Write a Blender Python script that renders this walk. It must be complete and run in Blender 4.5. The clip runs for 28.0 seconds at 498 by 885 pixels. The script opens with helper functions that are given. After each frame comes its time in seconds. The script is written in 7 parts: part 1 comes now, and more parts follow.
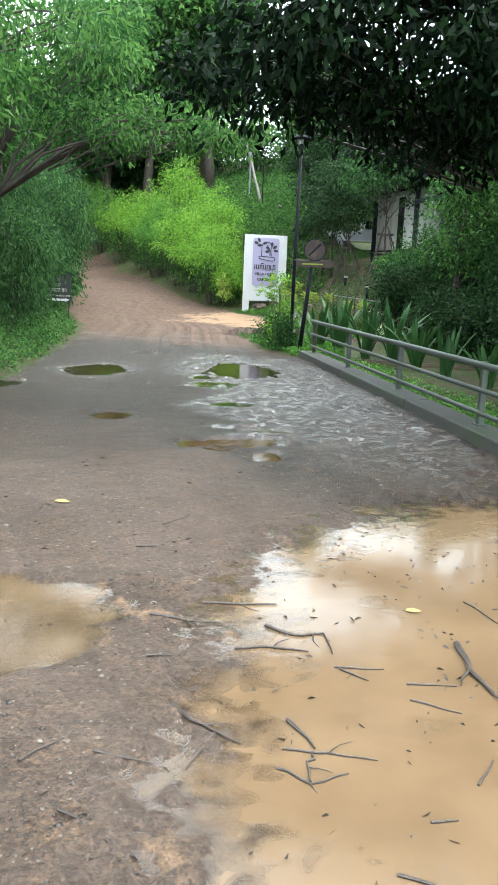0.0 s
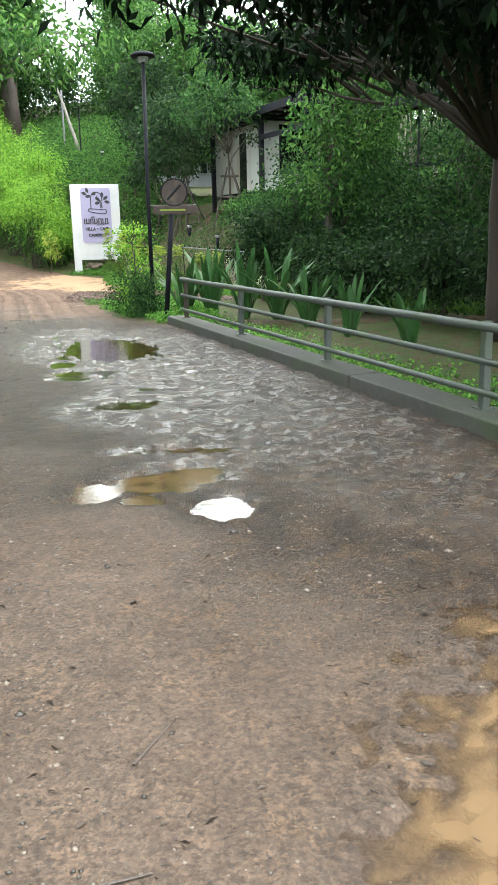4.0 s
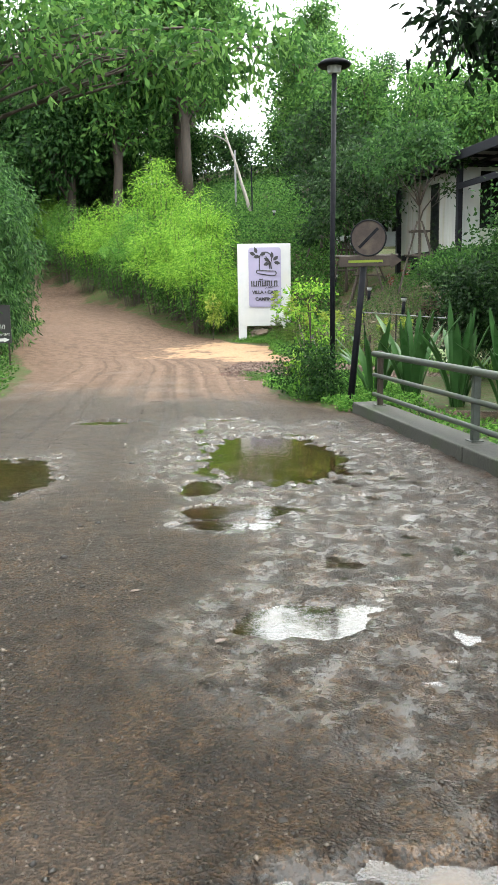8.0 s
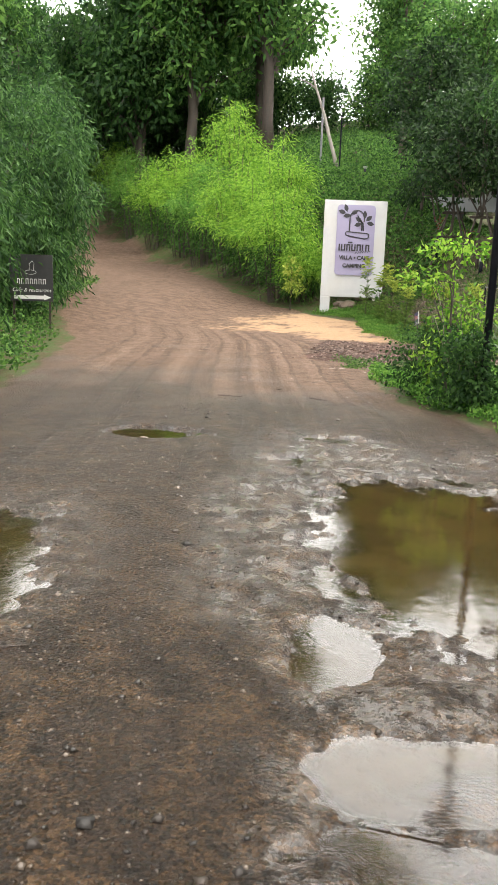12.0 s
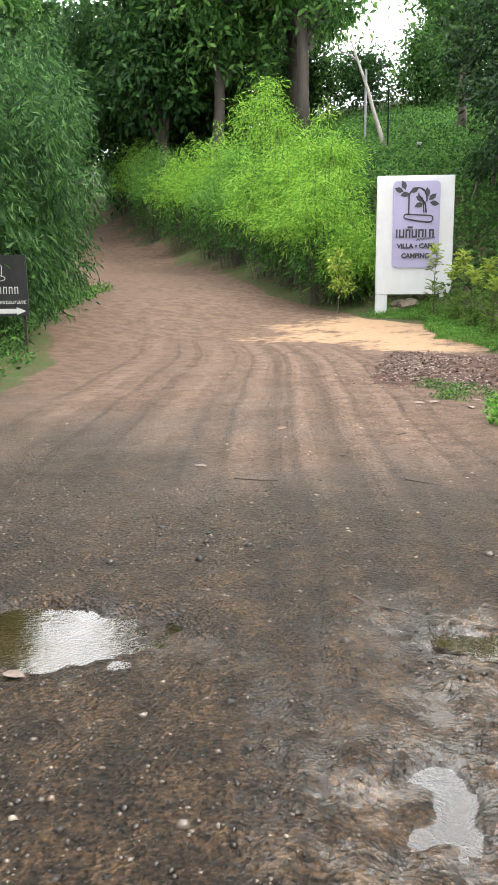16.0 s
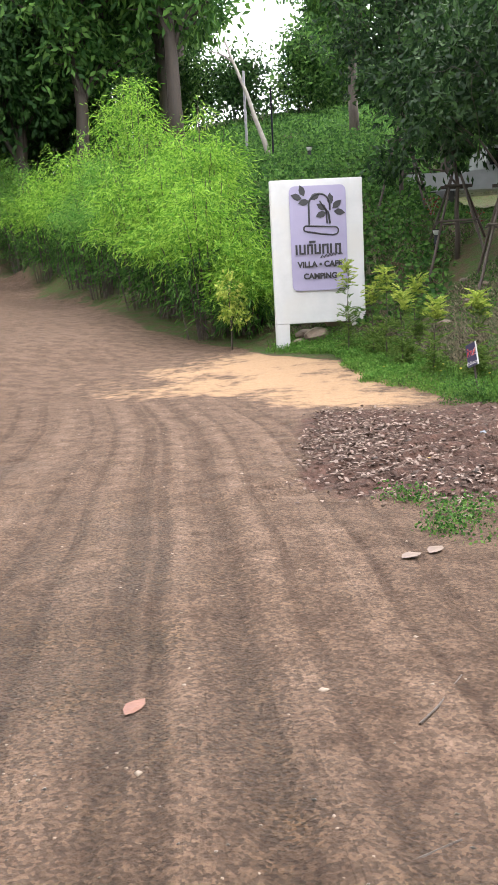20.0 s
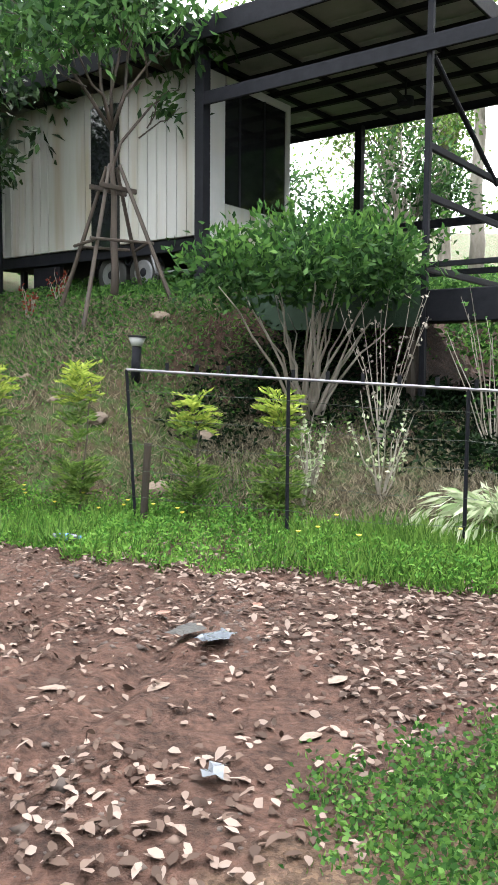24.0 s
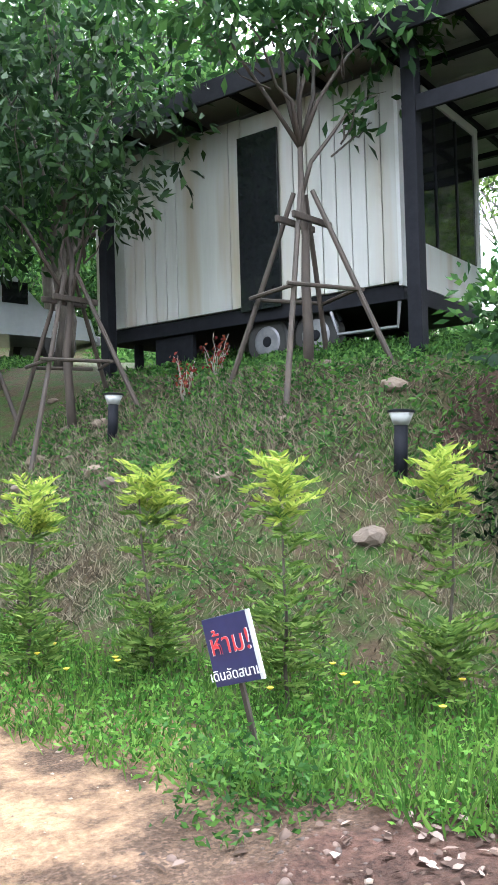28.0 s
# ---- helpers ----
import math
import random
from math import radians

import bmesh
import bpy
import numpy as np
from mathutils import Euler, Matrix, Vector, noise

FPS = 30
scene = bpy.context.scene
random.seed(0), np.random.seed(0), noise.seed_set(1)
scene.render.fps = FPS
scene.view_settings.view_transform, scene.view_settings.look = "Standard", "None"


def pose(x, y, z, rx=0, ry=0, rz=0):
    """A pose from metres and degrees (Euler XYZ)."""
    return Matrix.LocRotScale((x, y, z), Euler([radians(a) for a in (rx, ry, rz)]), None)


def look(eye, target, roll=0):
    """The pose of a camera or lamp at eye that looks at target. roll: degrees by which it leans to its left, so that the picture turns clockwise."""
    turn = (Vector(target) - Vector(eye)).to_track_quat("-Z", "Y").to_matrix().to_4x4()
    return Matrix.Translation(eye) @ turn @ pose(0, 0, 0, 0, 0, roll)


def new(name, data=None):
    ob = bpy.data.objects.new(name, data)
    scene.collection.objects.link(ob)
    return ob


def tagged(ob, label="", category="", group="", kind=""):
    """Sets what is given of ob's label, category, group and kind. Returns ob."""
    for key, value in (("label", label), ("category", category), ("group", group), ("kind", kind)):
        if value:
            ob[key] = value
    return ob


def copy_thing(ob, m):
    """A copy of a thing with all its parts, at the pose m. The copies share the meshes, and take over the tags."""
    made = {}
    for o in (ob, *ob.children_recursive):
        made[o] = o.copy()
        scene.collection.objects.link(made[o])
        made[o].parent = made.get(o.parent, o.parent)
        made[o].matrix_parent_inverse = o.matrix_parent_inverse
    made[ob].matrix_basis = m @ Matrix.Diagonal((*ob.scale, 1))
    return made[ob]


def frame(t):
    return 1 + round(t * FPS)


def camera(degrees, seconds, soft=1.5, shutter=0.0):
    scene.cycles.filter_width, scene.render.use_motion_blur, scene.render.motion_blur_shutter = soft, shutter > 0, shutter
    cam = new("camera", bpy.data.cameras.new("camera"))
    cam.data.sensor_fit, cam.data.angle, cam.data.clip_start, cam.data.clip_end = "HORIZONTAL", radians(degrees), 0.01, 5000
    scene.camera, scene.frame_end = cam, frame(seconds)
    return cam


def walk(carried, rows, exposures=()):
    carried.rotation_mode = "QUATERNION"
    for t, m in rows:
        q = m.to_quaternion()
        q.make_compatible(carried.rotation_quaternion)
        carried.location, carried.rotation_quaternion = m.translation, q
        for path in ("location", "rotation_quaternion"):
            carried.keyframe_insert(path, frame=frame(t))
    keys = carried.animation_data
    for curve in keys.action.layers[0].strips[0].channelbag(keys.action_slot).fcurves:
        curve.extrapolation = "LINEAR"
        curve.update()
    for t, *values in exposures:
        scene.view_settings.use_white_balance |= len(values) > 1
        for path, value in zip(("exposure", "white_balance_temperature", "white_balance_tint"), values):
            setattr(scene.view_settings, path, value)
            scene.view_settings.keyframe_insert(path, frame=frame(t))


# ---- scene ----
cam = camera(33.7, 28.0)
PATH = [
    (0, (1.667, -4.565, 1.793), (1.243, -2.649, 1.406), 2.4),
    (0.5, (1.54, -4.33, 1.799), (1.199, -2.403, 1.388), 3.3),
    (1, (1.236, -4.061, 1.779), (0.997, -2.128, 1.322), 5.9),
    (1.5, (1.032, -3.734, 1.809), (0.884, -1.798, 1.331), 4.3),
    (2, (0.821, -3.162, 1.735), (0.613, -1.221, 1.299), 0.8),
    (2.5, (0.578, -2.672, 1.717), (0.372, -0.729, 1.288), -1.7),
    (4.5, (0.225, -0.883, 1.699), (0.217, 1.054, 1.2), -0.8),
    (5, (0.148, -0.283, 1.61), (-0.034, 1.66, 1.175), -1.3),
    (5.5, (-0.014, 0.278, 1.62), (-0.246, 2.215, 1.182), -1.5),
    (6, (-0.056, 0.81, 1.639), (-0.369, 2.744, 1.234), -0.4),
    (6.5, (-0.226, 1.387, 1.624), (-0.587, 3.312, 1.218), -0.4),
    (7, (-0.322, 1.99, 1.607), (-0.748, 3.91, 1.241), -0.9),
    (7.5, (-0.444, 2.545, 1.6), (-0.906, 4.465, 1.286), -0.7),
    (8, (-0.588, 3.094, 1.609), (-0.998, 5.024, 1.281), -1.0),
    (8.5, (-0.784, 3.635, 1.574), (-1.218, 5.56, 1.25), -2.4),
    (9, (-0.947, 4.073, 1.597), (-1.425, 5.993, 1.311), -2.3),
    (9.5, (-1.046, 4.421, 1.597), (-1.527, 6.339, 1.293), -1.5),
    (10, (-1.123, 4.8, 1.619), (-1.579, 6.719, 1.287), 0.0),
    (10.5, (-1.307, 5.325, 1.64), (-1.788, 7.229, 1.258), 0.0),
    (11, (-1.635, 5.964, 1.614), (-2.155, 7.852, 1.204), 0.0),
    (11.5, (-1.862, 6.516, 1.559), (-2.403, 8.396, 1.145), 0.5),
    (12, (-2.036, 6.983, 1.502), (-2.573, 8.867, 1.099), 2.0),
    (12.5, (-2.221, 7.505, 1.497), (-2.801, 9.372, 1.072), 1.5),
    (13, (-2.417, 7.975, 1.533), (-3.051, 9.822, 1.102), -0.1),
    (13.5, (-2.671, 8.504, 1.571), (-3.382, 10.326, 1.153), 0.1),
    (15.5, (-3.211, 11.022, 1.304), (-3.961, 12.836, 0.916), -0.2),
    (16, (-3.34, 11.567, 1.329), (-3.983, 13.42, 0.936), -0.6),
    (16.5, (-3.495, 12.061, 1.375), (-3.964, 13.968, 0.996), -0.9),
    (17, (-3.549, 12.596, 1.401), (-4.038, 14.508, 1.077), 0.1),
    (17.5, (-3.694, 13.114, 1.399), (-4.251, 15.01, 1.089), 0.6),
    (18, (-3.833, 13.677, 1.4), (-4.405, 15.571, 1.103), -0.4),
    (18.5, (-4.033, 14.274, 1.395), (-4.599, 16.166, 1.079), -1.4),
    (19, (-4.202, 14.807, 1.428), (-4.692, 16.717, 1.094), -2.3),
    (19.5, (-4.303, 15.327, 1.446), (-4.778, 17.24, 1.107), -1.9),
    (20, (-4.393, 15.857, 1.459), (-4.799, 17.784, 1.114), -3.1),
    (20.5, (-4.359, 16.284, 1.508), (-4.584, 18.247, 1.202), -3.2),
    (22.5, (-4.528, 18.106, 1.346), (-4.252, 20.075, 1.132), -0.8),
    (23, (-4.526, 18.665, 1.348), (-4.034, 20.593, 1.149), -1.4),
    (23.5, (-4.623, 19.102, 1.364), (-3.872, 20.947, 1.183), 0.0),
    (24, (-4.637, 19.689, 1.366), (-3.687, 21.441, 1.196), 0.5),
    (24.5, (-4.647, 20.255, 1.38), (-3.579, 21.942, 1.257), 0.8),
    (25, (-4.752, 20.742, 1.412), (-3.522, 22.319, 1.366), -0.1),
    (25.5, (-4.752, 21.279, 1.404), (-3.443, 22.791, 1.43), -1.1),
    (26, (-4.9, 21.768, 1.428), (-3.523, 23.215, 1.53), -0.9),
    (26.5, (-5.021, 22.278, 1.418), (-3.706, 23.776, 1.576), -2.2),
    (27, (-5.139, 22.748, 1.465), (-3.959, 24.353, 1.632), -1.1),
    (27.5, (-5.385, 23.211, 1.491), (-4.289, 24.882, 1.565), 0.3),
    (28, (-5.333, 23.674, 1.395), (-4.387, 25.435, 1.444), -1.6),
]
EXPOSURES = [(0, 2.65, 6000, 2), (2, 2.90, 6100, 2), (6, 2.85, 6600, 4), (9, 2.80, 6600, 5), (11, 2.70, 6900, 9), (13, 2.55, 7200, 10), (17, 2.70, 6500, 8), (20, 2.60, 6600, 12), (24, 3.00, 6500, 8), (26, 2.95, 6500, 8), (28, 3.35, 5900, 9)]
walk(cam, [(t, look(eye, target, roll)) for t, eye, target, roll in PATH], EXPOSURES)

# ---- light ----
world = bpy.data.worlds.new("overcast_sky")
scene.world = world
world.use_nodes = True
wn = world.node_tree.nodes
wl = world.node_tree.links
sky = wn.new("ShaderNodeTexSky")
sky.sky_type = "NISHITA"
sky.sun_disc = False
sky.sun_elevation, sky.sun_rotation = radians(58), radians(75)
sky.dust_density, sky.air_density, sky.ozone_density = 6.0, 1.0, 1.0
pale = wn.new("ShaderNodeHueSaturation")
pale.inputs["Saturation"].default_value = 0.4
wl.new(sky.outputs[0], pale.inputs["Color"])
cloud = wn.new("ShaderNodeMix")
cloud.data_type = "RGBA"
cloud.inputs[0].default_value = 0.6
cloud.inputs[7].default_value = (9.0, 9.1, 9.3, 1)
wl.new(pale.outputs[0], cloud.inputs[6])
wl.new(cloud.outputs[2], wn["Background"].inputs[0])
wn["Background"].inputs[1].default_value = 0.15

sun_data = bpy.data.lights.new("sun", "SUN")
sun_data.energy, sun_data.angle, sun_data.color = 0.3, radians(30), (1.0, 0.97, 0.93)
sun = new("sun", sun_data)
sun.matrix_world = look((25, 20, 40), (25 - 10.2, 20 - 2.7, 40 - 17.0))

# ---- materials ----


# base colours scaled down overall, so that wet reflections of the sky stand out
TONE = 0.62


def material(name, colors, scale=6.0, rough=(0.6, 0.9), bump=0.3, bump_scale=None, metal=0.0, island=0.0, translucent=0.0, stain=None, detail=6.0, stretch=None, random=0.0, spec=0.5):
    """A Principled surface: grain between two or three colours, larger stains, relief."""
    m = bpy.data.materials.new(name)
    m.use_nodes = True
    n, l = m.node_tree.nodes, m.node_tree.links
    b = n["Principled BSDF"]
    co = n.new("ShaderNodeTexCoord")
    source = co.outputs["Object"]
    if stretch:
        mp = n.new("ShaderNodeMapping")
        mp.inputs["Scale"].default_value = stretch
        l.new(source, mp.inputs[0])
        source = mp.outputs[0]
    t = n.new("ShaderNodeTexNoise")
    t.inputs["Scale"].default_value, t.inputs["Detail"].default_value, t.inputs["Roughness"].default_value = scale, detail, 0.65
    l.new(source, t.inputs[0])
    ramp = n.new("ShaderNodeValToRGB")
    e = ramp.color_ramp.elements
    colors = [tuple(TONE * c for c in rgb) for rgb in colors]
    e[0].position, e[0].color = 0.3, (*colors[0], 1)
    e[1].position, e[1].color = 0.7, (*colors[-1], 1)
    if len(colors) == 3:
        mid = ramp.color_ramp.elements.new(0.5)
        mid.color = (*colors[1], 1)
    out = ramp.outputs[0]
    fac = t.outputs[0]
    if island or random:
        src = n.new("ShaderNodeNewGeometry").outputs["Random Per Island"] if island else n.new("ShaderNodeObjectInfo").outputs["Random"]
        mix = n.new("ShaderNodeMix")
        mix.inputs[0].default_value = island or random
        l.new(t.outputs[0], mix.inputs[2])
        l.new(src, mix.inputs[3])
        fac = mix.outputs[0]
    l.new(fac, ramp.inputs[0])
    if stain:
        big = n.new("ShaderNodeTexNoise")
        big.inputs["Scale"].default_value, big.inputs["Detail"].default_value = stain[1], 4
        l.new(source, big.inputs[0])
        sharp = n.new("ShaderNodeValToRGB")
        sharp.color_ramp.elements[0].position, sharp.color_ramp.elements[1].position = 0.48, 0.66
        l.new(big.outputs[0], sharp.inputs[0])
        mixc = n.new("ShaderNodeMix")
        mixc.data_type = "RGBA"
        l.new(sharp.outputs[0], mixc.inputs[0])
        l.new(out, mixc.inputs[6])
        mixc.inputs[7].default_value = (*(TONE * c for c in stain[0]), 1)
        out = mixc.outputs[2]
    l.new(out, b.inputs["Base Color"])
    rr = n.new("ShaderNodeMapRange")
    rr.inputs[3].default_value, rr.inputs[4].default_value = rough
    l.new(t.outputs[0], rr.inputs[0])
    l.new(rr.outputs[0], b.inputs["Roughness"])
    b.inputs["Metallic"].default_value = metal
    b.inputs["Specular IOR Level"].default_value = spec
    if bump:
        bt = n.new("ShaderNodeTexNoise")
        bt.inputs["Scale"].default_value, bt.inputs["Detail"].default_value = bump_scale or scale * 4, 5
        l.new(source, bt.inputs[0])
        bp = n.new("ShaderNodeBump")
        bp.inputs["Strength"].default_value, bp.inputs["Distance"].default_value = bump, 0.02
        l.new(bt.outputs[0], bp.inputs["Height"])
        l.new(bp.outputs[0], b.inputs["Normal"])
    if translucent:
        tr = n.new("ShaderNodeBsdfTranslucent")
        l.new(out, tr.inputs[0])
        ms = n.new("ShaderNodeMixShader")
        ms.inputs[0].default_value = translucent
        l.new(b.outputs[0], ms.inputs[1])
        l.new(tr.outputs[0], ms.inputs[2])
        l.new(ms.outputs[0], n["Material Output"].inputs[0])
    return m


def leafy(name, dark, mid, light, rough=(0.5, 0.7), translucent=0.35, spec=0.12):
    return material(name, [dark, mid, light], scale=1.3, rough=rough, bump=0, island=0.6, translucent=translucent, spec=spec)


# wheel tracks: offset, half width, depth; sunk ones are dark, raised ones pale
RUTS = ((-0.07, 0.03, 0.02), (0.0, 0.022, 0.016), (0.12, 0.03, 0.02), (0.24, 0.05, -0.012), (0.5, 0.075, 0.028), (0.72, 0.05, -0.012), (0.84, 0.02, 0.014), (-0.3, 0.08, -0.01), (-0.46, 0.02, 0.014), (1.2, 0.08, -0.01), (1.32, 0.02, 0.014), (1.6, 0.04, 0.018), (-1.1, 0.1, -0.01), (-1.42, 0.03, 0.022), (-1.5, 0.02, 0.016), (-1.85, 0.035, 0.02), (-2.3, 0.11, -0.01), (-2.62, 0.04, 0.018), (2.05, 0.08, -0.01), (-0.75, 0.03, 0.012), (2.4, 0.04, 0.012))


def ground_material():
    """Soil whose colour and wetness follow the painted zones: red wet, green sand, blue dark soil and the deck's
    painted shade; alpha green cover.
    """
    m = bpy.data.materials.new("soil")
    m.use_nodes = True
    n, l = m.node_tree.nodes, m.node_tree.links
    b = n["Principled BSDF"]
    co = n.new("ShaderNodeTexCoord").outputs["Object"]

    def noise_tex(scale, detail=5, rough=0.6):
        t = n.new("ShaderNodeTexNoise")
        t.inputs["Scale"].default_value, t.inputs["Detail"].default_value, t.inputs["Roughness"].default_value = scale, detail, rough
        l.new(co, t.inputs[0])
        return t.outputs[0]

    def ramp(src, a, ca, c, cc):
        r = n.new("ShaderNodeValToRGB")
        r.color_ramp.elements[0].position, r.color_ramp.elements[1].position = a, c
        r.color_ramp.elements[0].color, r.color_ramp.elements[1].color = (*ca, 1), (*cc, 1)
        l.new(src, r.inputs[0])
        return r.outputs[0]

    def mix(fac, a, c):
        x = n.new("ShaderNodeMix")
        x.data_type = "RGBA"
        for s, i in ((fac, 0), (a, 6), (c, 7)):
            if isinstance(s, (int, float)):
                x.inputs[i].default_value = s
            elif isinstance(s, tuple):
                x.inputs[i].default_value = (*s, 1)
            else:
                l.new(s, x.inputs[i])
        return x.outputs[2]

    def calc(op, a, c):
        x = n.new("ShaderNodeMath")
        x.operation = op
        for s, i in ((a, 0), (c, 1)):
            if isinstance(s, (int, float)):
                x.inputs[i].default_value = s
            else:
                l.new(s, x.inputs[i])
        return x.outputs[0]

    zone = n.new("ShaderNodeAttribute")
    zone.attribute_name = "zone"
    sep = n.new("ShaderNodeSeparateColor")
    l.new(zone.outputs["Color"], sep.inputs[0])
    wet, sand, soil, cover = sep.outputs[0], sep.outputs[1], sep.outputs[2], zone.outputs["Alpha"]
    grain, mid, broad, fine = noise_tex(28, 6, 0.7), noise_tex(4.5), noise_tex(0.7), noise_tex(140, 3)
    dirt = mix(ramp(mid, 0.35, (0, 0, 0), 0.65, (1, 1, 1)), ramp(grain, 0.32, (0.075, 0.049, 0.035), 0.66, (0.15, 0.103, 0.076)), ramp(grain, 0.32, (0.1, 0.07, 0.053), 0.68, (0.19, 0.138, 0.106)))
    sandc = ramp(grain, 0.3, (0.25, 0.155, 0.09), 0.7, (0.48, 0.325, 0.2))
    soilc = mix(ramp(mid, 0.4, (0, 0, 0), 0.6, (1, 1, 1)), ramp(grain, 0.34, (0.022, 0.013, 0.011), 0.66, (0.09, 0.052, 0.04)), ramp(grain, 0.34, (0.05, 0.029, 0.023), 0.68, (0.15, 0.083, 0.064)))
    mud = mix(ramp(mid, 0.42, (0, 0, 0), 0.6, (1, 1, 1)), ramp(grain, 0.34, (0.013, 0.0075, 0.004), 0.66, (0.047, 0.0285, 0.015)), ramp(grain, 0.34, (0.027, 0.016, 0.008), 0.68, (0.078, 0.05, 0.027)))
    green = mix(ramp(mid, 0.4, (0, 0, 0), 0.6, (1, 1, 1)), ramp(grain, 0.3, (0.025, 0.05, 0.012), 0.7, (0.06, 0.12, 0.025)), ramp(grain, 0.3, (0.045, 0.032, 0.02), 0.7, (0.12, 0.085, 0.05)))
    cells = n.new("ShaderNodeTexVoronoi")
    cells.inputs["Scale"].default_value = 75
    l.new(co, cells.inputs[0])
    cellv = n.new("ShaderNodeSeparateColor")
    l.new(cells.outputs["Color"], cellv.inputs[0])
    speck = ramp(cellv.outputs[0], 0.15, (0.35, 0.35, 0.36), 0.95, (2.3, 2.2, 2.1))
    broadv = noise_tex(0.9, 5, 0.65)
    edge = calc("ADD", calc("MULTIPLY", calc("SUBTRACT", mid, 0.5), 0.9), calc("MULTIPLY", calc("SUBTRACT", broadv, 0.5), 0.8))

    def rough_edge(z):
        return ramp(calc("ADD", z, edge), 0.35, (0, 0, 0), 0.62, (1, 1, 1))

    def mult(a, c, fac):
        x = n.new("ShaderNodeMix")
        x.data_type, x.blend_type = "RGBA", "MULTIPLY"
        x.inputs[0].default_value = fac
        l.new(a, x.inputs[6])
        l.new(c, x.inputs[7])
        return x.outputs[2]

    blotch = ramp(mid, 0.4, (0.62, 0.6, 0.58), 0.62, (1.15, 1.12, 1.1))
    dirt = mult(mult(dirt, speck, 0.4), blotch, 0.6)
    mud = mult(mult(mud, speck, 0.95), blotch, 0.9)
    sheen_grey = mult(ramp(grain, 0.32, (0.08, 0.071, 0.062), 0.66, (0.2, 0.178, 0.155)), blotch, 0.8)
    track = n.new("ShaderNodeAttribute")
    track.attribute_name = "track"
    lanes = n.new("ShaderNodeTexNoise")
    lanes.inputs["Scale"].default_value, lanes.inputs["Detail"].default_value, lanes.inputs["Roughness"].default_value = 1.0, 5, 0.68
    stretch = n.new("ShaderNodeMapping")
    stretch.inputs["Scale"].default_value = (4.0, 0.1, 0)
    l.new(track.outputs["Vector"], stretch.inputs[0])
    l.new(stretch.outputs[0], lanes.inputs[0])
    lane = lanes.outputs[0]
    axes = n.new("ShaderNodeSeparateXYZ")
    l.new(track.outputs["Vector"], axes.inputs[0])
    used = axes.outputs[2]
    # near wet road greyed in its base colour for the sky's sheen
    dirt = mix(calc("MULTIPLY", ramp(wet, 0.02, (0, 0, 0), 0.2, (1, 1, 1)), calc("MULTIPLY", calc("SUBTRACT", 1.0, used), 0.35)), dirt, sheen_grey)
    # tread blocks left by tyres on the main lanes
    tread = n.new("ShaderNodeTexVoronoi")
    tread.inputs["Scale"].default_value = 1.0
    tmap = n.new("ShaderNodeMapping")
    tmap.inputs["Scale"].default_value = (26, 15, 0)
    l.new(track.outputs["Vector"], tmap.inputs[0])
    l.new(tmap.outputs[0], tread.inputs[0])
    treaded = calc("MULTIPLY", used, ramp(lane, 0.36, (1, 1, 1), 0.42, (0, 0, 0)))
    drift = n.new("ShaderNodeTexNoise")
    drift.noise_dimensions, drift.inputs["Scale"].default_value = "1D", 0.35
    l.new(axes.outputs[1], drift.inputs["W"])
    aside = calc("ADD", axes.outputs[0], calc("MULTIPLY", calc("SUBTRACT", drift.outputs[0], 0.5), 0.16))
    banded = calc("MULTIPLY", calc("SUBTRACT", lane, 0.5), 0.55)
    for off, w, d in RUTS:
        band = n.new("ShaderNodeMapRange")
        band.interpolation_type = "SMOOTHSTEP"
        band.inputs[1].default_value, band.inputs[2].default_value = 1.2 * w + 0.012, 0.75 * w
        band.inputs[3].default_value, band.inputs[4].default_value = 0.0, 0.95 if d > 0 else -0.75
        l.new(calc("ABSOLUTE", calc("SUBTRACT", aside, off), 0.0), band.inputs[0])
        banded = calc("ADD", banded, band.outputs[0])
    banded = calc("MULTIPLY", banded, used)
    banded = calc("ADD", banded, calc("MULTIPLY", calc("MULTIPLY", calc("SUBTRACT", mid, 0.5), 0.5), used))
    worn = ramp(calc("ADD", calc("MULTIPLY", banded, 0.5), 0.5), 0.24, (1.12, 1.11, 1.1), 0.76, (0.72, 0.69, 0.67))
    dirt = mult(dirt, worn, 1.0)
    mud = mult(mud, worn, 0.8)
    col = mix(ramp(calc("ADD", wet, edge), 0.12, (0, 0, 0), 0.62, (1, 1, 1)), dirt, mud)
    col = mix(rough_edge(sand), col, sandc)
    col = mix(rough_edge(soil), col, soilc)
    col = mix(ramp(cover, 0.35, (0, 0, 0), 0.6, (1, 1, 1)), col, green)
    toned = n.new("ShaderNodeVectorMath")
    toned.operation = "SCALE"
    toned.inputs["Scale"].default_value = TONE
    l.new(col, toned.inputs[0])
    l.new(toned.outputs[0], b.inputs["Base Color"])
    lumps = calc("ADD", noise_tex(5.5, 8, 0.74), calc("MULTIPLY", calc("SUBTRACT", noise_tex(23, 3), 0.5), 0.4))
    film = ramp(lumps, 0.4, (0, 0, 0), 0.6, (1, 1, 1))
    damp = ramp(wet, 0.1, (0, 0, 0), 0.5, (1, 1, 1))
    soaked = ramp(wet, 0.78, (0, 0, 0), 1.0, (1, 1, 1))
    gloss = calc("MULTIPLY", soaked, film)
    r = n.new("ShaderNodeMapRange")
    r.inputs[3].default_value, r.inputs[4].default_value = 0.74, 0.42
    l.new(damp, r.inputs[0])
    r2 = n.new("ShaderNodeMath")
    r2.operation = "MULTIPLY_ADD"
    l.new(calc("SUBTRACT", fine, 0.5), r2.inputs[0])
    r2.inputs[1].default_value = 0.25
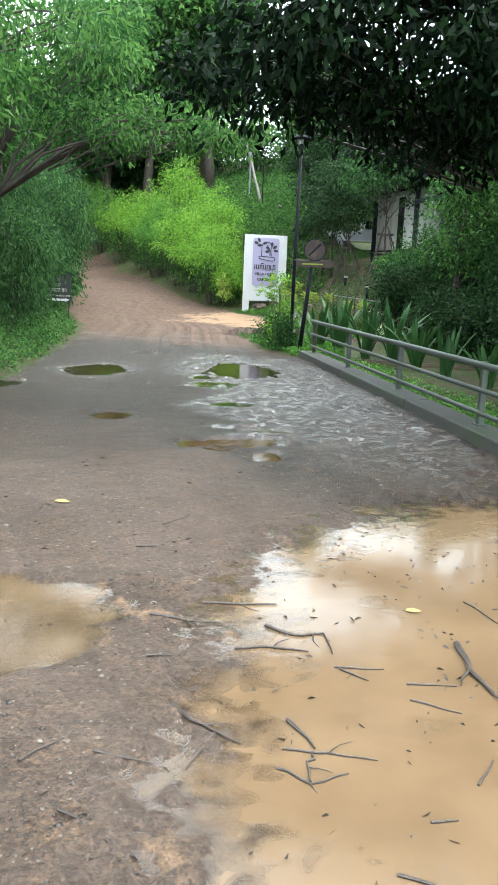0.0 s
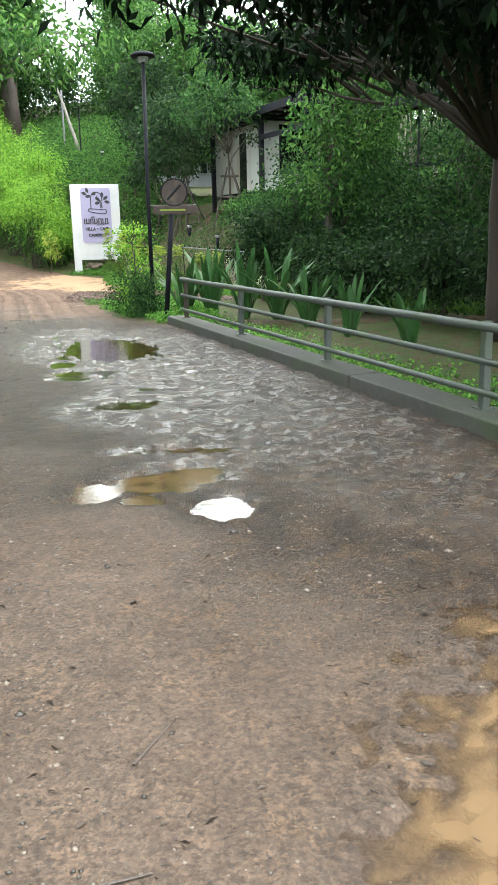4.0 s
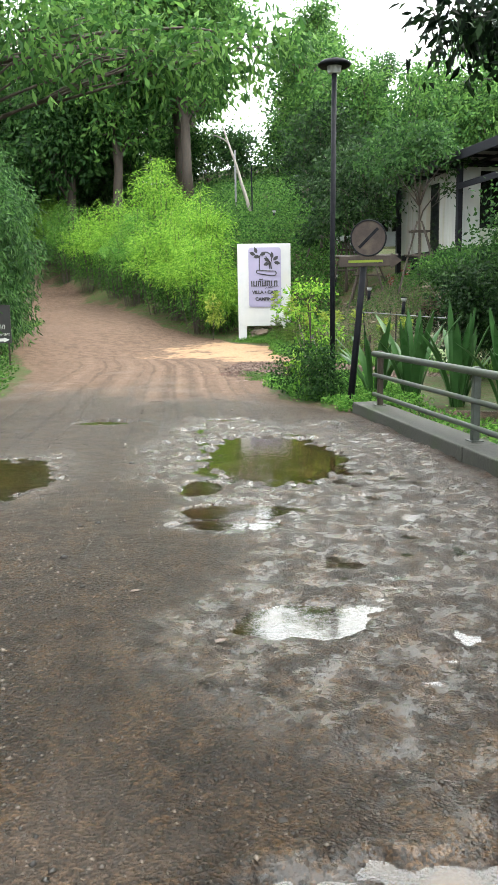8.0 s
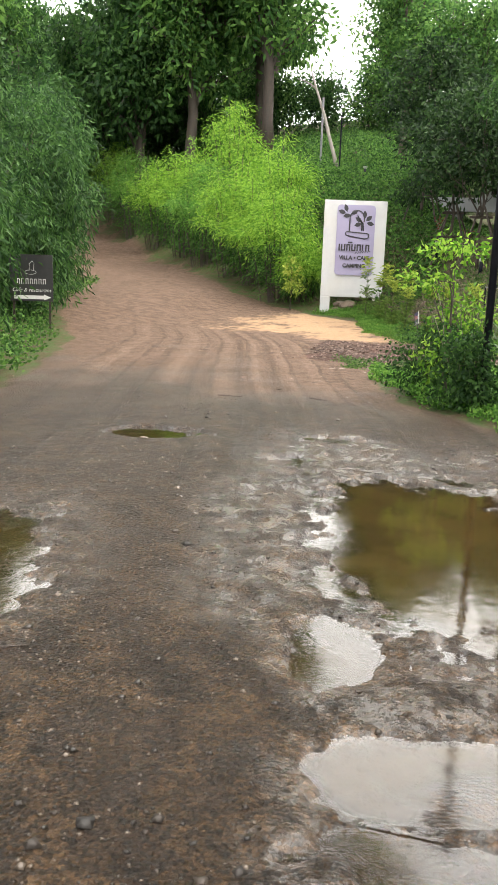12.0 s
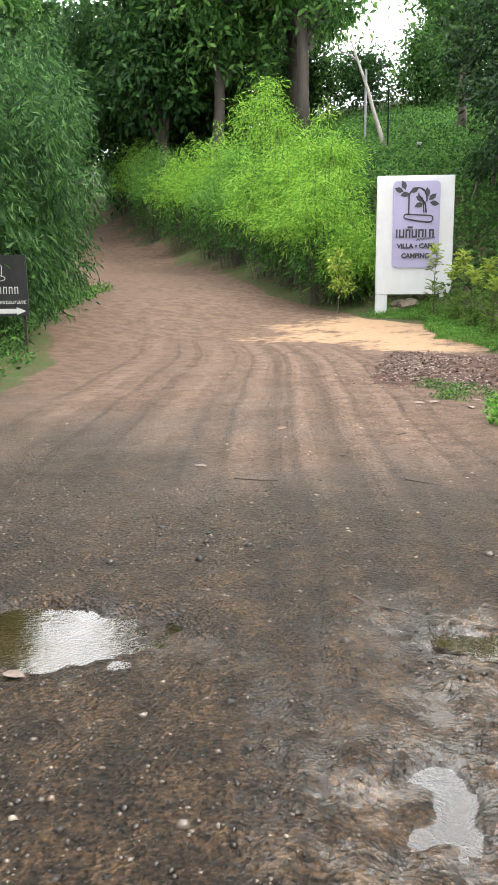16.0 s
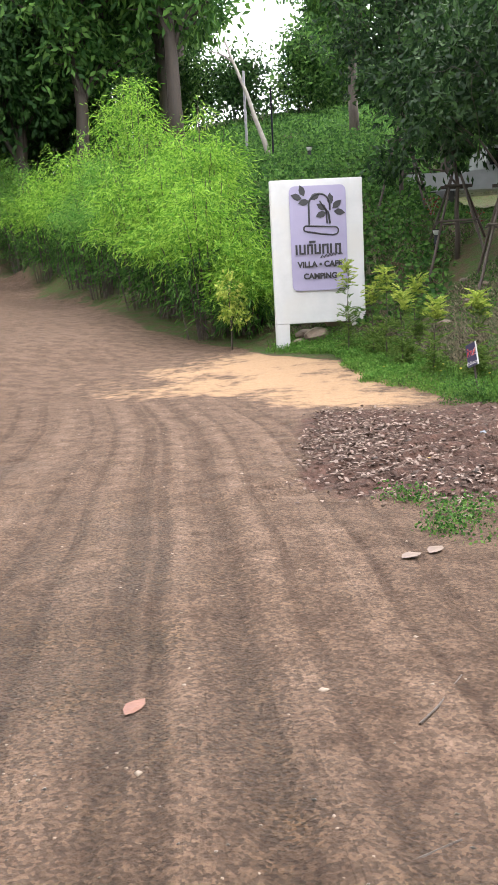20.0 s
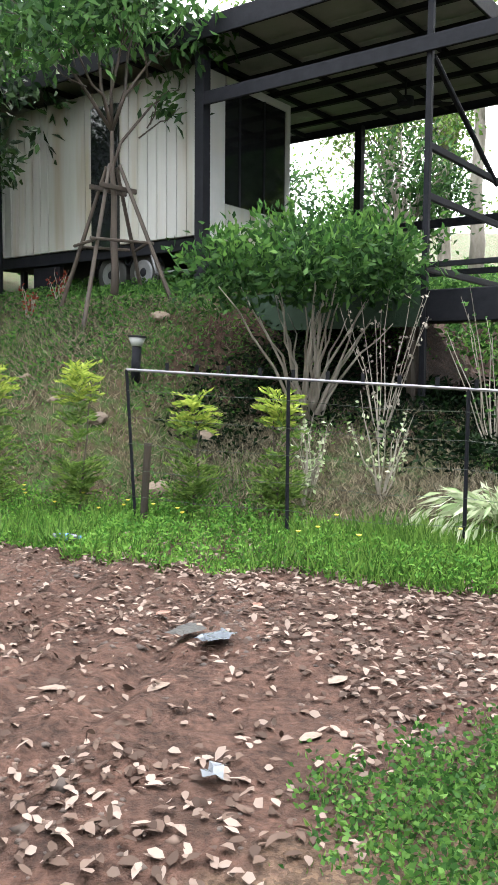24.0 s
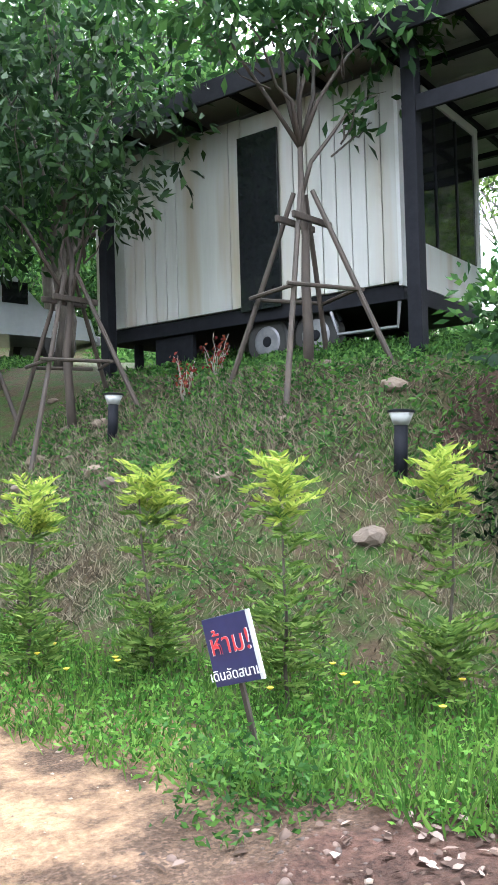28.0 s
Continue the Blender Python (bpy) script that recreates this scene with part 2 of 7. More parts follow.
    l.new(calc("SUBTRACT", r.outputs[0], calc("MULTIPLY", gloss, 0.2)), r2.inputs[2])
    l.new(r2.outputs[0], b.inputs["Roughness"])
    l.new(calc("ADD", calc("MULTIPLY", damp, 0.12), 0.1), b.inputs["Specular IOR Level"])
    l.new(calc("ADD", calc("MULTIPLY", damp, 0.1), calc("MULTIPLY", gloss, 0.7)), b.inputs["Coat Weight"])
    b.inputs["Coat Roughness"].default_value = 0.06
    b.inputs["Coat IOR"].default_value = 1.5
    cb = n.new("ShaderNodeBump")
    cb.inputs["Strength"].default_value, cb.inputs["Distance"].default_value = 0.75, 0.02
    l.new(calc("ADD", noise_tex(26, 5, 0.65), calc("MULTIPLY", cells.outputs["Distance"], 0.5)), cb.inputs["Height"])
    l.new(cb.outputs[0], b.inputs["Coat Normal"])
    vo = n.new("ShaderNodeTexVoronoi")
    vo.inputs["Scale"].default_value = 60
    l.new(co, vo.inputs[0])
    h = calc("ADD", calc("ADD", calc("MULTIPLY", calc("MULTIPLY", used, lane), 0.8), calc("MULTIPLY", calc("MULTIPLY", treaded, tread.outputs[0]), 0.7)), calc("ADD", calc("MULTIPLY", grain, 0.9), calc("MULTIPLY", fine, 0.3)))
    h = calc("ADD", h, calc("MULTIPLY", calc("MULTIPLY", vo.outputs[0], damp), 1.3))
    bp = n.new("ShaderNodeBump")
    bp.inputs["Strength"].default_value, bp.inputs["Distance"].default_value = 0.8, 0.035
    l.new(h, bp.inputs["Height"])
    l.new(calc("SUBTRACT", 0.8, calc("MULTIPLY", gloss, 0.6)), bp.inputs["Strength"])
    l.new(bp.outputs[0], b.inputs["Normal"])
    return m


def water_material(name, colors, murk=0.03, ior=1.4):
    """Muddy water: clear at the thin edge, opaque with silt where it is deep, glossy all over."""
    m = bpy.data.materials.new(name)
    m.use_nodes = True
    n, l = m.node_tree.nodes, m.node_tree.links
    n.remove(n["Principled BSDF"])
    co = n.new("ShaderNodeTexCoord").outputs["Object"]
    silt = n.new("ShaderNodeTexNoise")
    silt.inputs["Scale"].default_value, silt.inputs["Detail"].default_value = 1.6, 6
    l.new(co, silt.inputs[0])
    ramp = n.new("ShaderNodeValToRGB")
    ramp.color_ramp.elements[0].position, ramp.color_ramp.elements[1].position = 0.35, 0.65
    ramp.color_ramp.elements[0].color, ramp.color_ramp.elements[1].color = (*(TONE * c for c in colors[0]), 1), (*(TONE * c for c in colors[1]), 1)
    l.new(silt.outputs[0], ramp.inputs[0])
    body = n.new("ShaderNodeBsdfDiffuse")
    l.new(ramp.outputs[0], body.inputs[0])
    depth = n.new("ShaderNodeAttribute")
    depth.attribute_name = "depth"
    thick = n.new("ShaderNodeMapRange")
    thick.inputs[2].default_value = murk
    thick.inputs[3].default_value, thick.inputs[4].default_value = 0.05, 0.97
    l.new(depth.outputs["Fac"], thick.inputs[0])
    clear = n.new("ShaderNodeBsdfTransparent")
    inside = n.new("ShaderNodeMixShader")
    l.new(thick.outputs[0], inside.inputs[0])
    l.new(clear.outputs[0], inside.inputs[1])
    l.new(body.outputs[0], inside.inputs[2])
    ripple = n.new("ShaderNodeTexNoise")
    ripple.inputs["Scale"].default_value, ripple.inputs["Detail"].default_value = 14, 2
    l.new(co, ripple.inputs[0])
    bump = n.new("ShaderNodeBump")
    bump.inputs["Strength"].default_value, bump.inputs["Distance"].default_value = 0.04, 0.02
    l.new(ripple.outputs[0], bump.inputs["Height"])
    shine = n.new("ShaderNodeBsdfGlossy")
    shine.inputs["Roughness"].default_value = 0.07
    l.new(bump.outputs[0], shine.inputs["Normal"])
    fres = n.new("ShaderNodeFresnel")
    fres.inputs[0].default_value = ior
    l.new(bump.outputs[0], fres.inputs["Normal"])
    top = n.new("ShaderNodeMixShader")
    l.new(fres.outputs[0], top.inputs[0])
    l.new(inside.outputs[0], top.inputs[1])
    l.new(shine.outputs[0], top.inputs[2])
    l.new(top.outputs[0], n["Material Output"].inputs[0])
    return m


SOIL = ground_material()
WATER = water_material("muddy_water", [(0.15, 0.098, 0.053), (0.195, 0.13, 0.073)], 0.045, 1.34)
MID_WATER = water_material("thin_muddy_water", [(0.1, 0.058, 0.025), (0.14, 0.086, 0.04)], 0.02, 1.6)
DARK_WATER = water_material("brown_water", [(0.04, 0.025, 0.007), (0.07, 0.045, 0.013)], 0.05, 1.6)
CONCRETE = material("mossy_concrete", [(0.02, 0.021, 0.017), (0.045, 0.045, 0.038), (0.08, 0.078, 0.066)], 9, (0.6, 0.9), 0.5, stain=((0.035, 0.05, 0.02), 1.7))
GALV = material("weathered_grey_pipe", [(0.04, 0.052, 0.045), (0.085, 0.1, 0.092)], 12, (0.4, 0.65), 0.15, stain=((0.05, 0.07, 0.035), 2.5), metal=0.2)
BLACK_STEEL = material("black_painted_steel", [(0.008, 0.009, 0.013), (0.02, 0.021, 0.027)], 7, (0.55, 0.8), 0.1, spec=0.1)
PALE_STEEL = material("grey_steel", [(0.2, 0.2, 0.22), (0.32, 0.32, 0.34)], 9, (0.3, 0.5), 0.1, metal=0.6)
DARK_WOOD = material("dark_weathered_wood", [(0.02, 0.014, 0.01), (0.06, 0.04, 0.028)], 14, (0.6, 0.9), 0.5, stretch=(1, 1, 0.2))
POLE_WOOD = material("brown_support_pole", [(0.028, 0.02, 0.015), (0.08, 0.056, 0.042)], 10, (0.6, 0.9), 0.4, stretch=(1, 1, 0.3))
BARK = material("grey_brown_bark", [(0.03, 0.022, 0.017), (0.075, 0.058, 0.045), (0.12, 0.1, 0.08)], 9, (0.7, 0.95), 0.8, stretch=(1, 1, 0.35))
PALE_BARK = material("pale_bark", [(0.2, 0.17, 0.14), (0.42, 0.38, 0.33)], 5, (0.7, 0.9), 0.4, stain=((0.14, 0.12, 0.1), 2.0), stretch=(1, 1, 0.4))
TWIG = material("wet_twig", [(0.025, 0.018, 0.014), (0.08, 0.055, 0.04)], 30, (0.3, 0.6), 0.5)
WHITE_PAINT = material("white_painted_board", [(0.6, 0.61, 0.62), (0.7, 0.71, 0.71)], 3, (0.45, 0.65), 0.05, stain=((0.66, 0.65, 0.62), 1.2))
LILAC = material("lilac_panel", [(0.36, 0.33, 0.5), (0.41, 0.375, 0.55)], 2, (0.3, 0.45), 0.02)
INK = material("black_letter_plastic", [(0.012, 0.012, 0.016), (0.025, 0.025, 0.03)], 20, (0.3, 0.5), 0.0)
CHALK_BOARD = material("black_sign_board", [(0.012, 0.012, 0.013), (0.03, 0.03, 0.032)], 6, (0.35, 0.55), 0.05)
CHALK = material("white_sign_paint", [(0.7, 0.7, 0.68), (0.82, 0.82, 0.8)], 20, (0.6, 0.8), 0.0)
BLUE_SIGN = material("dark_blue_sign", [(0.012, 0.018, 0.085), (0.02, 0.028, 0.12)], 9, (0.35, 0.5), 0.02)
RED_INK = material("red_letter", [(0.62, 0.04, 0.05), (0.72, 0.06, 0.07)], 9, (0.4, 0.5), 0.0)
CORRUGATED = material("cream_metal_cladding", [(0.47, 0.48, 0.46), (0.57, 0.575, 0.55)], 2.2, (0.4, 0.6), 0.05, stain=((0.4, 0.36, 0.28), 1.1), stretch=(2.5, 2.5, 0.25))
ROOF_PANEL = material("grey_roof_panel", [(0.22, 0.24, 0.22), (0.32, 0.34, 0.31)], 3, (0.5, 0.7), 0.05)
RUBBER = material("black_rubber", [(0.012, 0.012, 0.012), (0.03, 0.03, 0.03)], 20, (0.6, 0.85), 0.2)
NETTING = material("dark_green_netting", [(0.008, 0.03, 0.014), (0.02, 0.06, 0.028)], 60, (0.7, 0.95), 0.4)
GLASS_DARK = material("dark_glass", [(0.01, 0.012, 0.014), (0.02, 0.022, 0.025)], 3, (0.03, 0.08), 0.0)
CAR_WHITE = material("white_car_paint", [(0.42, 0.44, 0.46), (0.5, 0.52, 0.54)], 3, (0.15, 0.25), 0.0)
BROWN_METAL = material("rusty_brown_plate", [(0.03, 0.02, 0.017), (0.075, 0.05, 0.04)], 14, (0.6, 0.85), 0.2, stain=((0.1, 0.075, 0.055), 5))
LAMP_GLASS = material("frosted_lamp_glass", [(0.42, 0.44, 0.44), (0.55, 0.57, 0.56)], 6, (0.25, 0.4), 0.0)
DRY_LEAF = leafy("dry_leaf", (0.06, 0.038, 0.03), (0.13, 0.088, 0.07), (0.3, 0.235, 0.205), (0.6, 0.8), 0.1)
STONE = material("brown_stone", [(0.11, 0.08, 0.06), (0.24, 0.18, 0.13)], 8, (0.6, 0.9), 0.7, random=0.5)

# near-black leaf green: shade under the canopy and deck put into the colour
L_SHADE = leafy("shade_darkened_leaf", (0.003, 0.009, 0.004), (0.006, 0.016, 0.006), (0.015, 0.036, 0.011), translucent=0.12, spec=0.05)
# dim copy of the leaf green; behind the railing it holds the canopy's shade
L_DUSK = leafy("dim_green_leaf", (0.01, 0.03, 0.01), (0.02, 0.055, 0.016), (0.045, 0.1, 0.026), translucent=0.3, spec=0.15)
L_DARK = leafy("deep_green_leaf", (0.02, 0.06, 0.018), (0.042, 0.11, 0.028), (0.08, 0.18, 0.045), translucent=0.4)
L_MID = leafy("green_leaf", (0.034, 0.1, 0.024), (0.074, 0.19, 0.042), (0.15, 0.3, 0.066), translucent=0.45)
L_BRIGHT = leafy("fresh_green_leaf", (0.065, 0.19, 0.03), (0.13, 0.33, 0.055), (0.24, 0.47, 0.09), translucent=0.45)
L_BAMBOO = leafy("bamboo_leaf", (0.1, 0.27, 0.03), (0.22, 0.46, 0.05), (0.38, 0.64, 0.09), translucent=0.5)
L_YELLOW = leafy("yellow_green_leaf", (0.2, 0.32, 0.045), (0.36, 0.48, 0.075), (0.54, 0.63, 0.13), translucent=0.4)
L_FEATHER = leafy("feathery_leaf", (0.07, 0.14, 0.025), (0.13, 0.23, 0.045), (0.23, 0.34, 0.08), translucent=0.4)
L_AGAVE = leafy("strap_leaf", (0.018, 0.06, 0.02), (0.04, 0.11, 0.032), (0.08, 0.18, 0.05), (0.2, 0.4), 0.15)
L_PALE = leafy("variegated_leaf", (0.3, 0.42, 0.2), (0.5, 0.6, 0.35), (0.7, 0.75, 0.55))
GRASS = leafy("grass_blade", (0.05, 0.125, 0.022), (0.105, 0.22, 0.04), (0.19, 0.33, 0.07), translucent=0.4)
DRY_GRASS = leafy("dry_grass_blade", (0.06, 0.052, 0.036), (0.19, 0.165, 0.12), (0.36, 0.31, 0.23), (0.6, 0.8), 0.3)

# ---- builders ----
rng = np.random.default_rng(7)


class Shape:
    """Collects vertices and faces of one mesh."""

    def __init__(self):
        self.v, self.f = [], []

    def add(self, v, f):
        k = len(self.v)
        self.v.extend(map(tuple, v))
        self.f.extend(tuple(i + k for i in q) for q in f)
        return self

    def box(self, x0, x1, y0, y1, z0, z1, bevel=0.0, m=None):
        bm = bmesh.new()
        bmesh.ops.create_cube(bm, size=1.0)
        for v in bm.verts:
            v.co = Vector(((x0 + x1) / 2 + v.co.x * (x1 - x0), (y0 + y1) / 2 + v.co.y * (y1 - y0), (z0 + z1) / 2 + v.co.z * (z1 - z0)))
        if bevel:
            bmesh.ops.bevel(bm, geom=bm.edges[:], offset=bevel, segments=2, affect="EDGES", profile=0.5)
        bm.verts.index_update()
        self.add([(m @ v.co) if m else v.co for v in bm.verts], [[v.index for v in f.verts] for f in bm.faces])
        bm.free()
        return self

    def tube(self, pts, radii, sides=8, caps=True):
        pts = [Vector(p) for p in pts]
        if isinstance(radii, (int, float)):
            radii = [radii] * len(pts)
        v, f, side = [], [], None
        for i, p in enumerate(pts):
            d = (pts[min(i + 1, len(pts) - 1)] - pts[max(i - 1, 0)]).normalized()
            if side is None:
                side = d.orthogonal().normalized()
            side = (side - d * side.dot(d)).normalized()
            up = d.cross(side)
            for s in range(sides):
                a = 2 * math.pi * s / sides
                v.append(p + (side * math.cos(a) + up * math.sin(a)) * radii[i])
        for i in range(len(pts) - 1):
            for s in range(sides):
                a, b = i * sides + s, i * sides + (s + 1) % sides
                f.append((a, b, b + sides, a + sides))
        if caps:
            f.append(tuple(range(sides))[::-1])
            f.append(tuple(range((len(pts) - 1) * sides, len(pts) * sides)))
        return self.add(v, f)

    def disc(self, c, axis, r, thick, sides=24, bulge=0.0):
        a = Vector(axis).normalized()
        c = Vector(c)
        k = 1 - min(0.3, bulge)
        return self.tube([c - a * thick / 2, c - a * thick / 2.01 + a * 0, c + a * thick / 2], [r * k, r, r * k], sides)


def part(name, s, mat, parent=None, label="", smooth=False):
    me = bpy.data.meshes.new(name)
    me.from_pydata(s.v, [], s.f)
    me.materials.append(mat)
    if smooth:
        me.polygons.foreach_set("use_smooth", [True] * len(me.polygons))
    ob = new(name, me)
    ob.parent = parent
    if label:
        ob["label"] = label
    return ob


def thing(name, label, category, m=None, group="", kind=""):
    ob = tagged(new(name), label, category, group, kind)
    ob.empty_display_size = 0.1
    if m is not None:
        ob.matrix_world = m
    return ob


def leaf_quads(pos, axis, length, width, fold=0.25):
    """One bent leaf of two triangles at each position, along its axis."""
    n = len(pos)
    axis = axis / np.linalg.norm(axis, axis=1, keepdims=True)
    rnd = rng.normal(size=(n, 3))
    rnd[:, 2] *= 0.5
    side = np.cross(axis, rnd)
    side /= np.linalg.norm(side, axis=1, keepdims=True) + 1e-9
    nor = np.cross(side, axis)
    L = (length * rng.uniform(0.7, 1.25, n))[:, None]
    W = (width * rng.uniform(0.75, 1.2, n))[:, None]
    mid = pos + axis * L * 0.45 + nor * L * fold * 0.5
    tip = pos + axis * L
    return np.stack([pos, mid + side * W / 2, tip, mid - side * W / 2], 1).reshape(-1, 3)


def dead_leaves(pos, axis, length, width):
    """Six-cornered curled leaves lying on the ground."""
    n = len(pos)
    axis = axis / np.linalg.norm(axis, axis=1, keepdims=True)
    side = np.cross(axis, np.array([0, 0, 1.0]) + rng.normal(size=(n, 3)) * 0.3)
    side /= np.linalg.norm(side, axis=1, keepdims=True)
    up = np.cross(side, axis)
    L, W = (length * rng.uniform(0.5, 1.3, n))[:, None], (width * rng.uniform(0.6, 1.2, n))[:, None]
    curl = (rng.uniform(0.05, 0.4, n))[:, None] * W
    out = [pos]
    for f, w in ((0.3, 0.42), (0.68, 0.5)):
        out.append(pos + axis * L * f + side * W * w * rng.uniform(0.7, 1.2, (n, 1)) + up * curl)
    out.append(pos + axis * L + up * curl * 0.5)
    for f, w in ((0.7, -0.46), (0.32, -0.45)):
        out.append(pos + axis * L * f + side * W * w * rng.uniform(0.7, 1.2, (n, 1)) + up * curl * 1.2)
    return np.stack(out, 1).reshape(-1, 3)


def leaf_mesh(name, quads, mat, parent=None, label="", corners=4):
    n = len(quads) // corners
    me = bpy.data.meshes.new(name)
    me.vertices.add(n * corners)
    me.vertices.foreach_set("co", quads.astype(np.float32).ravel())
    me.loops.add(n * corners)
    me.loops.foreach_set("vertex_index", np.arange(n * corners, dtype=np.int32))
    me.polygons.add(n)
    me.polygons.foreach_set("loop_start", np.arange(n, dtype=np.int32) * corners)
    me.update(calc_edges=True)
    me.materials.append(mat)
    ob = new(name, me)
    ob.parent = parent
    if label:
        ob["label"] = label
    return ob


def clusters(blobs, count, per, spread, shell=0.55):
    """Leaf positions in small tufts spread through ellipsoids, denser to the outside, and outward axes."""
    vol = np.array([b[3] * b[4] * b[5] for b in blobs]) ** 0.75
    which = rng.choice(len(blobs), count, p=vol / vol.sum())
    bl = np.array(blobs, float)[which]
    d = rng.normal(size=(count, 3))
    d /= np.linalg.norm(d, axis=1, keepdims=True)
    r = rng.uniform(shell, 1.08, count)[:, None]
    c = bl[:, :3] + d * r * bl[:, 3:6]
    pos = np.repeat(c, per, 0) + rng.normal(size=(count * per, 3)) * spread
    out = np.repeat(d, per, 0)
    return pos, out


def crown(name, blobs, count, per, spread, length, width, mat, parent, droop=0.5, shell=0.5, label="", loose=0.8):
    pos, out = clusters(blobs, count, per, spread, shell)
    ax = out * 0.7 + rng.normal(size=pos.shape) * loose
    ax[:, 2] -= droop
    return leaf_mesh(name, leaf_quads(pos, ax, length, width), mat, parent, label)


def bend(a, b, sag, steps=6, wander=0.0):
    a, b = np.array(a, float), np.array(b, float)
    t = np.linspace(0, 1, steps)[:, None]
    p = a + (b - a) * t
    p[:, 2] += np.sin(math.pi * t[:, 0]) * sag
    if wander:
        w = rng.normal(size=p.shape) * wander
        w[0] = w[-1] = 0
        p += w
    return p


def smooth(a, b, x):
    t = np.clip((x - a) / (b - a), 0, 1)
    return t * t * (3 - 2 * t)

# ---- the ground ----
TOE = np.array([(-60, 92), (-28.5, 60.5), (-22.7, 52.4), (-17.6, 45.3), (-8.0, 34.9), (-5.2, 33.2), (-4.4, 29.6), (-2.15, 26.3), (-0.42, 24.14), (2.6, 20.4), (6.5, 15.5), (12, 8), (16, -8), (40, -60)], float)


def beyond_toe(x, y):
    """Signed distance past the foot of the bank: positive on the hill."""
    best = np.full(np.shape(x), 1e9)
    sign = np.ones(np.shape(x))
    for a, b in zip(TOE[:-1], TOE[1:]):
        d = b - a
        t = np.clip(((x - a[0]) * d[0] + (y - a[1]) * d[1]) / (d @ d), 0, 1)
        ex, ey = x - a[0] - t * d[0], y - a[1] - t * d[1]
        dist = np.hypot(ex, ey)
        s = np.sign(-(d[0] * ey - d[1] * ex)) * -1
        near = dist < best
        best = np.where(near, dist, best)
        sign = np.where(near, s, sign)
    return best * sign


def road_rise(x, y):
    along = y + 0.25 * np.clip(-x - 10, 0, 40)
    return np.interp(along, [28, 31, 37, 48, 64, 68, 90, 200, 800], [0, 0.12, 0.5, 1.7, 5.0, 5.35, 5.6, 13, 40])


def wobble(x, y, scale, seed=0.0):
    """Cheap smooth noise from sums of sines, about -1 to 1."""
    s = 0
    for k, (ax, ay, p) in enumerate(((1, 0.3, 0.1), (-0.4, 1.1, 1.7), (0.9, -0.8, 3.1), (1.9, 1.4, 0.6), (-1.7, 2.1, 4.4), (3.1, -2.3, 2.2))):
        s = s + np.sin((ax * x + ay * y) / scale + p + seed * (k + 1)) / (1 + 0.5 * k)
    return s / 2.4


def grains(x, y, size, seed=0):
    """Lattice noise with lumps of the given size, about -1 to 1."""
    u, v = np.asarray(x) / size + 0.31 * np.asarray(y) / size, np.asarray(y) / size - 0.17 * np.asarray(x) / size
    i, j = np.floor(u), np.floor(v)
    a, b = u - i, v - j
    a, b = a * a * (3 - 2 * a), b * b * (3 - 2 * b)

    def cell(p, q):
        h = np.sin(p * 127.1 + q * 311.7 + seed * 74.7) * 43758.5453
        return (h - np.floor(h)) * 2 - 1

    return (cell(i, j) * (1 - a) + cell(i + 1, j) * a) * (1 - b) + (cell(i, j + 1) * (1 - a) + cell(i + 1, j + 1) * a) * b


def macro(x, y):
    u = beyond_toe(x, y)
    q = -0.42 * x + 0.907 * y
    k = smooth(24.7, 27.2, q)
    bank = np.interp(u, [-0.8, 0, 0.5, 2.0, 3.6, 5, 15, 60, 400], [0, 0.1, 0.25, 1.2, 2.2, 2.5, 2.9, 7, 30])
    bank = bank * (0.4 + 0.6 * k) * smooth(-14, 22, y)
    hill = smooth(-2.5, -6.5, x) * np.interp(u, [0, 1, 9, 14, 60], [0, 0.2, 3.0, 3.6, 5])
    left = smooth(-10.5, -15, x + 0.12 * (24 - y)) * 0.5 * smooth(60, 30, y)
    return road_rise(x, y) + bank + hill + left


KERB_A, KERB_DIR = np.array([-1.62, 15.5]), np.array([0.352, -0.936])


def past_kerb(x, y):
    """How far a place lies to the right of the kerb's road edge."""
    return (x - KERB_A[0]) * -KERB_DIR[1] + (y - KERB_A[1]) * KERB_DIR[0]


# puddles: centre, half sizes, turn, depth
POOLS = [
    (2.3, -0.4, 1.62, 2.75, 0, 0.075), (-0.5, -0.95, 0.66, 0.78, 0, 0.06),
    (-2.15, 11.75, 0.74, 1.42, 15, 0.075), (-2.05, 9.35, 0.42, 0.2, 10, 0.042), (-2.55, 10.15, 0.16, 0.36, 10, 0.042), (-2.05, 8.95, 0.36, 0.14, 12, 0.04), (-1.15, 7.15, 0.38, 0.2, 14, 0.04),
    (-0.93, 4.1, 0.2, 0.24, 0, 0.044), (-0.38, 4.4, 0.42, 0.27, 24, 0.042), (-0.55, 3.88, 0.15, 0.12, 0, 0.036), (-0.03, 3.72, 0.2, 0.24, -20, 0.044), (-0.5, 5.2, 0.42, 0.13, 8, 0.034),
    (-2.4, 5.5, 0.32, 0.34, 0, 0.036), (-4.7, 10.2, 0.62, 1.0, 12, 0.05), (-4.95, 14.15, 0.36, 0.27, 0, 0.05), (-3.2, 14.55, 0.34, 0.13, 0, 0.045), (-3.55, 13.5, 0.14, 0.2, 0, 0.032), (-5.2, 7.6, 0.4, 0.5, 0, 0.036),
]
WATER_Z = -0.022
# a wide film of water over the low side of the road
FILM = (-1.5, 9.6, 1.75, 5.2, 19)


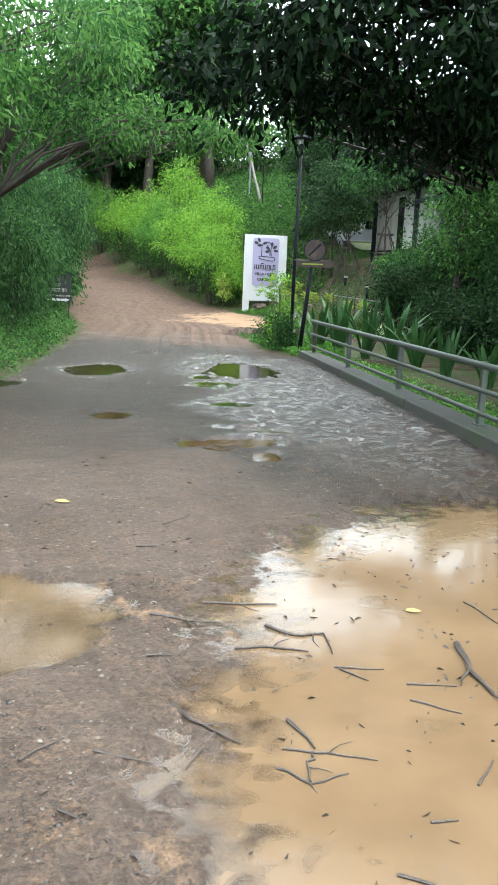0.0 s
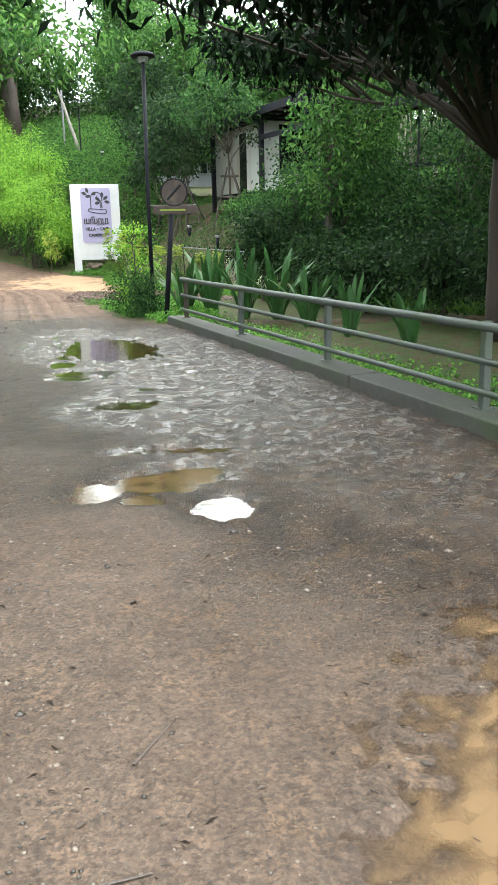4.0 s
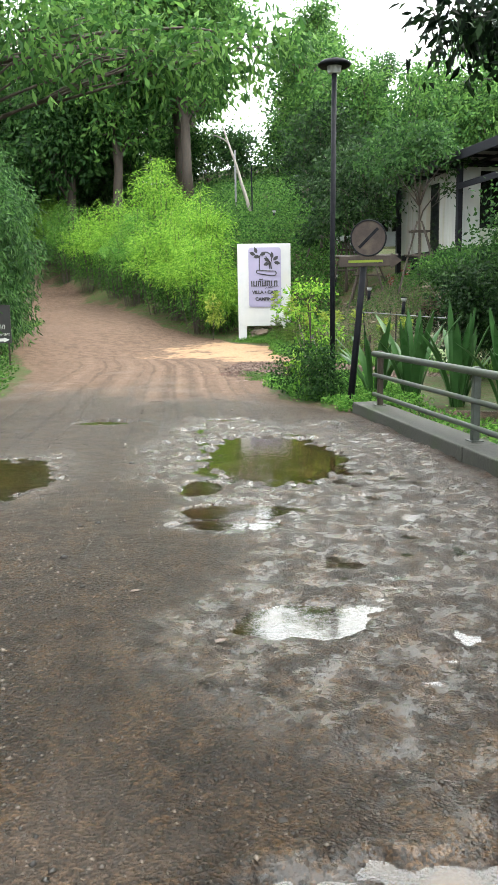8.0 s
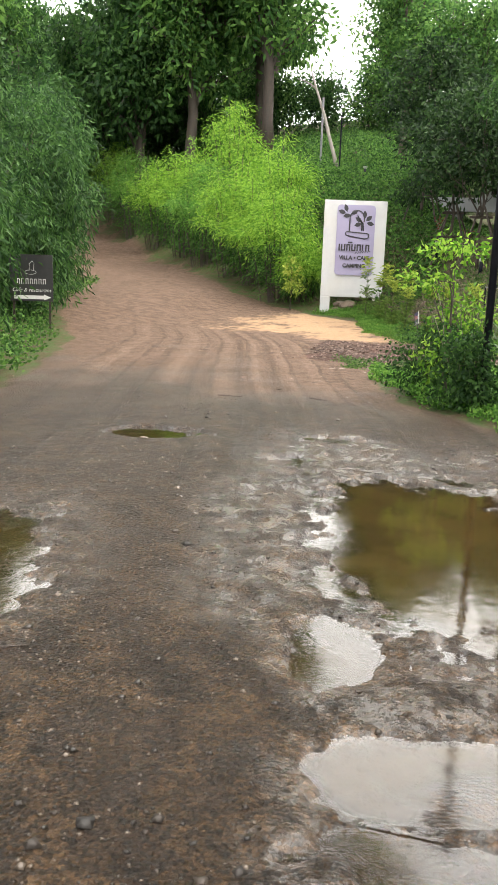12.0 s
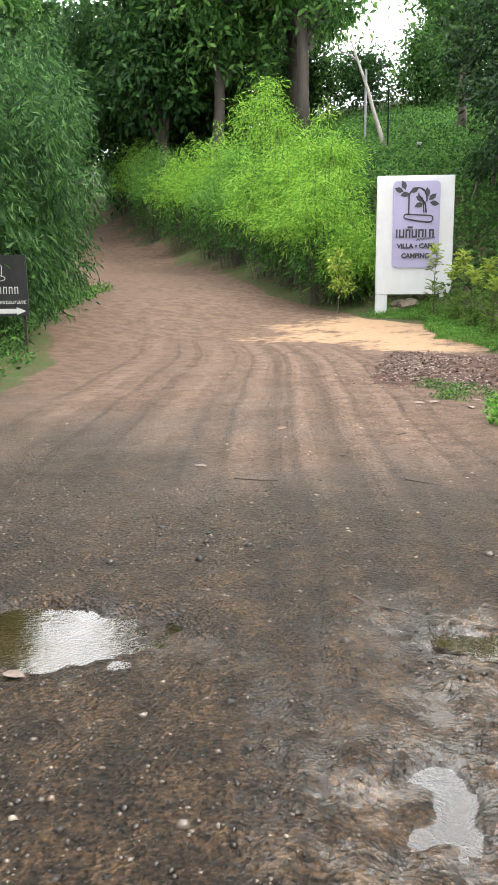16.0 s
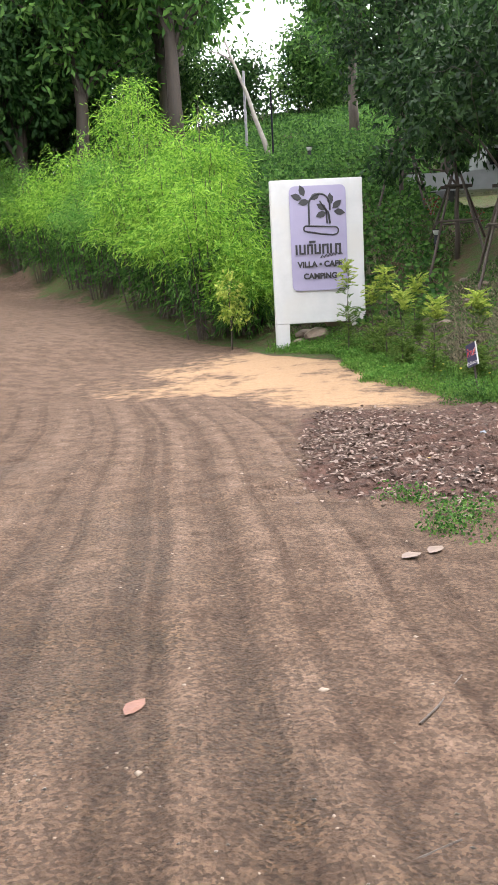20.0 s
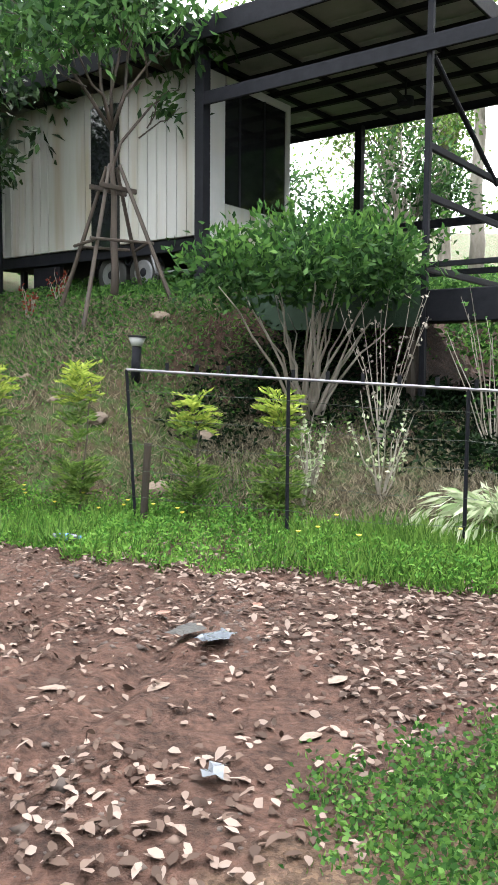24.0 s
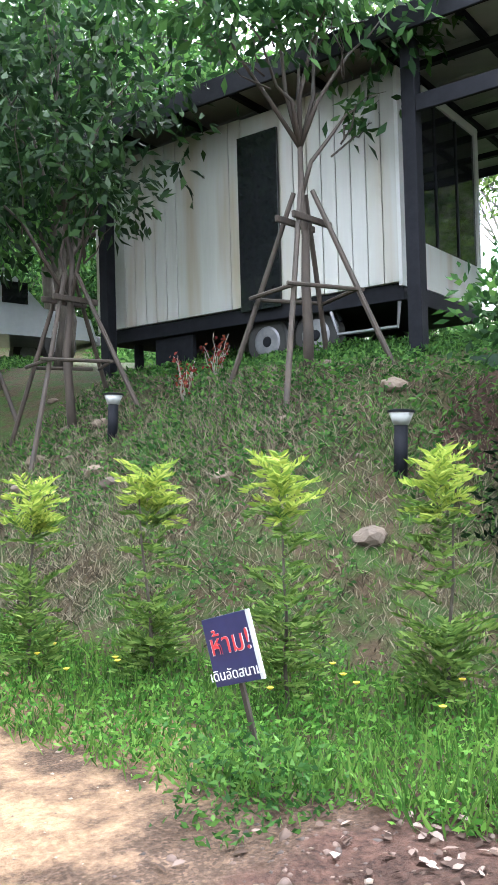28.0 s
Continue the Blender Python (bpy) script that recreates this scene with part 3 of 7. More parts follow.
def pools(x, y):
    """How deep the hollows lie below the road, and the soaked rings about them."""
    x, y = np.asarray(x, float), np.asarray(y, float)
    deep, ring = np.zeros(x.shape), np.zeros(x.shape)
    low = (y > -6) & (y < 17) & (x > -8) & (x < 6)
    if not low.any():
        return deep, ring
    x, y = x[low], y[low]
    d, g = np.zeros(x.shape), np.zeros(x.shape)
    coarse = 0.26 * wobble(x, y, 0.36, 2.3) + 0.3 * grains(x, y, 0.16, 5)
    ragged = 0.16 * grains(x, y, 0.06, 9)
    for cx, cy, rx, ry, turn, depth in POOLS:
        reach = 2.4 * max(rx, ry)
        k = np.nonzero((np.abs(x - cx) < reach) & (np.abs(y - cy) < reach))[0]
        if not len(k):
            continue
        c, s = math.cos(radians(turn)), math.sin(radians(turn))
        dx, dy = x[k] - cx, y[k] - cy
        r = np.hypot((c * dx + s * dy) / rx, (-s * dx + c * dy) / ry) + min(1.0, 0.7 / max(rx, ry)) * coarse[k] + ragged[k]
        d[k] = np.maximum(d[k], depth * smooth(1.25, 0.75, r))
        g[k] = np.maximum(g[k], smooth(2.2, 0.9, r))
    cx, cy, rx, ry, turn = FILM
    c, s = math.cos(radians(turn)), math.sin(radians(turn))
    dx, dy = x - cx, y - cy
    r = np.hypot((c * dx + s * dy) / rx, (-s * dx + c * dy) / ry) + 0.15 * wobble(x, y, 0.6, 1)
    deep[low], ring[low] = np.maximum(d, 0.012 * smooth(1.1, 0.7, r)), g
    return deep, ring


def on_road(x, y):
    """1 on the trodden road, 0 on the verges."""
    left = np.interp(y, [-30, 5, 9, 14, 18.5, 23, 26, 33, 45, 50, 60, 90], [-5.2, -5.0, -5.6, -7.2, -8.8, -10.8, -12.6, -16.2, -23.8, -27, -32.5, -54])
    right = np.interp(y, [-30, 15.2, 15.8, 17.0, 20.5, 22.6, 23.2, 26.0, 28.5, 30.5, 33.2, 34.6, 37, 45, 52, 60, 90], [30, 30, -1.8, -2.75, -4.2, -4.65, -1.2, -2.9, -4.0, -4.55, -7.4, -8.6, -11.2, -17.6, -22.8, -28.5, -50])
    e = 0.25 * wobble(x, y, 0.5)
    off = smooth(0.35, -0.05, beyond_toe(x, y)) * np.where(y < 15.6, smooth(0.6, 0.2, past_kerb(x, y)), 1)
    return off * smooth(-0.2, 0.25, x - left + e) * smooth(-0.2, 0.25, right - x + e)


def rut_centre(y):
    return np.interp(y, [-5, 6, 13, 15.2, 17, 19.4, 22, 25, 33, 45], [0.2, -2.0, -3.8, -4.4, -5.0, -5.75, -6.5, -7.45, -11.0, -20])


def wet_side(x, y):
    """1 on the soaked low side of the road beside the kerb."""
    return smooth(-3.4, -2.4, past_kerb(x, y) + 0.5 * wobble(x, y, 0.9, 2)) * smooth(1.5, 4.5, y) * smooth(16.0, 14.0, y)


def ground_height(x, y):
    z = macro(x, y)
    road = on_road(x, y)
    u = beyond_toe(x, y)
    flat = smooth(30, 26, y)
    deep, _ = pools(x, y)
    # wheel ruts that swing from the hill to the flat
    cx = rut_centre(y)
    ruts = 0
    for off, w, d in RUTS:
        ruts = ruts - 0.6 * d * np.exp(-(((x - cx - off - 0.03 * wobble(y, y, 1.9, off)) / w) ** 2))
    z = z + road * smooth(9, 14, y) * smooth(32, 24, y) * ruts
    # churned soil beside the junction
    churn = smooth(-6.6, -5.4, x) * smooth(-1.2, -2.0, x) * smooth(21.0, 22.4, y) * smooth(27.2, 25.5, y)
    z = z + churn * (0.035 * np.abs(wobble(x, y * 1.6, 0.16)) + 0.03 * wobble(x, y, 0.33))
    for c in (-0.62, -0.3, 0.12, 0.5):
        across = 0.8 * (x + 3.9) - 0.6 * (y - 23.2) - c - 0.05 * wobble(x, y, 0.5, c)
        z = z + churn * (0.02 * np.exp(-(((np.abs(across) - 0.13) / 0.05) ** 2)) - 0.035 * np.exp(-((across / 0.08) ** 2)))
    soft = wet_side(x, y)
    near = smooth(17, 13, y)
    rough = 0.006 * wobble(x, y, 0.11) + soft * (0.012 * grains(x, y, 0.3, 6) + 0.014 * grains(x, y, 0.13, 3) + 0.008 * grains(x, y, 0.07, 4)) + near * (0.004 * grains(x, y, 0.07, 2) + 0.004 * grains(x, y, 0.2, 7)) + 0.012 * wobble(x, y, 0.7, 1)
    z = z + rough + (1 - road) * 0.05 * wobble(x, y, 0.6, 3) * smooth(0.0, 3, np.abs(u) + y * 0)
    z = z - flat * deep
    side = past_kerb(x, y)
    z = np.where((y < 15.6), z - 0.1 * smooth(0.35, 1.2, side), z)
    return z


def zones(x, y):
    road = on_road(x, y)
    deep, ring = pools(x, y)
    n = wobble(x, y, 1.1, 5)
    patch = grains(x, y, 1.1, 3) + 0.6 * grains(x, y, 0.4, 8)
    wet = smooth(-0.5, 6.5, y + 1.6 * n) * smooth(22.5, 10.5, y + 2.0 * n + 1.6 * patch + 0.3 * (x + 4))
    wet = wet * (0.72 + 0.06 * smooth(8, 12, y) + 0.4 * wet_side(x, y))
    wet = np.clip(wet * 0.95 + 0.28 * ring * smooth(16, 13, y), 0, 1)
    wet = np.clip(wet + 0.35 * smooth(0, -0.6, beyond_toe(x, y) * 0 + past_kerb(x, y)) * smooth(0.8, 5, y) * smooth(17, 14, y) * smooth(-1.8, 0, past_kerb(x, y)), 0, 1)
    wet = np.maximum(wet, 0.34 * smooth(9, 6, y) * (0.8 + 0.3 * n))
    cx = rut_centre(y)
    damp = 0
    for off, w, d in RUTS:
        damp = damp + (d > 0) * 0.4 * np.exp(-(((x - cx - off - 0.03 * wobble(y, y, 1.9, off)) / (w * 0.8)) ** 2))
    wet = np.clip(wet + np.clip(damp, 0, 0.06) * smooth(12, 14, y) * smooth(31, 20, y), 0, 1)
    sand = smooth(25.6, 28.2, y + 0.6 * n + 0.1 * (x + 6)) * smooth(-12.0, -7.5, x + 0.8 * n) * smooth(34.5, 33, y) * road * (0.62 + 0.25 * wobble(x, y, 0.5, 3))
    soil = smooth(-5.9, -5.0, x + 0.5 * n) * smooth(21.2, 22.2, y + 0.3 * n) * smooth(26.9, 26.0, y + 0.4 * n) * smooth(1.5, -0.5, x)
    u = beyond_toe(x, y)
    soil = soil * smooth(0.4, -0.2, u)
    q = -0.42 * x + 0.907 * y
    # shade below the deck, painted with the dark soil colour
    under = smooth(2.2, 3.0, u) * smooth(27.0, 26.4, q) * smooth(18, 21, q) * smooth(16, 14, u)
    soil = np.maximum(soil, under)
    for cx, cy, rx, ry, turn, depth in POOLS[:2]:
        shore = np.hypot((x - cx) / rx, (y - cy) / ry) + 0.3 * wobble(x, y, 0.36, cx)
        sand = np.maximum(sand, 0.28 * smooth(1.5, 1.0, shore))
    return wet * road, sand, soil, np.clip(1 - road - soil, 0, 1) * (1 - 0.9 * smooth(-6.2, -5.4, x) * smooth(-0.8, -2.2, x) * smooth(18.6, 19.6, y) * smooth(24.0, 23.0, y))


def axis_steps(lo, hi, fine, far):
    mid = np.arange(lo, hi, fine)
    out = np.geomspace(fine * 1.5, far, 70)
    return np.concatenate([lo - out[::-1], mid, hi + out])


gx = np.concatenate([axis_steps(-9.5, -7.5, 0.06, 700)[:-70], axis_steps(-7.5, 2.8, 0.032, 700)[70:]])
gy = np.concatenate([axis_steps(-4.6, 15.5, 0.034, 700)[:-70], axis_steps(15.5, 34.0, 0.05, 700)[70:]])
GX, GY = np.meshgrid(gx, gy)
GZ = ground_height(GX, GY)
nx, ny = len(gx), len(gy)
gm = bpy.data.meshes.new("ground")
gm.vertices.add(nx * ny)
gm.vertices.foreach_set("co", np.stack([GX, GY, GZ], -1).astype(np.float32).ravel())
i0 = (np.arange(ny - 1)[:, None] * nx + np.arange(nx - 1)[None]).ravel()
quads = np.stack([i0, i0 + 1, i0 + 1 + nx, i0 + nx], 1).astype(np.int32)
gm.loops.add(quads.size)
gm.loops.foreach_set("vertex_index", quads.ravel())
gm.polygons.add(len(quads))
gm.polygons.foreach_set("loop_start", np.arange(len(quads), dtype=np.int32) * 4)
gm.update(calc_edges=True)
gm.polygons.foreach_set("use_smooth", [True] * len(quads))
zone = gm.attributes.new("zone", "FLOAT_COLOR", "POINT")
zone.data.foreach_set("color", np.stack(zones(GX, GY), -1).astype(np.float32).ravel())
track = gm.attributes.new("track", "FLOAT_VECTOR", "POINT")
lanes = on_road(GX, GY) * smooth(9, 15, GY) * smooth(31, 23, GY) * smooth(-4.5, -2.8, GX - rut_centre(GY)) * smooth(5.0, 2.6, GX - rut_centre(GY))
track.data.foreach_set("vector", np.stack([GX - rut_centre(GY), GY, lanes], -1).astype(np.float32).ravel())
gm.materials.append(SOIL)
tagged(new("ground", gm), "brown dirt road and grassy banks after rain", "ground", kind="structure")


def ground_z(x, y):
    return float(ground_height(np.array([float(x)]), np.array([float(y)]))[0])


def water_sheet(name, box, level, mat, fits, step=0.05):
    """A level sheet of water; the ground cuts it to shape, and each corner knows its depth."""
    xs, ys = np.arange(box[0], box[1] + step, step), np.arange(box[2], box[3] + step, step)
    X, Y = np.meshgrid(xs, ys)
    D = level - ground_height(X, Y)
    keep = fits(X, Y) & (D > -0.03)
    k = keep[:-1, :-1] & keep[1:, :-1] & keep[:-1, 1:] & keep[1:, 1:]
    n = len(xs)
    a = (np.arange(len(ys) - 1)[:, None] * n + np.arange(n - 1)[None])[k]
    faces = np.stack([a, a + 1, a + 1 + n, a + n], 1)
    used, faces = np.unique(faces, return_inverse=True)
    faces = faces.reshape(-1, 4).astype(np.int32)
    me = bpy.data.meshes.new(name)
    me.vertices.add(len(used))
    me.vertices.foreach_set("co", np.stack([X.ravel()[used], Y.ravel()[used], np.full(len(used), level)], 1).astype(np.float32).ravel())
    me.loops.add(faces.size)
    me.loops.foreach_set("vertex_index", faces.ravel())
    me.polygons.add(len(faces))
    me.polygons.foreach_set("loop_start", np.arange(len(faces), dtype=np.int32) * 4)
    me.update(calc_edges=True)
    me.attributes.new("depth", "FLOAT", "POINT").data.foreach_set("value", D.ravel()[used].astype(np.float32))
    me.materials.append(mat)
    return new(name, me)


def in_film(x, y):
    c, s = math.cos(radians(FILM[4])), math.sin(radians(FILM[4]))
    dx, dy = x - FILM[0], y - FILM[1]
    return (np.hypot((c * dx + s * dy) / FILM[2], (-s * dx + c * dy) / FILM[3]) < 1.3) & (past_kerb(x, y) < -0.02) & (y < 14.2)


tagged(water_sheet("water_film", (-4.5, 2.2, 3.5, 14.2), WATER_Z - 0.0105, DARK_WATER, in_film, 0.04), "thin broken film of rainwater over dark mud", "puddle")

# standing water: level sheets that the hollows of the ground cut to shape
for k, (cx, cy, rx, ry, turn, depth) in enumerate(POOLS):
    reach = 1.45 * max(rx, ry)
    inside = lambda x, y: np.hypot((math.cos(radians(turn)) * (x - cx) + math.sin(radians(turn)) * (y - cy)) / rx, (-math.sin(radians(turn)) * (x - cx) + math.cos(radians(turn)) * (y - cy)) / ry) < 1.4
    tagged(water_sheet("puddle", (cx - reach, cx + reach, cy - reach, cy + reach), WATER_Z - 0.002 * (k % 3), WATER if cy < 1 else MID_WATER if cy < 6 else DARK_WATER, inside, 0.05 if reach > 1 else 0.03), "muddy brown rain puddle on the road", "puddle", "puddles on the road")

# ---- roadside: kerb, railing, posts, signs ----
KERB_ANGLE = math.degrees(math.atan2(KERB_DIR[1], KERB_DIR[0]))


def on_kerb(along, across=0.0):
    p = KERB_A + KERB_DIR * along + np.array([-KERB_DIR[1], KERB_DIR[0]]) * across
    return float(p[0]), float(p[1])


def build_kerb():
    kerb = thing("concrete_kerb", "low mossy concrete kerb along the road edge", "kerb", pose(*on_kerb(0), 0, 0, 0, KERB_ANGLE))
    at = 0.0
    for k in range(6):
        length = 4.1
        s = Shape().box(at, at + length - 0.012, -0.0, 0.42, -0.45, 0.15 + 0.004 * (k % 2), 0.018)
        part("kerb_block", s, CONCRETE, kerb)
        at += length
    return kerb


build_kerb()


def build_railing():
    rail = thing("railing", "weathered grey pipe railing standing on the kerb", "railing", pose(*on_kerb(0, 0.26), 0.15, 0, 0, KERB_ANGLE))
    for k in range(7):
        x = 0.55 + 3.27 * k
        post = Shape().box(x - 0.04, x + 0.04, -0.04, 0.04, 0.0, 0.79, 0.012)
        p = part("post", post, GALV if k else DARK_WOOD, rail)
        part("base_plate", Shape().box(x - 0.08, x + 0.08, -0.07, 0.07, -0.002, 0.012, 0.003), GALV, p)
    for name, z, r in (("top_rail", 0.745, 0.042), ("middle_rail", 0.44, 0.03), ("low_rail", 0.16, 0.03)):
        s = Shape()
        s.tube([(0.42, -0.055, z), (6, -0.055, z), (12, -0.055, z), (20.6, -0.055, z)], r, 12)
        part(name, s, GALV, rail, smooth=True)
    return rail


build_railing()


def build_no_entry_post():
    z = ground_z(-1.7, 16.0) - 0.05
    t = thing("sign_post", "leaning black post with faded round plate and arrow board", "sign", pose(-1.7, 16.0, z, 0, 0, 0))
    top = (0.22, 0.0, 2.36)
    part("post", Shape().tube([(0, 0, 0), (0.12, 0, 1.25), top], [0.055, 0.05, 0.05], 10), BLACK_STEEL, t, smooth=True)
    face = pose(0.28, -0.05, 2.46, 0, 0, 4)
    board = Shape()
    board.box(-0.44, 0.34, -0.02, 0.02, -0.26, -0.1, 0.006, face)
    board.add([face @ Vector(p) for p in ((0.34, -0.02, -0.3), (0.34, -0.02, -0.06), (0.5, -0.02, -0.18), (0.34, 0.02, -0.3), (0.34, 0.02, -0.06), (0.5, 0.02, -0.18))], [(0, 2, 1), (3, 4, 5), (0, 1, 4, 3), (1, 2, 5, 4), (2, 0, 3, 5)])
    b = part("arrow_board", board, BROWN_METAL, t, "brown wooden arrow board pointing sideways")
    strip = Shape().box(-0.3, 0.22, -0.024, -0.021, -0.2, -0.165, 0, face)
    part("strip", strip, L_YELLOW, b, "faded yellow stripe")
    d = part("round_plate", Shape().disc((face @ Vector((0, -0.01, 0.16))), face.to_3x3() @ Vector((0, 1, 0)), 0.27, 0.02, 32), BROWN_METAL, t, "faded brown round plate")
    rim = Shape()
    ring = [face @ Vector((0.262 * math.cos(a), -0.022, 0.16 + 0.262 * math.sin(a))) for a in np.linspace(0, 2 * math.pi, 33)]
    rim.tube(ring, 0.012, 6, caps=False)
    part("rim", rim, BLACK_STEEL, d)
    bar = Shape().box(-0.2, 0.2, -0.026, -0.022, -0.022, 0.022, 0, face @ pose(0, 0, 0.16, 0, -45, 0))
    part("slash", bar, BLACK_STEEL, d)
    rail = Shape().tube([face @ Vector((-0.5, 0.02, -0.1)), face @ Vector((0.45, 0.02, -0.1))], 0.018, 8)
    part("cross_bar", rail, DARK_WOOD, t)


build_no_entry_post()


def build_lamp_post():
    x, y = -2.05, 16.75
    z = ground_z(x, y) - 0.05
    t = thing("lamp_post", "tall thin black lamp post with a flat round head", "lamp post", pose(x, y, z))
    part("pole", Shape().tube([(0, 0, 0), (0, 0, 2.5), (0.03, 0, 5.2)], [0.045, 0.042, 0.04], 10), BLACK_STEEL, t, smooth=True)
    part("neck", Shape().tube([(0.03, 0, 5.18), (0.03, 0, 5.3)], [0.1, 0.12], 14), LAMP_GLASS, t)
    part("hood", Shape().tube([(0.03, 0, 5.28), (0.03, 0, 5.31), (0.03, 0, 5.36), (0.03, 0, 5.4)], [0.24, 0.265, 0.2, 0.03], 24), BLACK_STEEL, t, smooth=True)


build_lamp_post()


def letters(body, size, mat, parent, m, depth=0.004, name="lettering", shear=0.0, align="CENTER", bold=0.0):
    """Raised letters of the built-in font, as one mesh."""
    cu = bpy.data.curves.new(name, "FONT")
    cu.body, cu.size, cu.extrude, cu.align_x, cu.align_y, cu.shear = body, size, depth, align, "CENTER", shear
    cu.offset = bold
    tmp = new(name, cu)
    bpy.context.view_layer.update()
    me = bpy.data.meshes.new_from_object(tmp.evaluated_get(bpy.context.evaluated_depsgraph_get()))
    bpy.data.objects.remove(tmp)
    me.name = name
    me.materials.clear()
    me.materials.append(mat)
    ob = new(name, me)
    ob.parent = parent
    ob.matrix_basis = m
    return ob


def flat_shape(points, depth=0.01):
    """A raised plate with the given outline in x and z, its face at y = 0."""
    n = len(points)
    v = [(x, -depth, z) for x, z in points] + [(x, 0, z) for x, z in points]
    return v, [tuple(range(n)), *[(i, i + n, (i + 1) % n + n, (i + 1) % n) for i in range(n)]]


def build_main_sign():
    base = (-7.42, 33.78)
    ang = math.degrees(math.atan2(0.535, 1.92))
    z0 = 0.33
    t = thing("entrance_sign", "tall white entrance sign with a lilac panel and black lettering", "sign", pose(*base, z0, 0, 0, ang))
    W, H = 1.99, 3.56
    part("left_leg", Shape().box(0, 0.3, 0, 0.22, -0.3, 0.52, 0.01), WHITE_PAINT, t)
    part("right_leg", Shape().box(W - 0.3, W, 0, 0.22, -0.3, 0.52, 0.01), WHITE_PAINT, t)
    part("board", Shape().box(0, W, 0, 0.22, 0.522, H, 0.012), WHITE_PAINT, t)
    px0, px1, pz0, pz1, r = 0.4, 1.62, 1.22, 3.42, 0.12
    outline = []
    for cx, cz, a0 in ((px1 - r, pz0 + r, -90), (px1 - r, pz1 - r, 0), (px0 + r, pz1 - r, 90), (px0 + r, pz0 + r, 180)):
        outline += [(cx + r * math.cos(radians(a0 + a)), cz + r * math.sin(radians(a0 + a))) for a in (0, 22, 45, 67, 90)]
    s = Shape()
    s.add(*flat_shape(outline, 0.035))
    panel = part("panel", s, LILAC, t, "lilac panel with rounded corners")
    up = pose(0, -0.04, 0, 90)
    cx = (px0 + px1) / 2
    letters("VILLA \u2022 CAFE", 0.168, INK, panel, pose(cx, -0.05, 1.77, 90), 0.008, bold=0.007)
    letters("CAMPING", 0.165, INK, panel, pose(cx, -0.05, 1.52, 90), 0.008, bold=0.007)
    # the name, as plain strokes
    x = cx - 0.52
    for k, w in enumerate((0.05, 0.14, 0.13, 0.14, 0.14, 0.08, 0.13)):
        mark = Shape()
        mark.box(x, x + 0.042, -0.06, -0.036, 1.99, 2.2)
        if w > 0.08:
            mark.box(x + w - 0.042, x + w, -0.06, -0.036, 1.99, 2.2)
            mark.box(x + 0.043, x + w - 0.043, -0.06, -0.036, (2.16, 1.99)[k % 2], (2.2, 2.03)[k % 2])
        part("name_stroke", mark, INK, panel)
        x += w + 0.03
    part("name_stroke", Shape().box(cx - 0.22, cx - 0.08, -0.06, -0.036, 2.23, 2.275), INK, panel)
    script = Shape().tube([(cx + 0.02 + 0.04 * k, -0.045, 1.9 + 0.006 * k + 0.06 * (k % 2)) for k in range(13)], 0.012, 5)
    part("script_line", script, INK, panel)
    # emblem: an arch with two leafy sprigs over a flat stone
    em = Shape()
    arch = [(cx - 0.2, 2.6)] + [(cx + 0.03 + 0.23 * math.cos(radians(a)), 3.02 + 0.23 * math.sin(radians(a))) for a in range(180, -1, -15)] + [(cx + 0.26, 2.9)]
    em.tube([(x, -0.045, z) for x, z in arch], 0.019, 6)
    em.tube([(cx + 0.12, -0.045, 2.98), (cx + 0.22, -0.045, 2.85), (cx + 0.25, -0.045, 2.62)], 0.022, 6)
    em.tube([(cx + 0.04, -0.045, 3.1), (cx + 0.17, -0.045, 2.88), (cx + 0.19, -0.045, 2.62)], 0.016, 6)
    stone = [(cx - 0.26 + 0.06 * math.cos(radians(a)), 2.53 + 0.06 * math.sin(radians(a))) for a in range(90, 271, 30)] + [(cx + 0.05, 2.41), (cx + 0.3, 2.38)] + [(cx + 0.36 + 0.07 * math.cos(radians(a)), 2.47 + 0.08 * math.sin(radians(a))) for a in range(-60, 91, 30)] + [(cx - 0.26, 2.59)]
    em.tube([(x, -0.045, z) for x, z in stone], 0.017, 6)
    part("emblem_lines", em, INK, panel)
    for lx, lz, turn in ((-0.36, 3.16, 160), (-0.3, 3.22, 110), (-0.15, 3.14, 30), (-0.2, 3.1, 190), (0.17, 2.92, 150), (0.33, 2.95, 40), (0.28, 3.03, 95), (0.36, 2.87, -10), (0.16, 2.85, 200)):
        leaf = Shape()
        c, sn = math.cos(radians(turn)), math.sin(radians(turn))
        o = [(-0.02, 0), (0.06, 0.065), (0.14, 0.06), (0.23, 0), (0.14, -0.065), (0.06, -0.06)]
        leaf.add(*flat_shape([(cx + lx + c * a - sn * b, lz + sn * a + c * b) for a, b in o], 0.012))
        leaf.v = [(x, y - 0.036, z) for x, y, z in leaf.v]
        part("emblem_leaf", leaf, INK, panel)


build_main_sign()


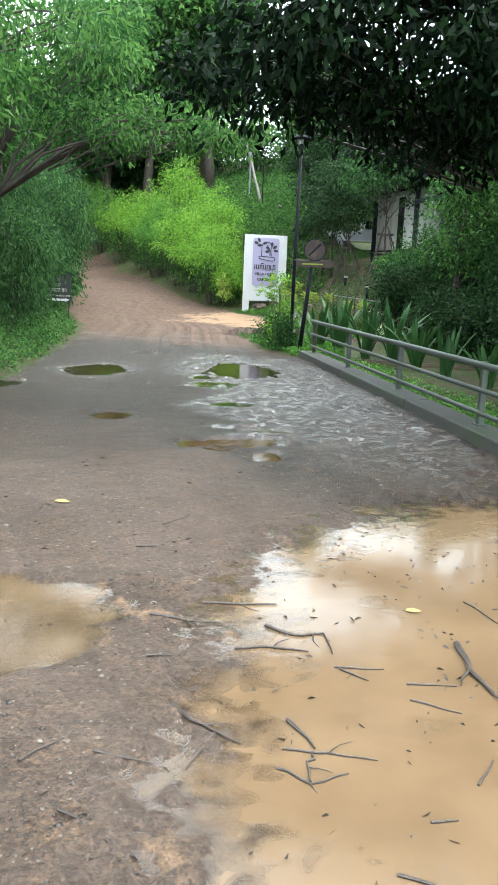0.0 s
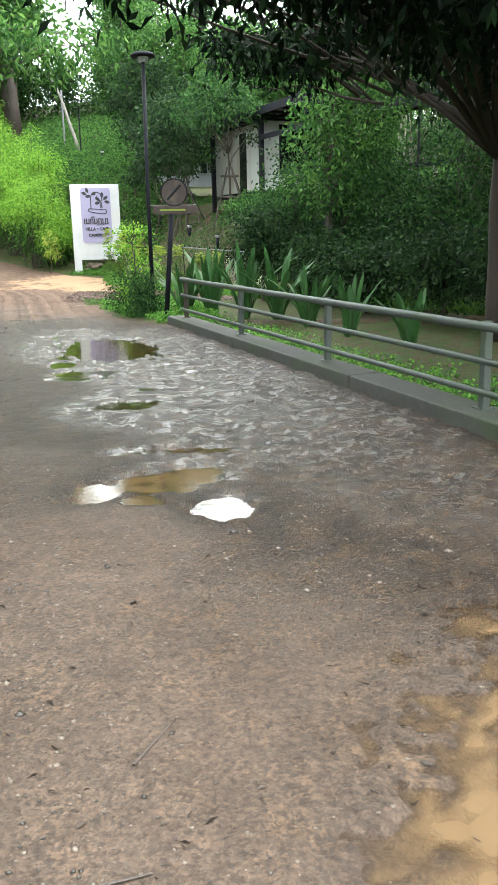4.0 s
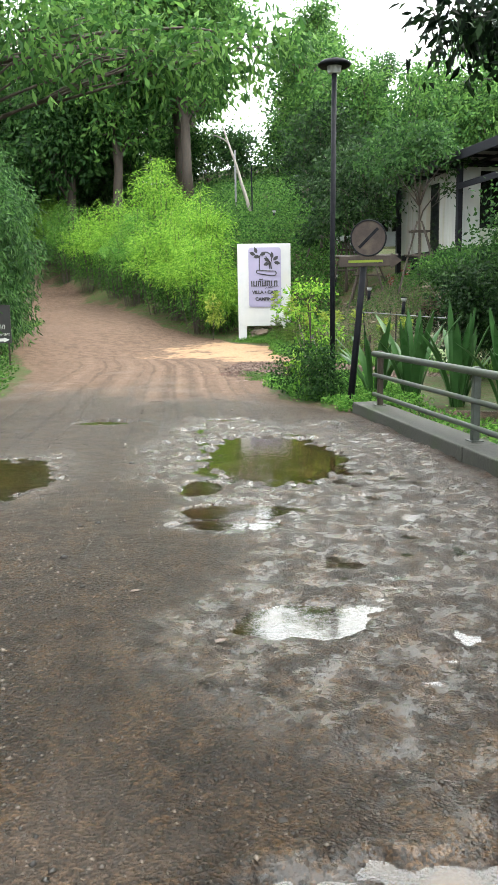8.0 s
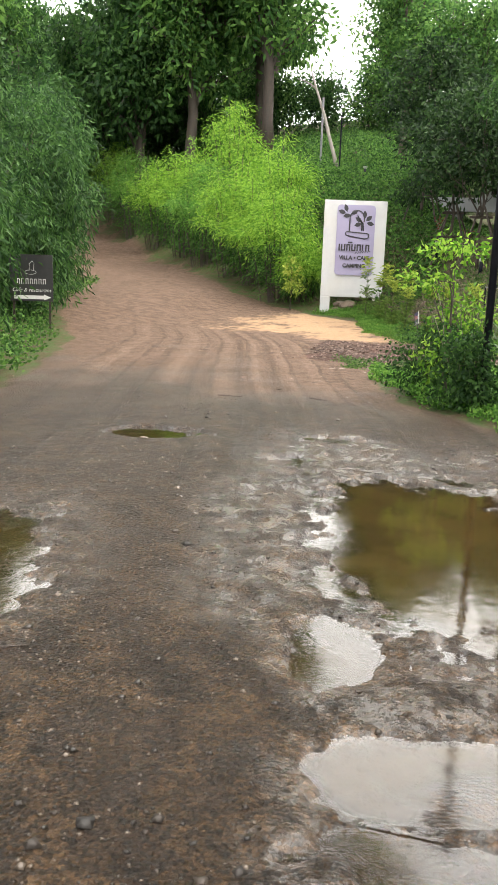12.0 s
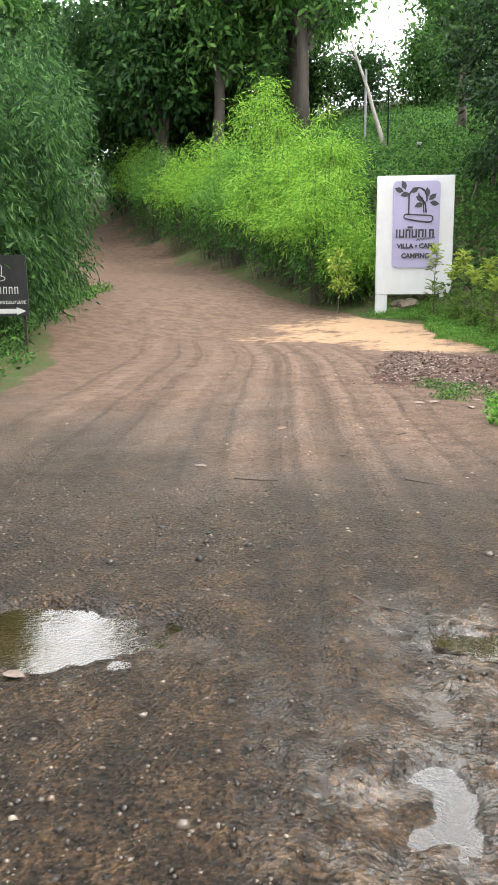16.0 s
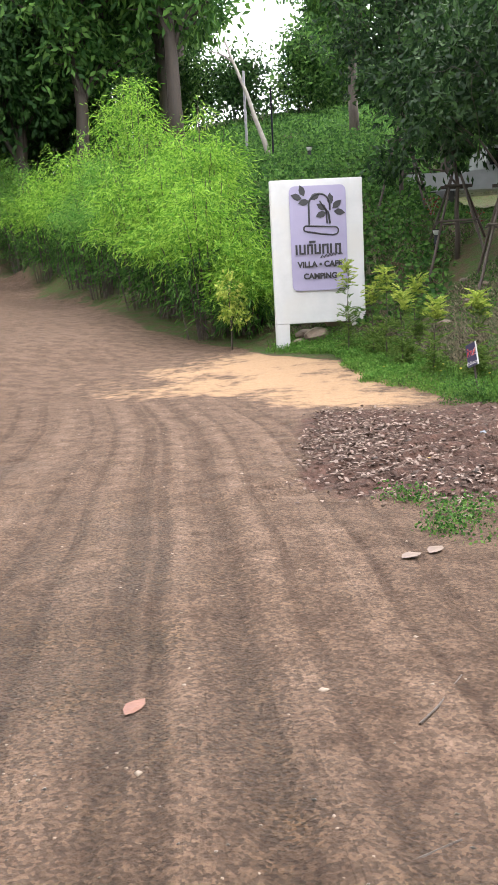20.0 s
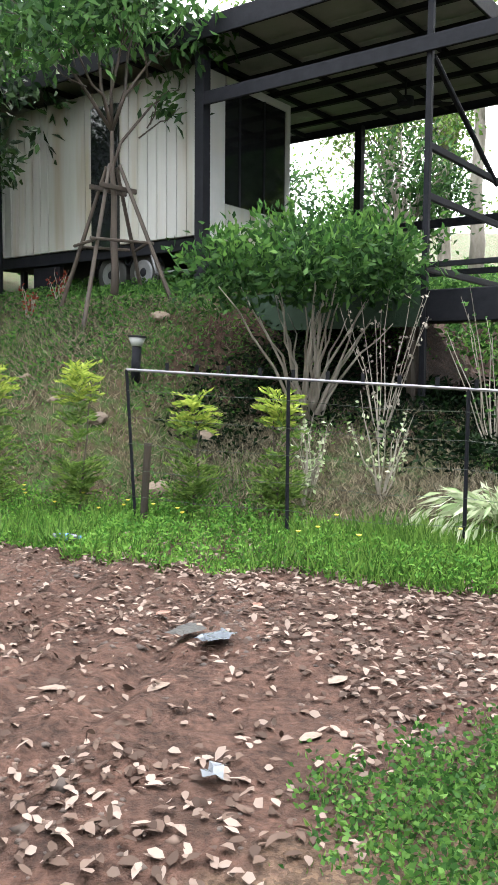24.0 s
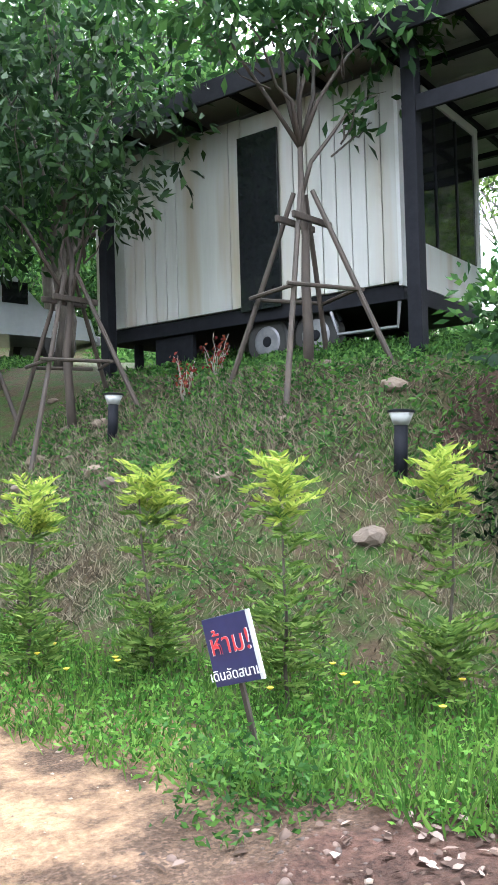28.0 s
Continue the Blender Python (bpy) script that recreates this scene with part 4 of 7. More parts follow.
def build_cafe_sign():
    x, y = -11.9, 23.5
    z = ground_z(x, y)
    t = thing("cafe_sign", "black board with white chalk lettering and an arrow", "sign", pose(x, y, z + 0.16, 0, 0, 24) @ Matrix.Diagonal((0.78, 0.78, 0.78, 1)))
    part("board", Shape().box(-0.6, 0.6, 0, 0.04, 0.55, 1.85, 0.006), CHALK_BOARD, t)
    for k in (-0.5, 0.5):
        part("leg", Shape().box(k - 0.03, k + 0.03, 0.042, 0.1, -0.4, 1.75, 0.004), DARK_WOOD, t)
    letters("Cafe & restaurant", 0.15, CHALK, t, pose(0, -0.004, 0.86, 90), 0.002, shear=0.3)
    arrow = Shape()
    arrow.add(*flat_shape([(-0.48, 0.61), (0.34, 0.61), (0.34, 0.575), (0.54, 0.66), (0.34, 0.745), (0.34, 0.71), (-0.48, 0.71)], 0.003))
    part("arrow", arrow, CHALK, t, "white painted arrow")
    marks = Shape()
    for k in range(7):
        bx = -0.4 + 0.12 * k
        marks.box(bx, bx + 0.018, -0.003, -0.001, 1.03, 1.18)
        marks.box(bx + 0.06, bx + 0.078, -0.003, -0.001, 1.03, 1.18)
        marks.box(bx + 0.019, bx + 0.059, -0.003, -0.001, 1.16, 1.18)
    part("name_strokes", marks, CHALK, t)
    em = Shape()
    em.tube([(0.16 * math.cos(a) - 0.02, -0.004, 1.36 + 0.06 * math.sin(a)) for a in np.linspace(0, 6.28, 17)], 0.006, 5, caps=False)
    em.tube([(-0.06, -0.004, 1.4), (-0.05, -0.004, 1.6), (0.03, -0.004, 1.68), (0.08, -0.004, 1.6), (0.06, -0.004, 1.4)], 0.007, 5)
    part("emblem", em, CHALK, t)


build_cafe_sign()


def build_warning_sign():
    x, y = -3.68, 26.83
    z = ground_z(x, y)
    t = thing("warning_sign", "small tilted dark blue warning sign on a short stake", "sign", pose(x, y, z + 0.27, 0, -16, -66))
    part("stake", Shape().box(-0.012, 0.012, 0.012, 0.03, -0.42, 0.44, 0.003), DARK_WOOD, t)
    plate = part("plate", Shape().box(-0.13, 0.13, 0, 0.011, 0.17, 0.47, 0.003), BLUE_SIGN, t)
    part("edge", Shape().box(0.1305, 0.15, -0.001, 0.013, 0.17, 0.47, 0.002), WHITE_PAINT, t)
    letters("\u0e2b\u0e49\u0e32\u0e21!", 0.132, CHALK, plate, pose(0.008, -0.0015, 0.345, 90), 0.0012)
    letters("\u0e2b\u0e49\u0e32\u0e21!", 0.127, RED_INK, plate, pose(0.008, -0.0035, 0.346, 90), 0.0012)
    letters("\u0e40\u0e14\u0e34\u0e19\u0e25\u0e31\u0e14\u0e2a\u0e19\u0e32\u0e21", 0.062, CHALK, plate, pose(0, -0.002, 0.215, 90), 0.0012)


build_warning_sign()

# ---- fence at the foot of the bank ----
F_A, F_DIR = np.array([-2.15, 26.3]), np.array([0.625, -0.78])


def build_fence():
    t = thing("wire_fence", "low barbed wire fence with dark posts and a steel top bar", "fence", pose(0, 0, 0))
    tops = []
    for k in range(7):
        p = F_A + F_DIR * 1.38 * k
        z = ground_z(*p)
        lean = 0.06 * (k == 0)
        top = (p[0] - lean, p[1] + lean, 1.38 - 0.06 * k)
        part("post", Shape().tube([(p[0], p[1], z - 0.15), top], 0.015, 8), BLACK_STEEL, t)
        tops.append(top)
    short = F_A + np.array([0.07, 0.03])
    part("stub_post", Shape().tube([(*short, ground_z(*short) - 0.1), (short[0] + 0.05, short[1], 0.75)], 0.035, 8), DARK_WOOD, t)
    bar = part("top_bar", Shape().tube([tops[0], tops[3], tops[-1]], 0.012, 8), PALE_STEEL, t, "grey steel top bar")
    for k in range(30):
        a = np.array(tops[0]) + (np.array(tops[-1]) - np.array(tops[0])) * (k + 0.4) / 30
        part("bracket", Shape().box(-0.014, 0.014, -0.008, 0.008, 0.012, 0.075, 0.002, pose(*a, 0, 0, -51)), BLACK_STEEL, bar)
    for j in range(5):
        pts = []
        for k, top in enumerate(tops):
            f = (j + 0.6) / 5.4
            zb = ground_z(*(F_A + F_DIR * 1.38 * k))
            pts.append((top[0], top[1] - 0.024, zb + 0.06 + (top[2] - zb - 0.1) * (1 - f)))
            if k < len(tops) - 1:
                n2 = tops[k + 1]
                pts.append(((top[0] + n2[0]) / 2, (top[1] + n2[1]) / 2 - 0.024, pts[-1][2] - 0.03 - 0.015 * ((j * 3 + k) % 3)))
        w = part("wire", Shape().tube(pts, 0.002, 5), GALV, t, "barbed wire strand")
    return t


build_fence()


def build_bollard(x, y, h=0.44):
    z = ground_z(x, y) - 0.04
    t = thing("bollard_lamp", "black garden bollard lamp with a flared pale head", "lamp", pose(x, y, z, 0, 3, 0), "bollard lamps on the bank")
    part("tube", Shape().tube([(0, 0, 0), (0, 0, h)], 0.055, 16), BLACK_STEEL, t, smooth=True)
    part("head", Shape().tube([(0, 0, h), (0, 0, h + 0.1)], [0.06, 0.1], 20), LAMP_GLASS, t, "frosted flared lamp head", smooth=True)
    part("cap", Shape().tube([(0, 0, h + 0.101), (0, 0, h + 0.118), (0, 0, h + 0.125)], [0.11, 0.11, 0.075], 20), BLACK_STEEL, t)


for bx, by in ((-1.2, 28.85), (-2.45, 32.15), (-3.95, 35.5), (-7.7, 43.2)):
    build_bollard(bx, by)

# ---- trailer, shelter and deck on the bank ----
D1, D2 = Vector((-0.42, 0.907, 0)).normalized(), Vector((0.907, 0.42, 0)).normalized()
SHED = Matrix(((D1.x, D2.x, 0, 1.9), (D1.y, D2.y, 0, 27.4), (0, 0, 1, 0), (0, 0, 0, 1)))
# in shed axes: x runs along the front to the far left, y back, z up


def build_trailer():
    t = thing("trailer", "cream clad box trailer on small wheels under a shelter", "trailer", SHED @ pose(3.75, 0.25, 0))
    z0, z1, L, W = 3.38, 5.82, 4.85, 2.35
    body = part("body", Shape().box(0.03, L - 0.03, 0.03, W, z0, z1, 0.01), CORRUGATED, t)
    # ribbed side cladding
    k, x = 0, 0.02
    while x < L - 0.02:
        if not 1.62 < x + 0.1 < 2.28:
            wide = 0.93 if 2.3 < x < 3.3 else 0.2
            s = Shape().box(x, x + wide - 0.012, 0.0, 0.028, z0, z1, 0.006)
            part("cladding_panel", s, CORRUGATED, body)
            x += wide
        else:
            x += 0.1
    door = part("door", Shape().box(1.64, 2.26, -0.012, 0.026, z0 - 0.06, z1 - 0.25, 0.004), GLASS_DARK, t, "dark narrow door opening")
    part("corner_trim", Shape().box(-0.02, 0.028, -0.015, 0.62, z0 - 0.05, z1, 0.006), WHITE_PAINT, t)
    # open end with a dark inside and a pale frame
    part("end_panel", Shape().box(-0.012, 0.028, 0.63, W - 0.102, z0, z0 + 0.55, 0.004), CORRUGATED, t)
    win = part("end_window", Shape().box(-0.006, 0.028, 0.63, W - 0.1, z0 + 0.56, z1 - 0.12, 0.002), GLASS_DARK, t, "large dark window in the trailer's end")
    for wy in (1.0, 1.65):
        part("mullion", Shape().box(-0.02, -0.007, wy - 0.02, wy + 0.02, z0 + 0.56, z1 - 0.12), BLACK_STEEL, win)
    part("end_frame", Shape().box(-0.03, 0.028, W - 0.1, W + 0.02, z0, z1, 0.006), WHITE_PAINT, t)
    part("end_lintel", Shape().box(-0.03, 0.028, 0.63, W - 0.102, z1 - 0.118, z1, 0.006), WHITE_PAINT, t)
    part("chassis", Shape().box(0.0, L, 0.05, W - 0.05, z0 - 0.2, z0 - 0.002, 0.01), BLACK_STEEL, t)
    part("skirt", Shape().box(3.2, 3.9, 0.12, 0.2, z0 - 0.62, z0 - 0.21, 0.01), BLACK_STEEL, t)
    part("side_bar", Shape().tube([(0.05, 0.03, z0 - 0.22), (0.08, 0.03, z0 - 0.5), (0.85, 0.03, z0 - 0.5), (0.95, 0.03, z0 - 0.22)], 0.022, 8), PALE_STEEL, t)
    for wx in (1.25, 1.98):
        for wy in (0.16, W - 0.3):
            gz = 2.93
            w = part("wheel", Shape().tube([(wx, wy, gz), (wx, wy + 0.02, gz), (wx, wy + 0.16, gz), (wx, wy + 0.18, gz)], [0.29, 0.325, 0.325, 0.29], 24), RUBBER, t, smooth=False)
            part("rim", Shape().tube([(wx, wy - 0.012, gz), (wx, wy - 0.004, gz)], [0.17, 0.2], 20), PALE_STEEL, w)
            part("hub", Shape().tube([(wx, wy - 0.03, gz), (wx, wy - 0.012, gz)], [0.05, 0.07], 12), BLACK_STEEL, w)
        part("mudguard", Shape().tube([(wx + 0.36 * math.cos(a), 0.2, 2.95 + 0.36 * math.sin(a)) for a in np.linspace(0.3, 2.8, 8)], 0.025, 6), BLACK_STEEL, t)
    for lx in (3.6, L - 0.4):
        g = ground_z(*(SHED @ Vector((3.75 + lx, 0.5, 0))).xy)
        part("jack_stand", Shape().box(lx - 0.05, lx + 0.05, 0.3, 0.4, g - 0.05, z0 - 0.21, 0.006), BLACK_STEEL, t)


build_trailer()


def build_shelter():
    t = thing("shelter", "open black steel shelter with a grey panel roof", "shelter", SHED)
    zr = 5.98
    x0, x1, y0, y1 = -0.12, 8.8, -0.2, 4.75
    fall = 0.0
    nx_, ny_ = 9, 6
    for i in range(nx_):
        for j in range(ny_):
            a, b = x0 + (x1 - x0) * i / nx_, x0 + (x1 - x0) * (i + 1) / nx_
            c, d = y0 + (y1 - y0) * j / ny_, y0 + (y1 - y0) * (j + 1) / ny_
            part("roof_panel", Shape().box(a + 0.004, b - 0.004, c + 0.004, d - 0.004, zr + 0.06, zr + 0.1), ROOF_PANEL, t)
    part("front_fascia", Shape().box(x0 - 0.03, x1 + 0.03, y0 - 0.05, y0 - 0.004, zr - 0.08, zr + 0.2, 0.01), BLACK_STEEL, t)
    part("back_fascia", Shape().box(x0 - 0.03, x1 + 0.03, y1 + 0.004, y1 + 0.05, zr - 0.08, zr + 0.12, 0.01), BLACK_STEEL, t)
    part("side_fascia", Shape().box(x0 - 0.05, x0 - 0.004, y0, y1, zr - 0.08, zr + 0.16, 0.01), BLACK_STEEL, t)
    part("side_fascia", Shape().box(x1 + 0.004, x1 + 0.05, y0, y1, zr - 0.08, zr + 0.16, 0.01), BLACK_STEEL, t)
    for i in range(1, nx_):
        a = x0 + (x1 - x0) * i / nx_
        part("rafter", Shape().box(a - 0.03, a + 0.03, y0, y1, zr - 0.02, zr + 0.056), BLACK_STEEL, t)
    for j in range(1, ny_):
        c = y0 + (y1 - y0) * j / ny_
        part("purlin", Shape().box(x0, x1, c - 0.04, c + 0.04, zr - 0.1, zr - 0.024), BLACK_STEEL, t)
    for px, py, w in ((0, 0, 0.035), (3.45, 0, 0.08), (8.2, 0, 0.08), (0, 4.5, 0.03), (3.45, 4.5, 0.07), (8.2, 4.5, 0.07)):
        g = ground_z(*(SHED @ Vector((px, py, 0))).xy) - 0.2
        part("post", Shape().box(px - w, px + w, py - w, py + w, g, zr - 0.08, 0.006), BLACK_STEEL, t)
    part("front_beam", Shape().box(-7.5, 3.36, -0.09, -0.04, 5.08, 5.26, 0.006), BLACK_STEEL, t, "long black steel beam")
    for z in (4.0, 3.42, 2.58):
        part("side_rail", Shape().box(-0.03, 0.03, 0.04, 4.66, z, z + 0.08, 0.004), BLACK_STEEL, t)
    part("back_rail", Shape().box(-6, 3.4, 4.72, 4.78, 3.95, 4.1, 0.004), BLACK_STEEL, t)
    part("back_rail", Shape().box(-6, 3.4, 4.72, 4.78, 3.1, 3.2, 0.004), BLACK_STEEL, t)
    part("low_rail", Shape().box(-7.5, -0.05, -0.03, 0.03, 2.62, 2.68, 0.004), BLACK_STEEL, t)
    s = Shape().tube([(-0.02, 0.05, 5.05), (-0.02, 2.2, 3.98)], 0.035, 8)
    part("brace", s, BLACK_STEEL, t)


build_shelter()


def build_fan():
    m = SHED @ pose(1.6, 2.6, 5.52)
    t = thing("ceiling_fan", "dark ceiling fan at rest under the shelter roof", "fan", m)
    part("rod", Shape().tube([(0, 0, 0), (0, 0, 0.34)], 0.015, 8), BLACK_STEEL, t)
    part("motor", Shape().tube([(0, 0, -0.1), (0, 0, -0.06), (0, 0, 0.04), (0, 0, 0.06)], [0.08, 0.13, 0.13, 0.06], 18), BLACK_STEEL, t)
    for k in range(3):
        part("blade", Shape().box(0.12, 0.72, -0.065, 0.065, -0.04, -0.03, 0.003, pose(0, 0, 0, 6, 0, 120 * k + 20)), BLACK_STEEL, t)


build_fan()


def build_deck():
    t = thing("raised_deck", "raised dark deck on posts with green netting on its edge", "deck", SHED)
    part("edge_beam", Shape().box(-9, 3.4, -0.02, 0.12, 1.98, 2.36, 0.015), BLACK_STEEL, t)
    k = 0
    for k in range(33):
        y = 0.14 + 0.15 * k
        part("deck_board", Shape().box(-9, 3.4, y, y + 0.142, 2.28, 2.32), DARK_WOOD, t)
    part("netting", Shape().box(0.02, 3.3, -0.034, -0.024, 1.93, 2.42), NETTING, t, "dark green shade netting")
    for px, py in ((0.15, 0.1), (-1.0, 0.3), (-1.9, 0.6), (-4.5, 0.2), (-7.5, 0.2), (0.2, 3.5), (-3, 3.5), (2.2, 2.0)):
        g = ground_z(*(SHED @ Vector((px, py, 0))).xy) - 0.2
        part("support", Shape().tube([(px, py, g), (px + 0.05, py, 2.27)], 0.085, 10), DARK_WOOD, t)


build_deck()

# ---- plants ----


def branch_tree(name, label, x, y, height, trunk_r, blobs, leaf, mat, count, per=9, spread=0.14, bark=BARK, droop=0.5, lean=(0, 0), shell=0.45, group="", limbs=1.0, sink=0.1, start=0.35):
    """A tapered trunk, limbs that run to each mass of foliage, and a crown of separate leaves. Blobs are relative to the foot."""
    z = ground_z(x, y) - sink
    t = thing(name, label, "tree", pose(x, y, z), group)
    s = Shape()
    top = np.array([lean[0], lean[1], height * 0.8])
    path = bend((0, 0, 0), top, 0, 8, 0.03 * height / 5)
    s.tube(path, np.linspace(trunk_r * 1.15, trunk_r * 0.25, 8), 9)
    part("trunk", s, bark, t, smooth=True)
    lm = Shape()
    for b in blobs:
        k = min(6, max(1, int(7 * min(0.85, max(start, (b[2] - b[5]) / (height * 0.8) * 0.8)))))
        a = path[k]
        c = np.array(b[:3]) + np.array([0, 0, b[5] * 0.2])
        lm.tube(bend(a, c, 0.12 * np.linalg.norm(c - a), 6, 0.05), np.linspace(trunk_r * 0.5, trunk_r * 0.08, 6), 6)
        for _ in range(int(3 * limbs)):
            e = np.array(b[:3]) + rng.uniform(-0.85, 0.85, 3) * np.array(b[3:6])
            m0 = a + (c - a) * rng.uniform(0.35, 0.8)
            lm.tube(bend(m0, e, 0.08, 5, 0.04), np.linspace(trunk_r * 0.22, trunk_r * 0.05, 5), 5)
    part("branchwork", lm, bark, t, smooth=True)
    crown("crown", blobs, count, per, spread, leaf[0], leaf[1], mat, t, droop, shell)
    return t


def blob_cloud(n, cx, cy, cz, rx, ry, rz, size):
    out = []
    for _ in range(n):
        d = rng.normal(size=3)
        d /= np.linalg.norm(d)
        r = rng.uniform(0.3, 1.0)
        out.append((cx + d[0] * rx * r, cy + d[1] * ry * r, cz + d[2] * rz * r, *(size * rng.uniform(0.7, 1.3, 3))))
    return out


# the dark tree that overhangs the railing; broad upper masses are added to block light
near_blobs = [(0.3, -0.6, 5.5, 1.6, 1.6, 1.0), (2.2, -1.0, 5.3, 1.6, 1.8, 1.3), (-0.8, -1.8, 6.7, 2.0, 2.0, 1.0), (0.8, -2.6, 5.1, 1.3, 1.5, 1.0), (2.0, -4.0, 5.3, 1.6, 1.6, 1.2), (1.5, 1.2, 5.5, 1.6, 1.6, 1.4), (1.0, -4.5, 7.3, 2.6, 2.6, 1.2), (3.2, -2.0, 7.3, 2.6, 2.6, 1.4), (0.5, -0.5, 8.1, 3.0, 3.0, 1.3), (4.0, -6.5, 6.5, 2.4, 2.4, 1.6), (3.0, 2.5, 6.9, 2.4, 2.4, 1.5), (2.5, -8.5, 6.3, 2.2, 2.2, 1.3),
              (-4.3, 1.3, 5.0, 0.6, 0.8, 0.4), (-3.7, 0.8, 4.75, 0.7, 0.8, 0.4), (-3.0, 0.6, 4.9, 1.0, 1.0, 0.6), (-1.6, 0.2, 5.2, 1.2, 1.2, 0.7), (-0.8, -1.5, 4.7, 1.2, 1.2, 0.7), (0.8, -1.0, 4.6, 1.3, 1.3, 0.9), (2.3, -0.5, 4.4, 1.5, 1.5, 1.0), (3.5, 0.5, 4.2, 1.6, 1.6, 1.1), (1.4, -3.8, 4.4, 1.2, 1.2, 0.8),
              (-5.6, -5.6, 4.7, 0.9, 1.2, 0.5), (-4.6, -6.2, 4.4, 1.0, 1.2, 0.5), (-3.5, -5.6, 4.35, 1.0, 1.2, 0.5), (-2.4, -5.2, 4.15, 1.1, 1.3, 0.6), (-1.2, -5.0, 4.1, 1.1, 1.3, 0.6), (-0.2, -4.4, 4.0, 1.1, 1.2, 0.7), (-4.0, -7.4, 4.7, 1.2, 1.2, 0.5), (-2.2, -7.2, 4.5, 1.3, 1.2, 0.6), (-0.5, -7.2, 4.4, 1.3, 1.2, 0.7), (1.2, -7.0, 4.4, 1.3, 1.3, 0.9), (-2.8, -6.4, 5.5, 2.0, 2.0, 0.8), (-0.4, -6.0, 5.8, 2.0, 2.2, 0.9), (-4.9, -4.3, 5.2, 0.9, 1.0, 0.5)]
# crown leaves coloured near black for the shade on their undersides
branch_tree("tree", "broadleaf tree overhanging the railing, leaves darkened for shade", 4.2, 12.4, 6.5, 0.13, near_blobs, (0.19, 0.07), L_SHADE, 9600, 9, 0.17, droop=0.9, shell=0.1, start=0.66, bark=DARK_WOOD, lean=(-0.4, -0.8))
for tx, ty, h in ((5.4, 18.6, 10.5), (8.2, 15.0, 11.0), (6.8, 22.0, 9.5), (10.5, 19.5, 12.0)):
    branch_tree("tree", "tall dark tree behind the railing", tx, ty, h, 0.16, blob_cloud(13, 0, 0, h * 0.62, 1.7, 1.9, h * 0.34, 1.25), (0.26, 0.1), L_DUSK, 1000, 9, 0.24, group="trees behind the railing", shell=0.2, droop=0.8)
branch_tree("tree", "leafy green tree before the shelter", 2.1, 20.5, 6.0, 0.09, [(0, 0, 3.0, 1.1, 1.1, 0.8), (0.7, -0.2, 3.9, 1.1, 1.0, 0.8), (-0.2, 0.2, 4.5, 0.9, 1.0, 0.7), (0.4, 0, 5.4, 1.1, 1.0, 0.7), (1.3, 0.3, 4.8, 1.0, 1.0, 0.8), (1.2, 0, 3.0, 1.0, 1.0, 0.8)], (0.17, 0.065), L_MID, 620, 9, 0.16, shell=0.25, droop=0.6)
# right of the railing, shrubs; the low ones have the canopy's shade in their colour
for sx, sy, h, r in ((2.6, 16.6, 1.7, 1.1), (3.9, 15.0, 1.9, 1.2), (5.2, 13.2, 2.1, 1.3), (4.0, 18.4, 2.6, 1.4), (6.0, 16.5, 3.0, 1.6), (6.6, 11.2, 2.2, 1.4), (1.8, 18.6, 1.9, 0.9), (7.4, 8.5, 2.4, 1.5), (8.6, 5.0, 2.8, 1.7), (1.6, 20.6, 2.1, 1.0), (3.1, 20.9, 2.3, 1.2), (4.8, 21.3, 2.6, 1.3), (5.6, 19.6, 2.8, 1.4), (7.4, 19.0, 3.4, 1.6), (3.3, 20.2, 3.9, 1.3), (4.7, 17.6, 4.2, 1.5), (2.7, 22.4, 3.6, 1.1), (1.25, 21.7, 4.3, 0.95), (0.4, 20.9, 2.6, 0.8), (9.0, 14.0, 3.5, 1.8)):
    bl = [(0, 0, h * 0.6, r, r, h * 0.42), *blob_cloud(4, 0, 0, h * 0.7, r * 0.7, r * 0.7, h * 0.3, r * 0.5)]
    branch_tree("shrub", "dense green shrub behind the railing, coloured dark where shaded", sx, sy, h, 0.05, bl, (0.12, 0.05), L_DUSK if h < 3 else L_DARK, 420, 10, 0.12, group="shrubs behind the railing", shell=0.3)


def build_strap_plant(x, y, r, n, size):
    z = ground_z(x, y)
    t = thing("strap_leaf_plant", "clump of broad upright sword-shaped green leaves", "plant", pose(x, y, z), "strap-leaf plants by the railing")
    for k in range(n):
        a = rng.uniform(0, 2 * math.pi)
        out = rng.uniform(0.05, 0.75)
        L = size * rng.uniform(0.75, 1.15)
        w = 0.062 * rng.uniform(0.8, 1.2)
        d = Vector((math.cos(a), math.sin(a), 0))
        sd = Vector((-d.y, d.x, 0))
        v, f = [], []
        for j in range(7):
            q = j / 6
            c = Vector((d.x * 0.08, d.y * 0.08, 0)) + d * (out * L * (0.35 * q + 0.5 * q * q)) + Vector((0, 0, L * (q - 0.38 * out * q * q)))
            ww = w * (0.55 + 1.6 * q * (1 - q)) * (1 if j < 6 else 0.06)
            v += [c - sd * ww + d * 0.02, c - Vector((0, 0, 0.015)) - d * 0.01, c + sd * ww + d * 0.02]
            if j:
                b = 3 * j
                f += [(b - 3, b - 2, b + 1, b), (b - 2, b - 1, b + 2, b + 1)]
        part("leaf", Shape().add(v, f), L_AGAVE, t, smooth=True)


for sx, sy, n, size in ((-1.35, 16.9, 14, 1.35), (-0.75, 16.5, 17, 1.6), (-0.05, 16.3, 17, 1.55), (0.65, 15.9, 16, 1.5), (1.25, 15.0, 12, 1.25), (1.9, 13.6, 12, 1.1), (2.7, 11.9, 10, 1.0)):
    build_strap_plant(sx, sy, 0.5, n, size)


